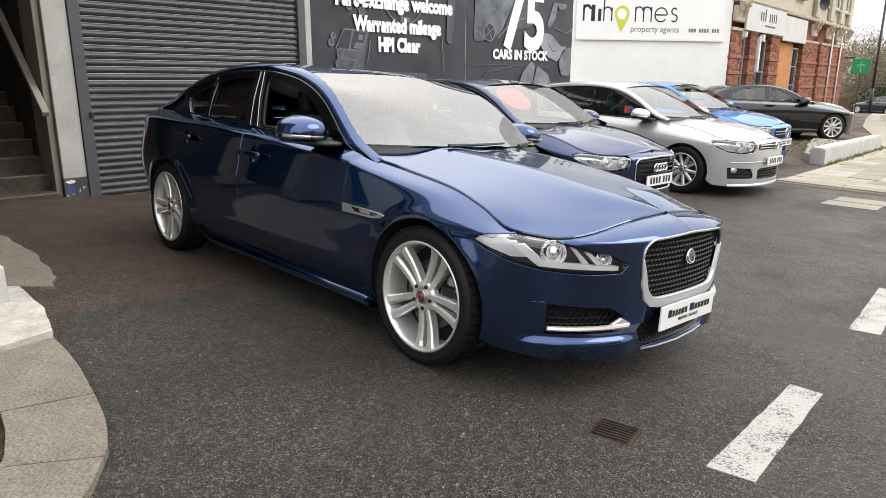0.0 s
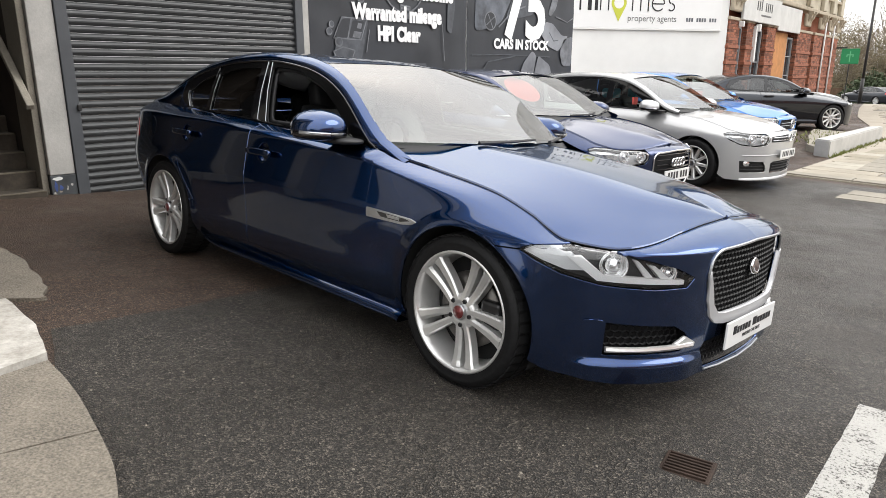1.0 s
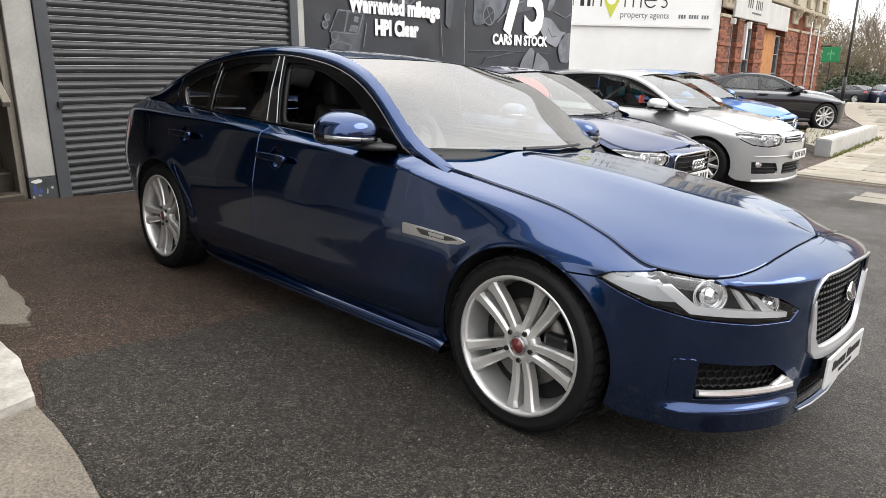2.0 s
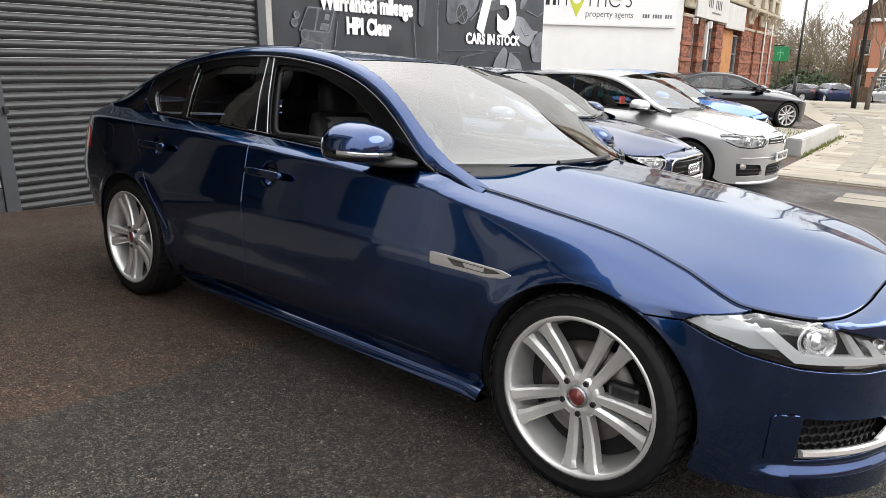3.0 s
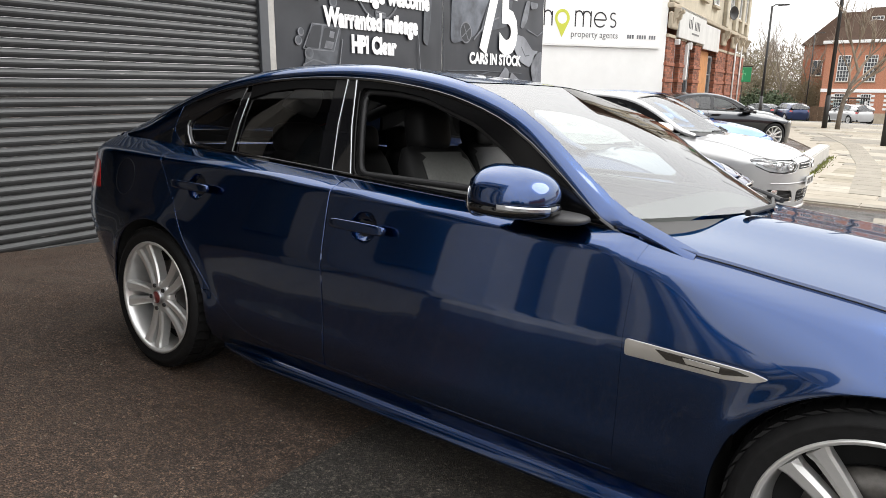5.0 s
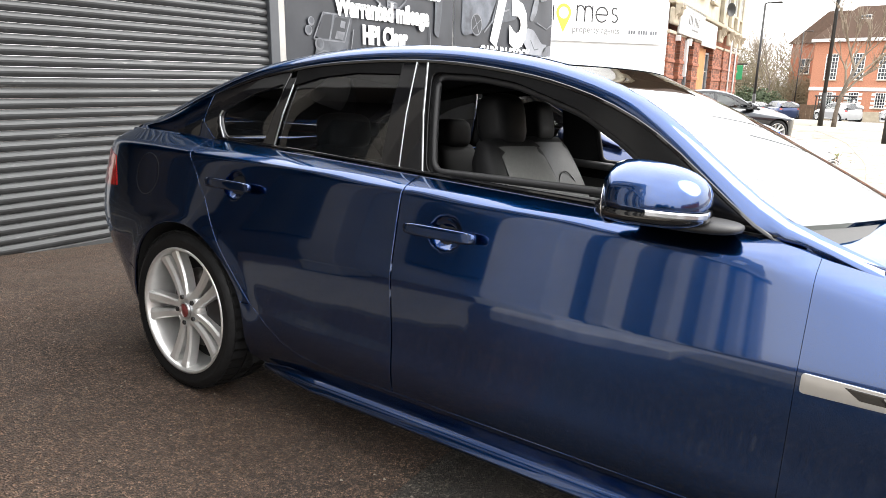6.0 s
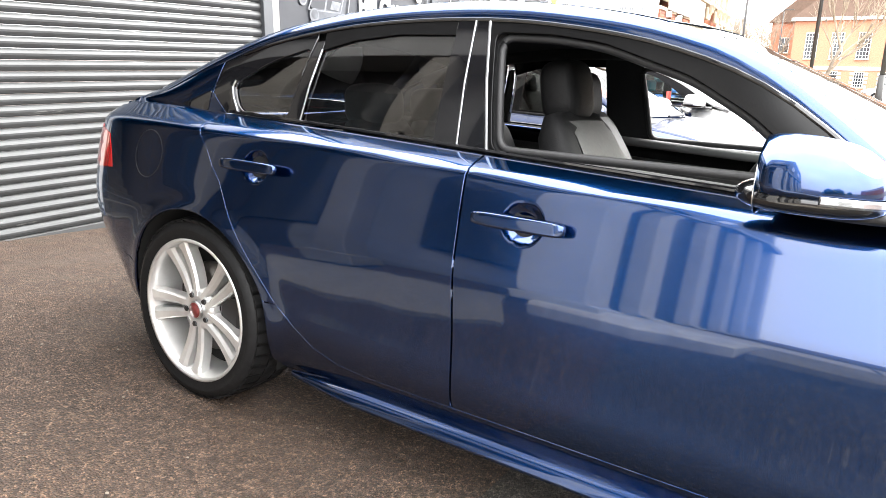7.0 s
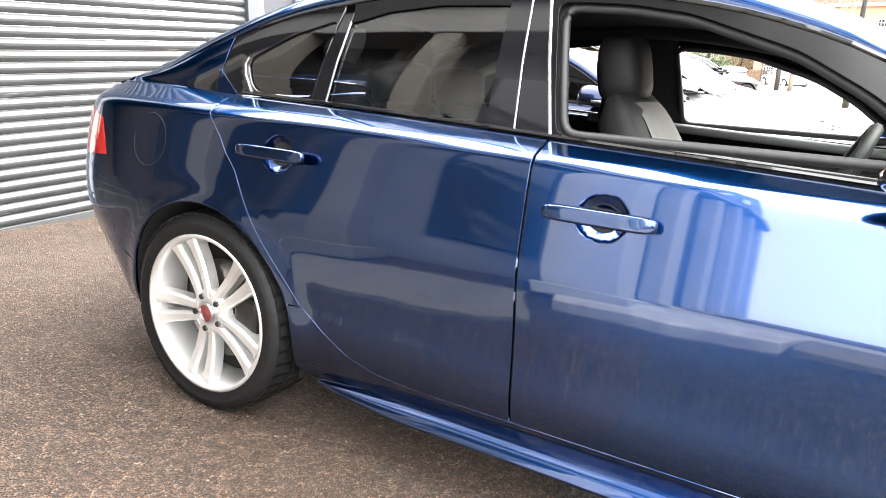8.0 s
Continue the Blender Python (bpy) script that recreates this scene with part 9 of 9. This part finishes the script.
    coupe = {
        "paint": "graphite", "plan": [(-4.6, -3.88, 0.0), (-4.3, -3.86, 0.25), (-4.0, -3.79, 0.5), (-3.8, -3.69, 0.66), (-3.6, -3.54, 0.79), (-3.35, -3.32, 0.865), (-2.81, -2.81, 0.91), (-1.6, -1.6, 0.905), (-0.3, -0.3, 0.907), (0.0, 0.0, 0.906)] + HATCH["plan"][10:],
        "top": [(-4.6, 0.99, 0.1, 2.2), (-3.4, 1.0, 0.14, 2.2), (-2.6, 0.985, 0.15, 2.2), (-1.7, 0.955, 0.13, 2.2), (-1.0, 0.935, 0.13, 2.2), (-0.6, 0.92, 0.14, 2.2), (-0.3, 0.9, 0.15, 2.2), (0.0, 0.86, 0.155, 2.1), (0.25, 0.81, 0.14, 1.9)] + [(s, z - 0.02, a, b) for s, z, a, b in HATCH["top"][9:]],
        "low": [(-4.6, 0.05, 2.0)] + HATCH["low"][1:],
        "rail": [(-0.5, 0.93, 0.79), (-0.72, 1.0, 0.77), (-1.1, 1.19, 0.71), (-1.4, 1.285, 0.67), (-1.75, 1.335, 0.645), (-2.1, 1.34, 0.64), (-2.5, 1.3, 0.645), (-2.85, 1.21, 0.66), (-3.15, 1.1, 0.68), (-3.4, 1.02, 0.7)],
        "roofc": [(-1.3, 1.335), (-1.6, 1.37), (-2.1, 1.378), (-2.6, 1.33), (-2.9, 1.26)],
        "wheelbase": 2.81, "wheel_r": 0.335, "arch_r": 0.37, "rim_r": 0.25, "alloy": "alloy", "wheel_style": "ten",
        "doors": (-0.55, -1.95, -2.42), "rear_door_edge": [(-2.42, 0.9), (-2.42, 0.7), (-2.38, 0.6), (-2.3, 0.5), (-2.25, 0.4), (-2.2, 0.292)],
        "bumper_split": [(-3.5, 0.97), (-3.5, 0.85), (-3.42, 0.7), (-3.36, 0.57)], "tail": [(-3.5, 0.95), (-3.5, 0.82), (-3.75, 0.8), (-3.8, 0.93)],
        "rear_half": [(-4.6, 0.22), (-3.8, 0.22), (-3.35, 0.25)] + arc(-2.81, 0.335, 0.37, 205, 155, 8) + [(-3.36, 0.57), (-3.42, 0.7), (-3.5, 0.85), (-3.5, 0.97), (-3.9, 0.975), (-4.6, 0.98)],
        "panes": [("side_glass", [(-0.98, 0.965), (-1.15, 1.1), (-1.4, 1.215), (-1.72, 1.275), (-1.75, 0.98)], "side_glass"), ("quarter_glass", [(-1.83, 0.985), (-1.8, 1.28), (-2.1, 1.285), (-2.5, 1.22), (-2.72, 1.06), (-2.6, 1.01)], "tint_glass")],
        "rail_run": (-0.5, -3.4), "belt_run": (-0.8, -2.6), "header": -1.38, "screen_foot": -0.6, "bonnet_back": -0.42, "screen_base": (-0.36, 0.965), "roofc_head": 1.335, "rear_header": -2.72, "rear_foot": (-3.32, -3.4, 1.04), "deck_from": -3.3, "deck_end": (-3.84, 1.02),
        "swell": ((0.0, 0.012, 0.42), (-2.81, 0.014, 0.42)), "mirror": (-0.86, 0.985), "handle": ((-1.75, 0.86), (-1.75, 0.86)), "pillar": (-1.74, -1.84), "cabin_z": 0.92, "seats": (-1.25, -2.05), "tall": 0.97,
        "bumper_half": lambda sh: hatch_bumper(sh, [(0.3, 0.62), (0.385, 0.68), (0.46, 0.66), (0.6, 0.64), (0.8, 0.63), (0.955, 0.638), (0.995, 0.665), (0.992, 0.7)], 55, (0.335, 0.37)),
        "lamp": [(0.39, 0.69), (0.45, 0.715), (0.55, 0.722), (0.7, 0.708), (0.9, 0.71), (0.985, 0.7), (0.99, 0.67), (0.95, 0.645), (0.8, 0.637), (0.6, 0.648), (0.46, 0.665)],
        "wing_tip": [(0.55, 0.72), (0.45, 0.713), (0.39, 0.69)], "centre_holes": [[(1.15, 0.56), (1.15, 0.68), (1.4, 0.69), (1.41, 0.56)][:3] + [(1.45, 0.69)]], "grilles": [], "side_holes": [],
    }
    def coupe_frames(sh):
        outer = [(-0.68, sh.ztop(-0.68) + 0.006)] + rail_run(sh, -0.75, -2.7, 24, -0.03) + [(-2.82, 1.06), (-2.65, 0.995)]
        back = [(-2.66, 0.998), (-2.83, 1.07), (-2.72, 1.2)] + rail_run(sh, -2.73, -3.35, 10, -0.03) + [(-3.35, 1.005), (-2.9, 0.998)]
        return [("window_frame", outer, [p for _, p, _ in coupe["panes"]], "glossblack"), ("rear_pillar", back, [], "paint")]
    coupe["frames_of"] = coupe_frames
    car, sh, both = hatch("graphite_coupe", lift_to(-4.0, 17.0, 50), "dark graphite coupe with bright multi-spoke wheels", coupe)
    backing(car, sh, coupe["centre_holes"][0], both)
    plate(car, 0.885, 0.45, 0)
    return {o.name: o for o in bpy.data.objects if o.name in ("silver_hatchback", "graphite_coupe", "blue_hatchback", "navy_hatchback")}


others = build_others()


def far_car(src, x, y, yaw, name, lab):
    c = copy_thing(others[src], Matrix.Translation((x, y, gz(x, y))) @ pose(0, 0, 0, 0, 0, yaw))
    c.name = name
    tagged(c, lab, "car", group="cars across the junction")


far_car("navy_hatchback", -10.2, 59.0, 120, "dark_estate_car", "dark hatchback waiting beyond the junction, seen from behind")
far_car("silver_hatchback", -6.3, 59.5, 128, "silver_far_car", "silver car parked beyond the junction")
far_car("graphite_coupe", -13.5, 60.0, 150, "grey_far_car", "dark grey car parked by the fence")
far_car("silver_hatchback", -1.6, 50.0, 185, "pale_far_car", "pale car passing the hall on the far road")
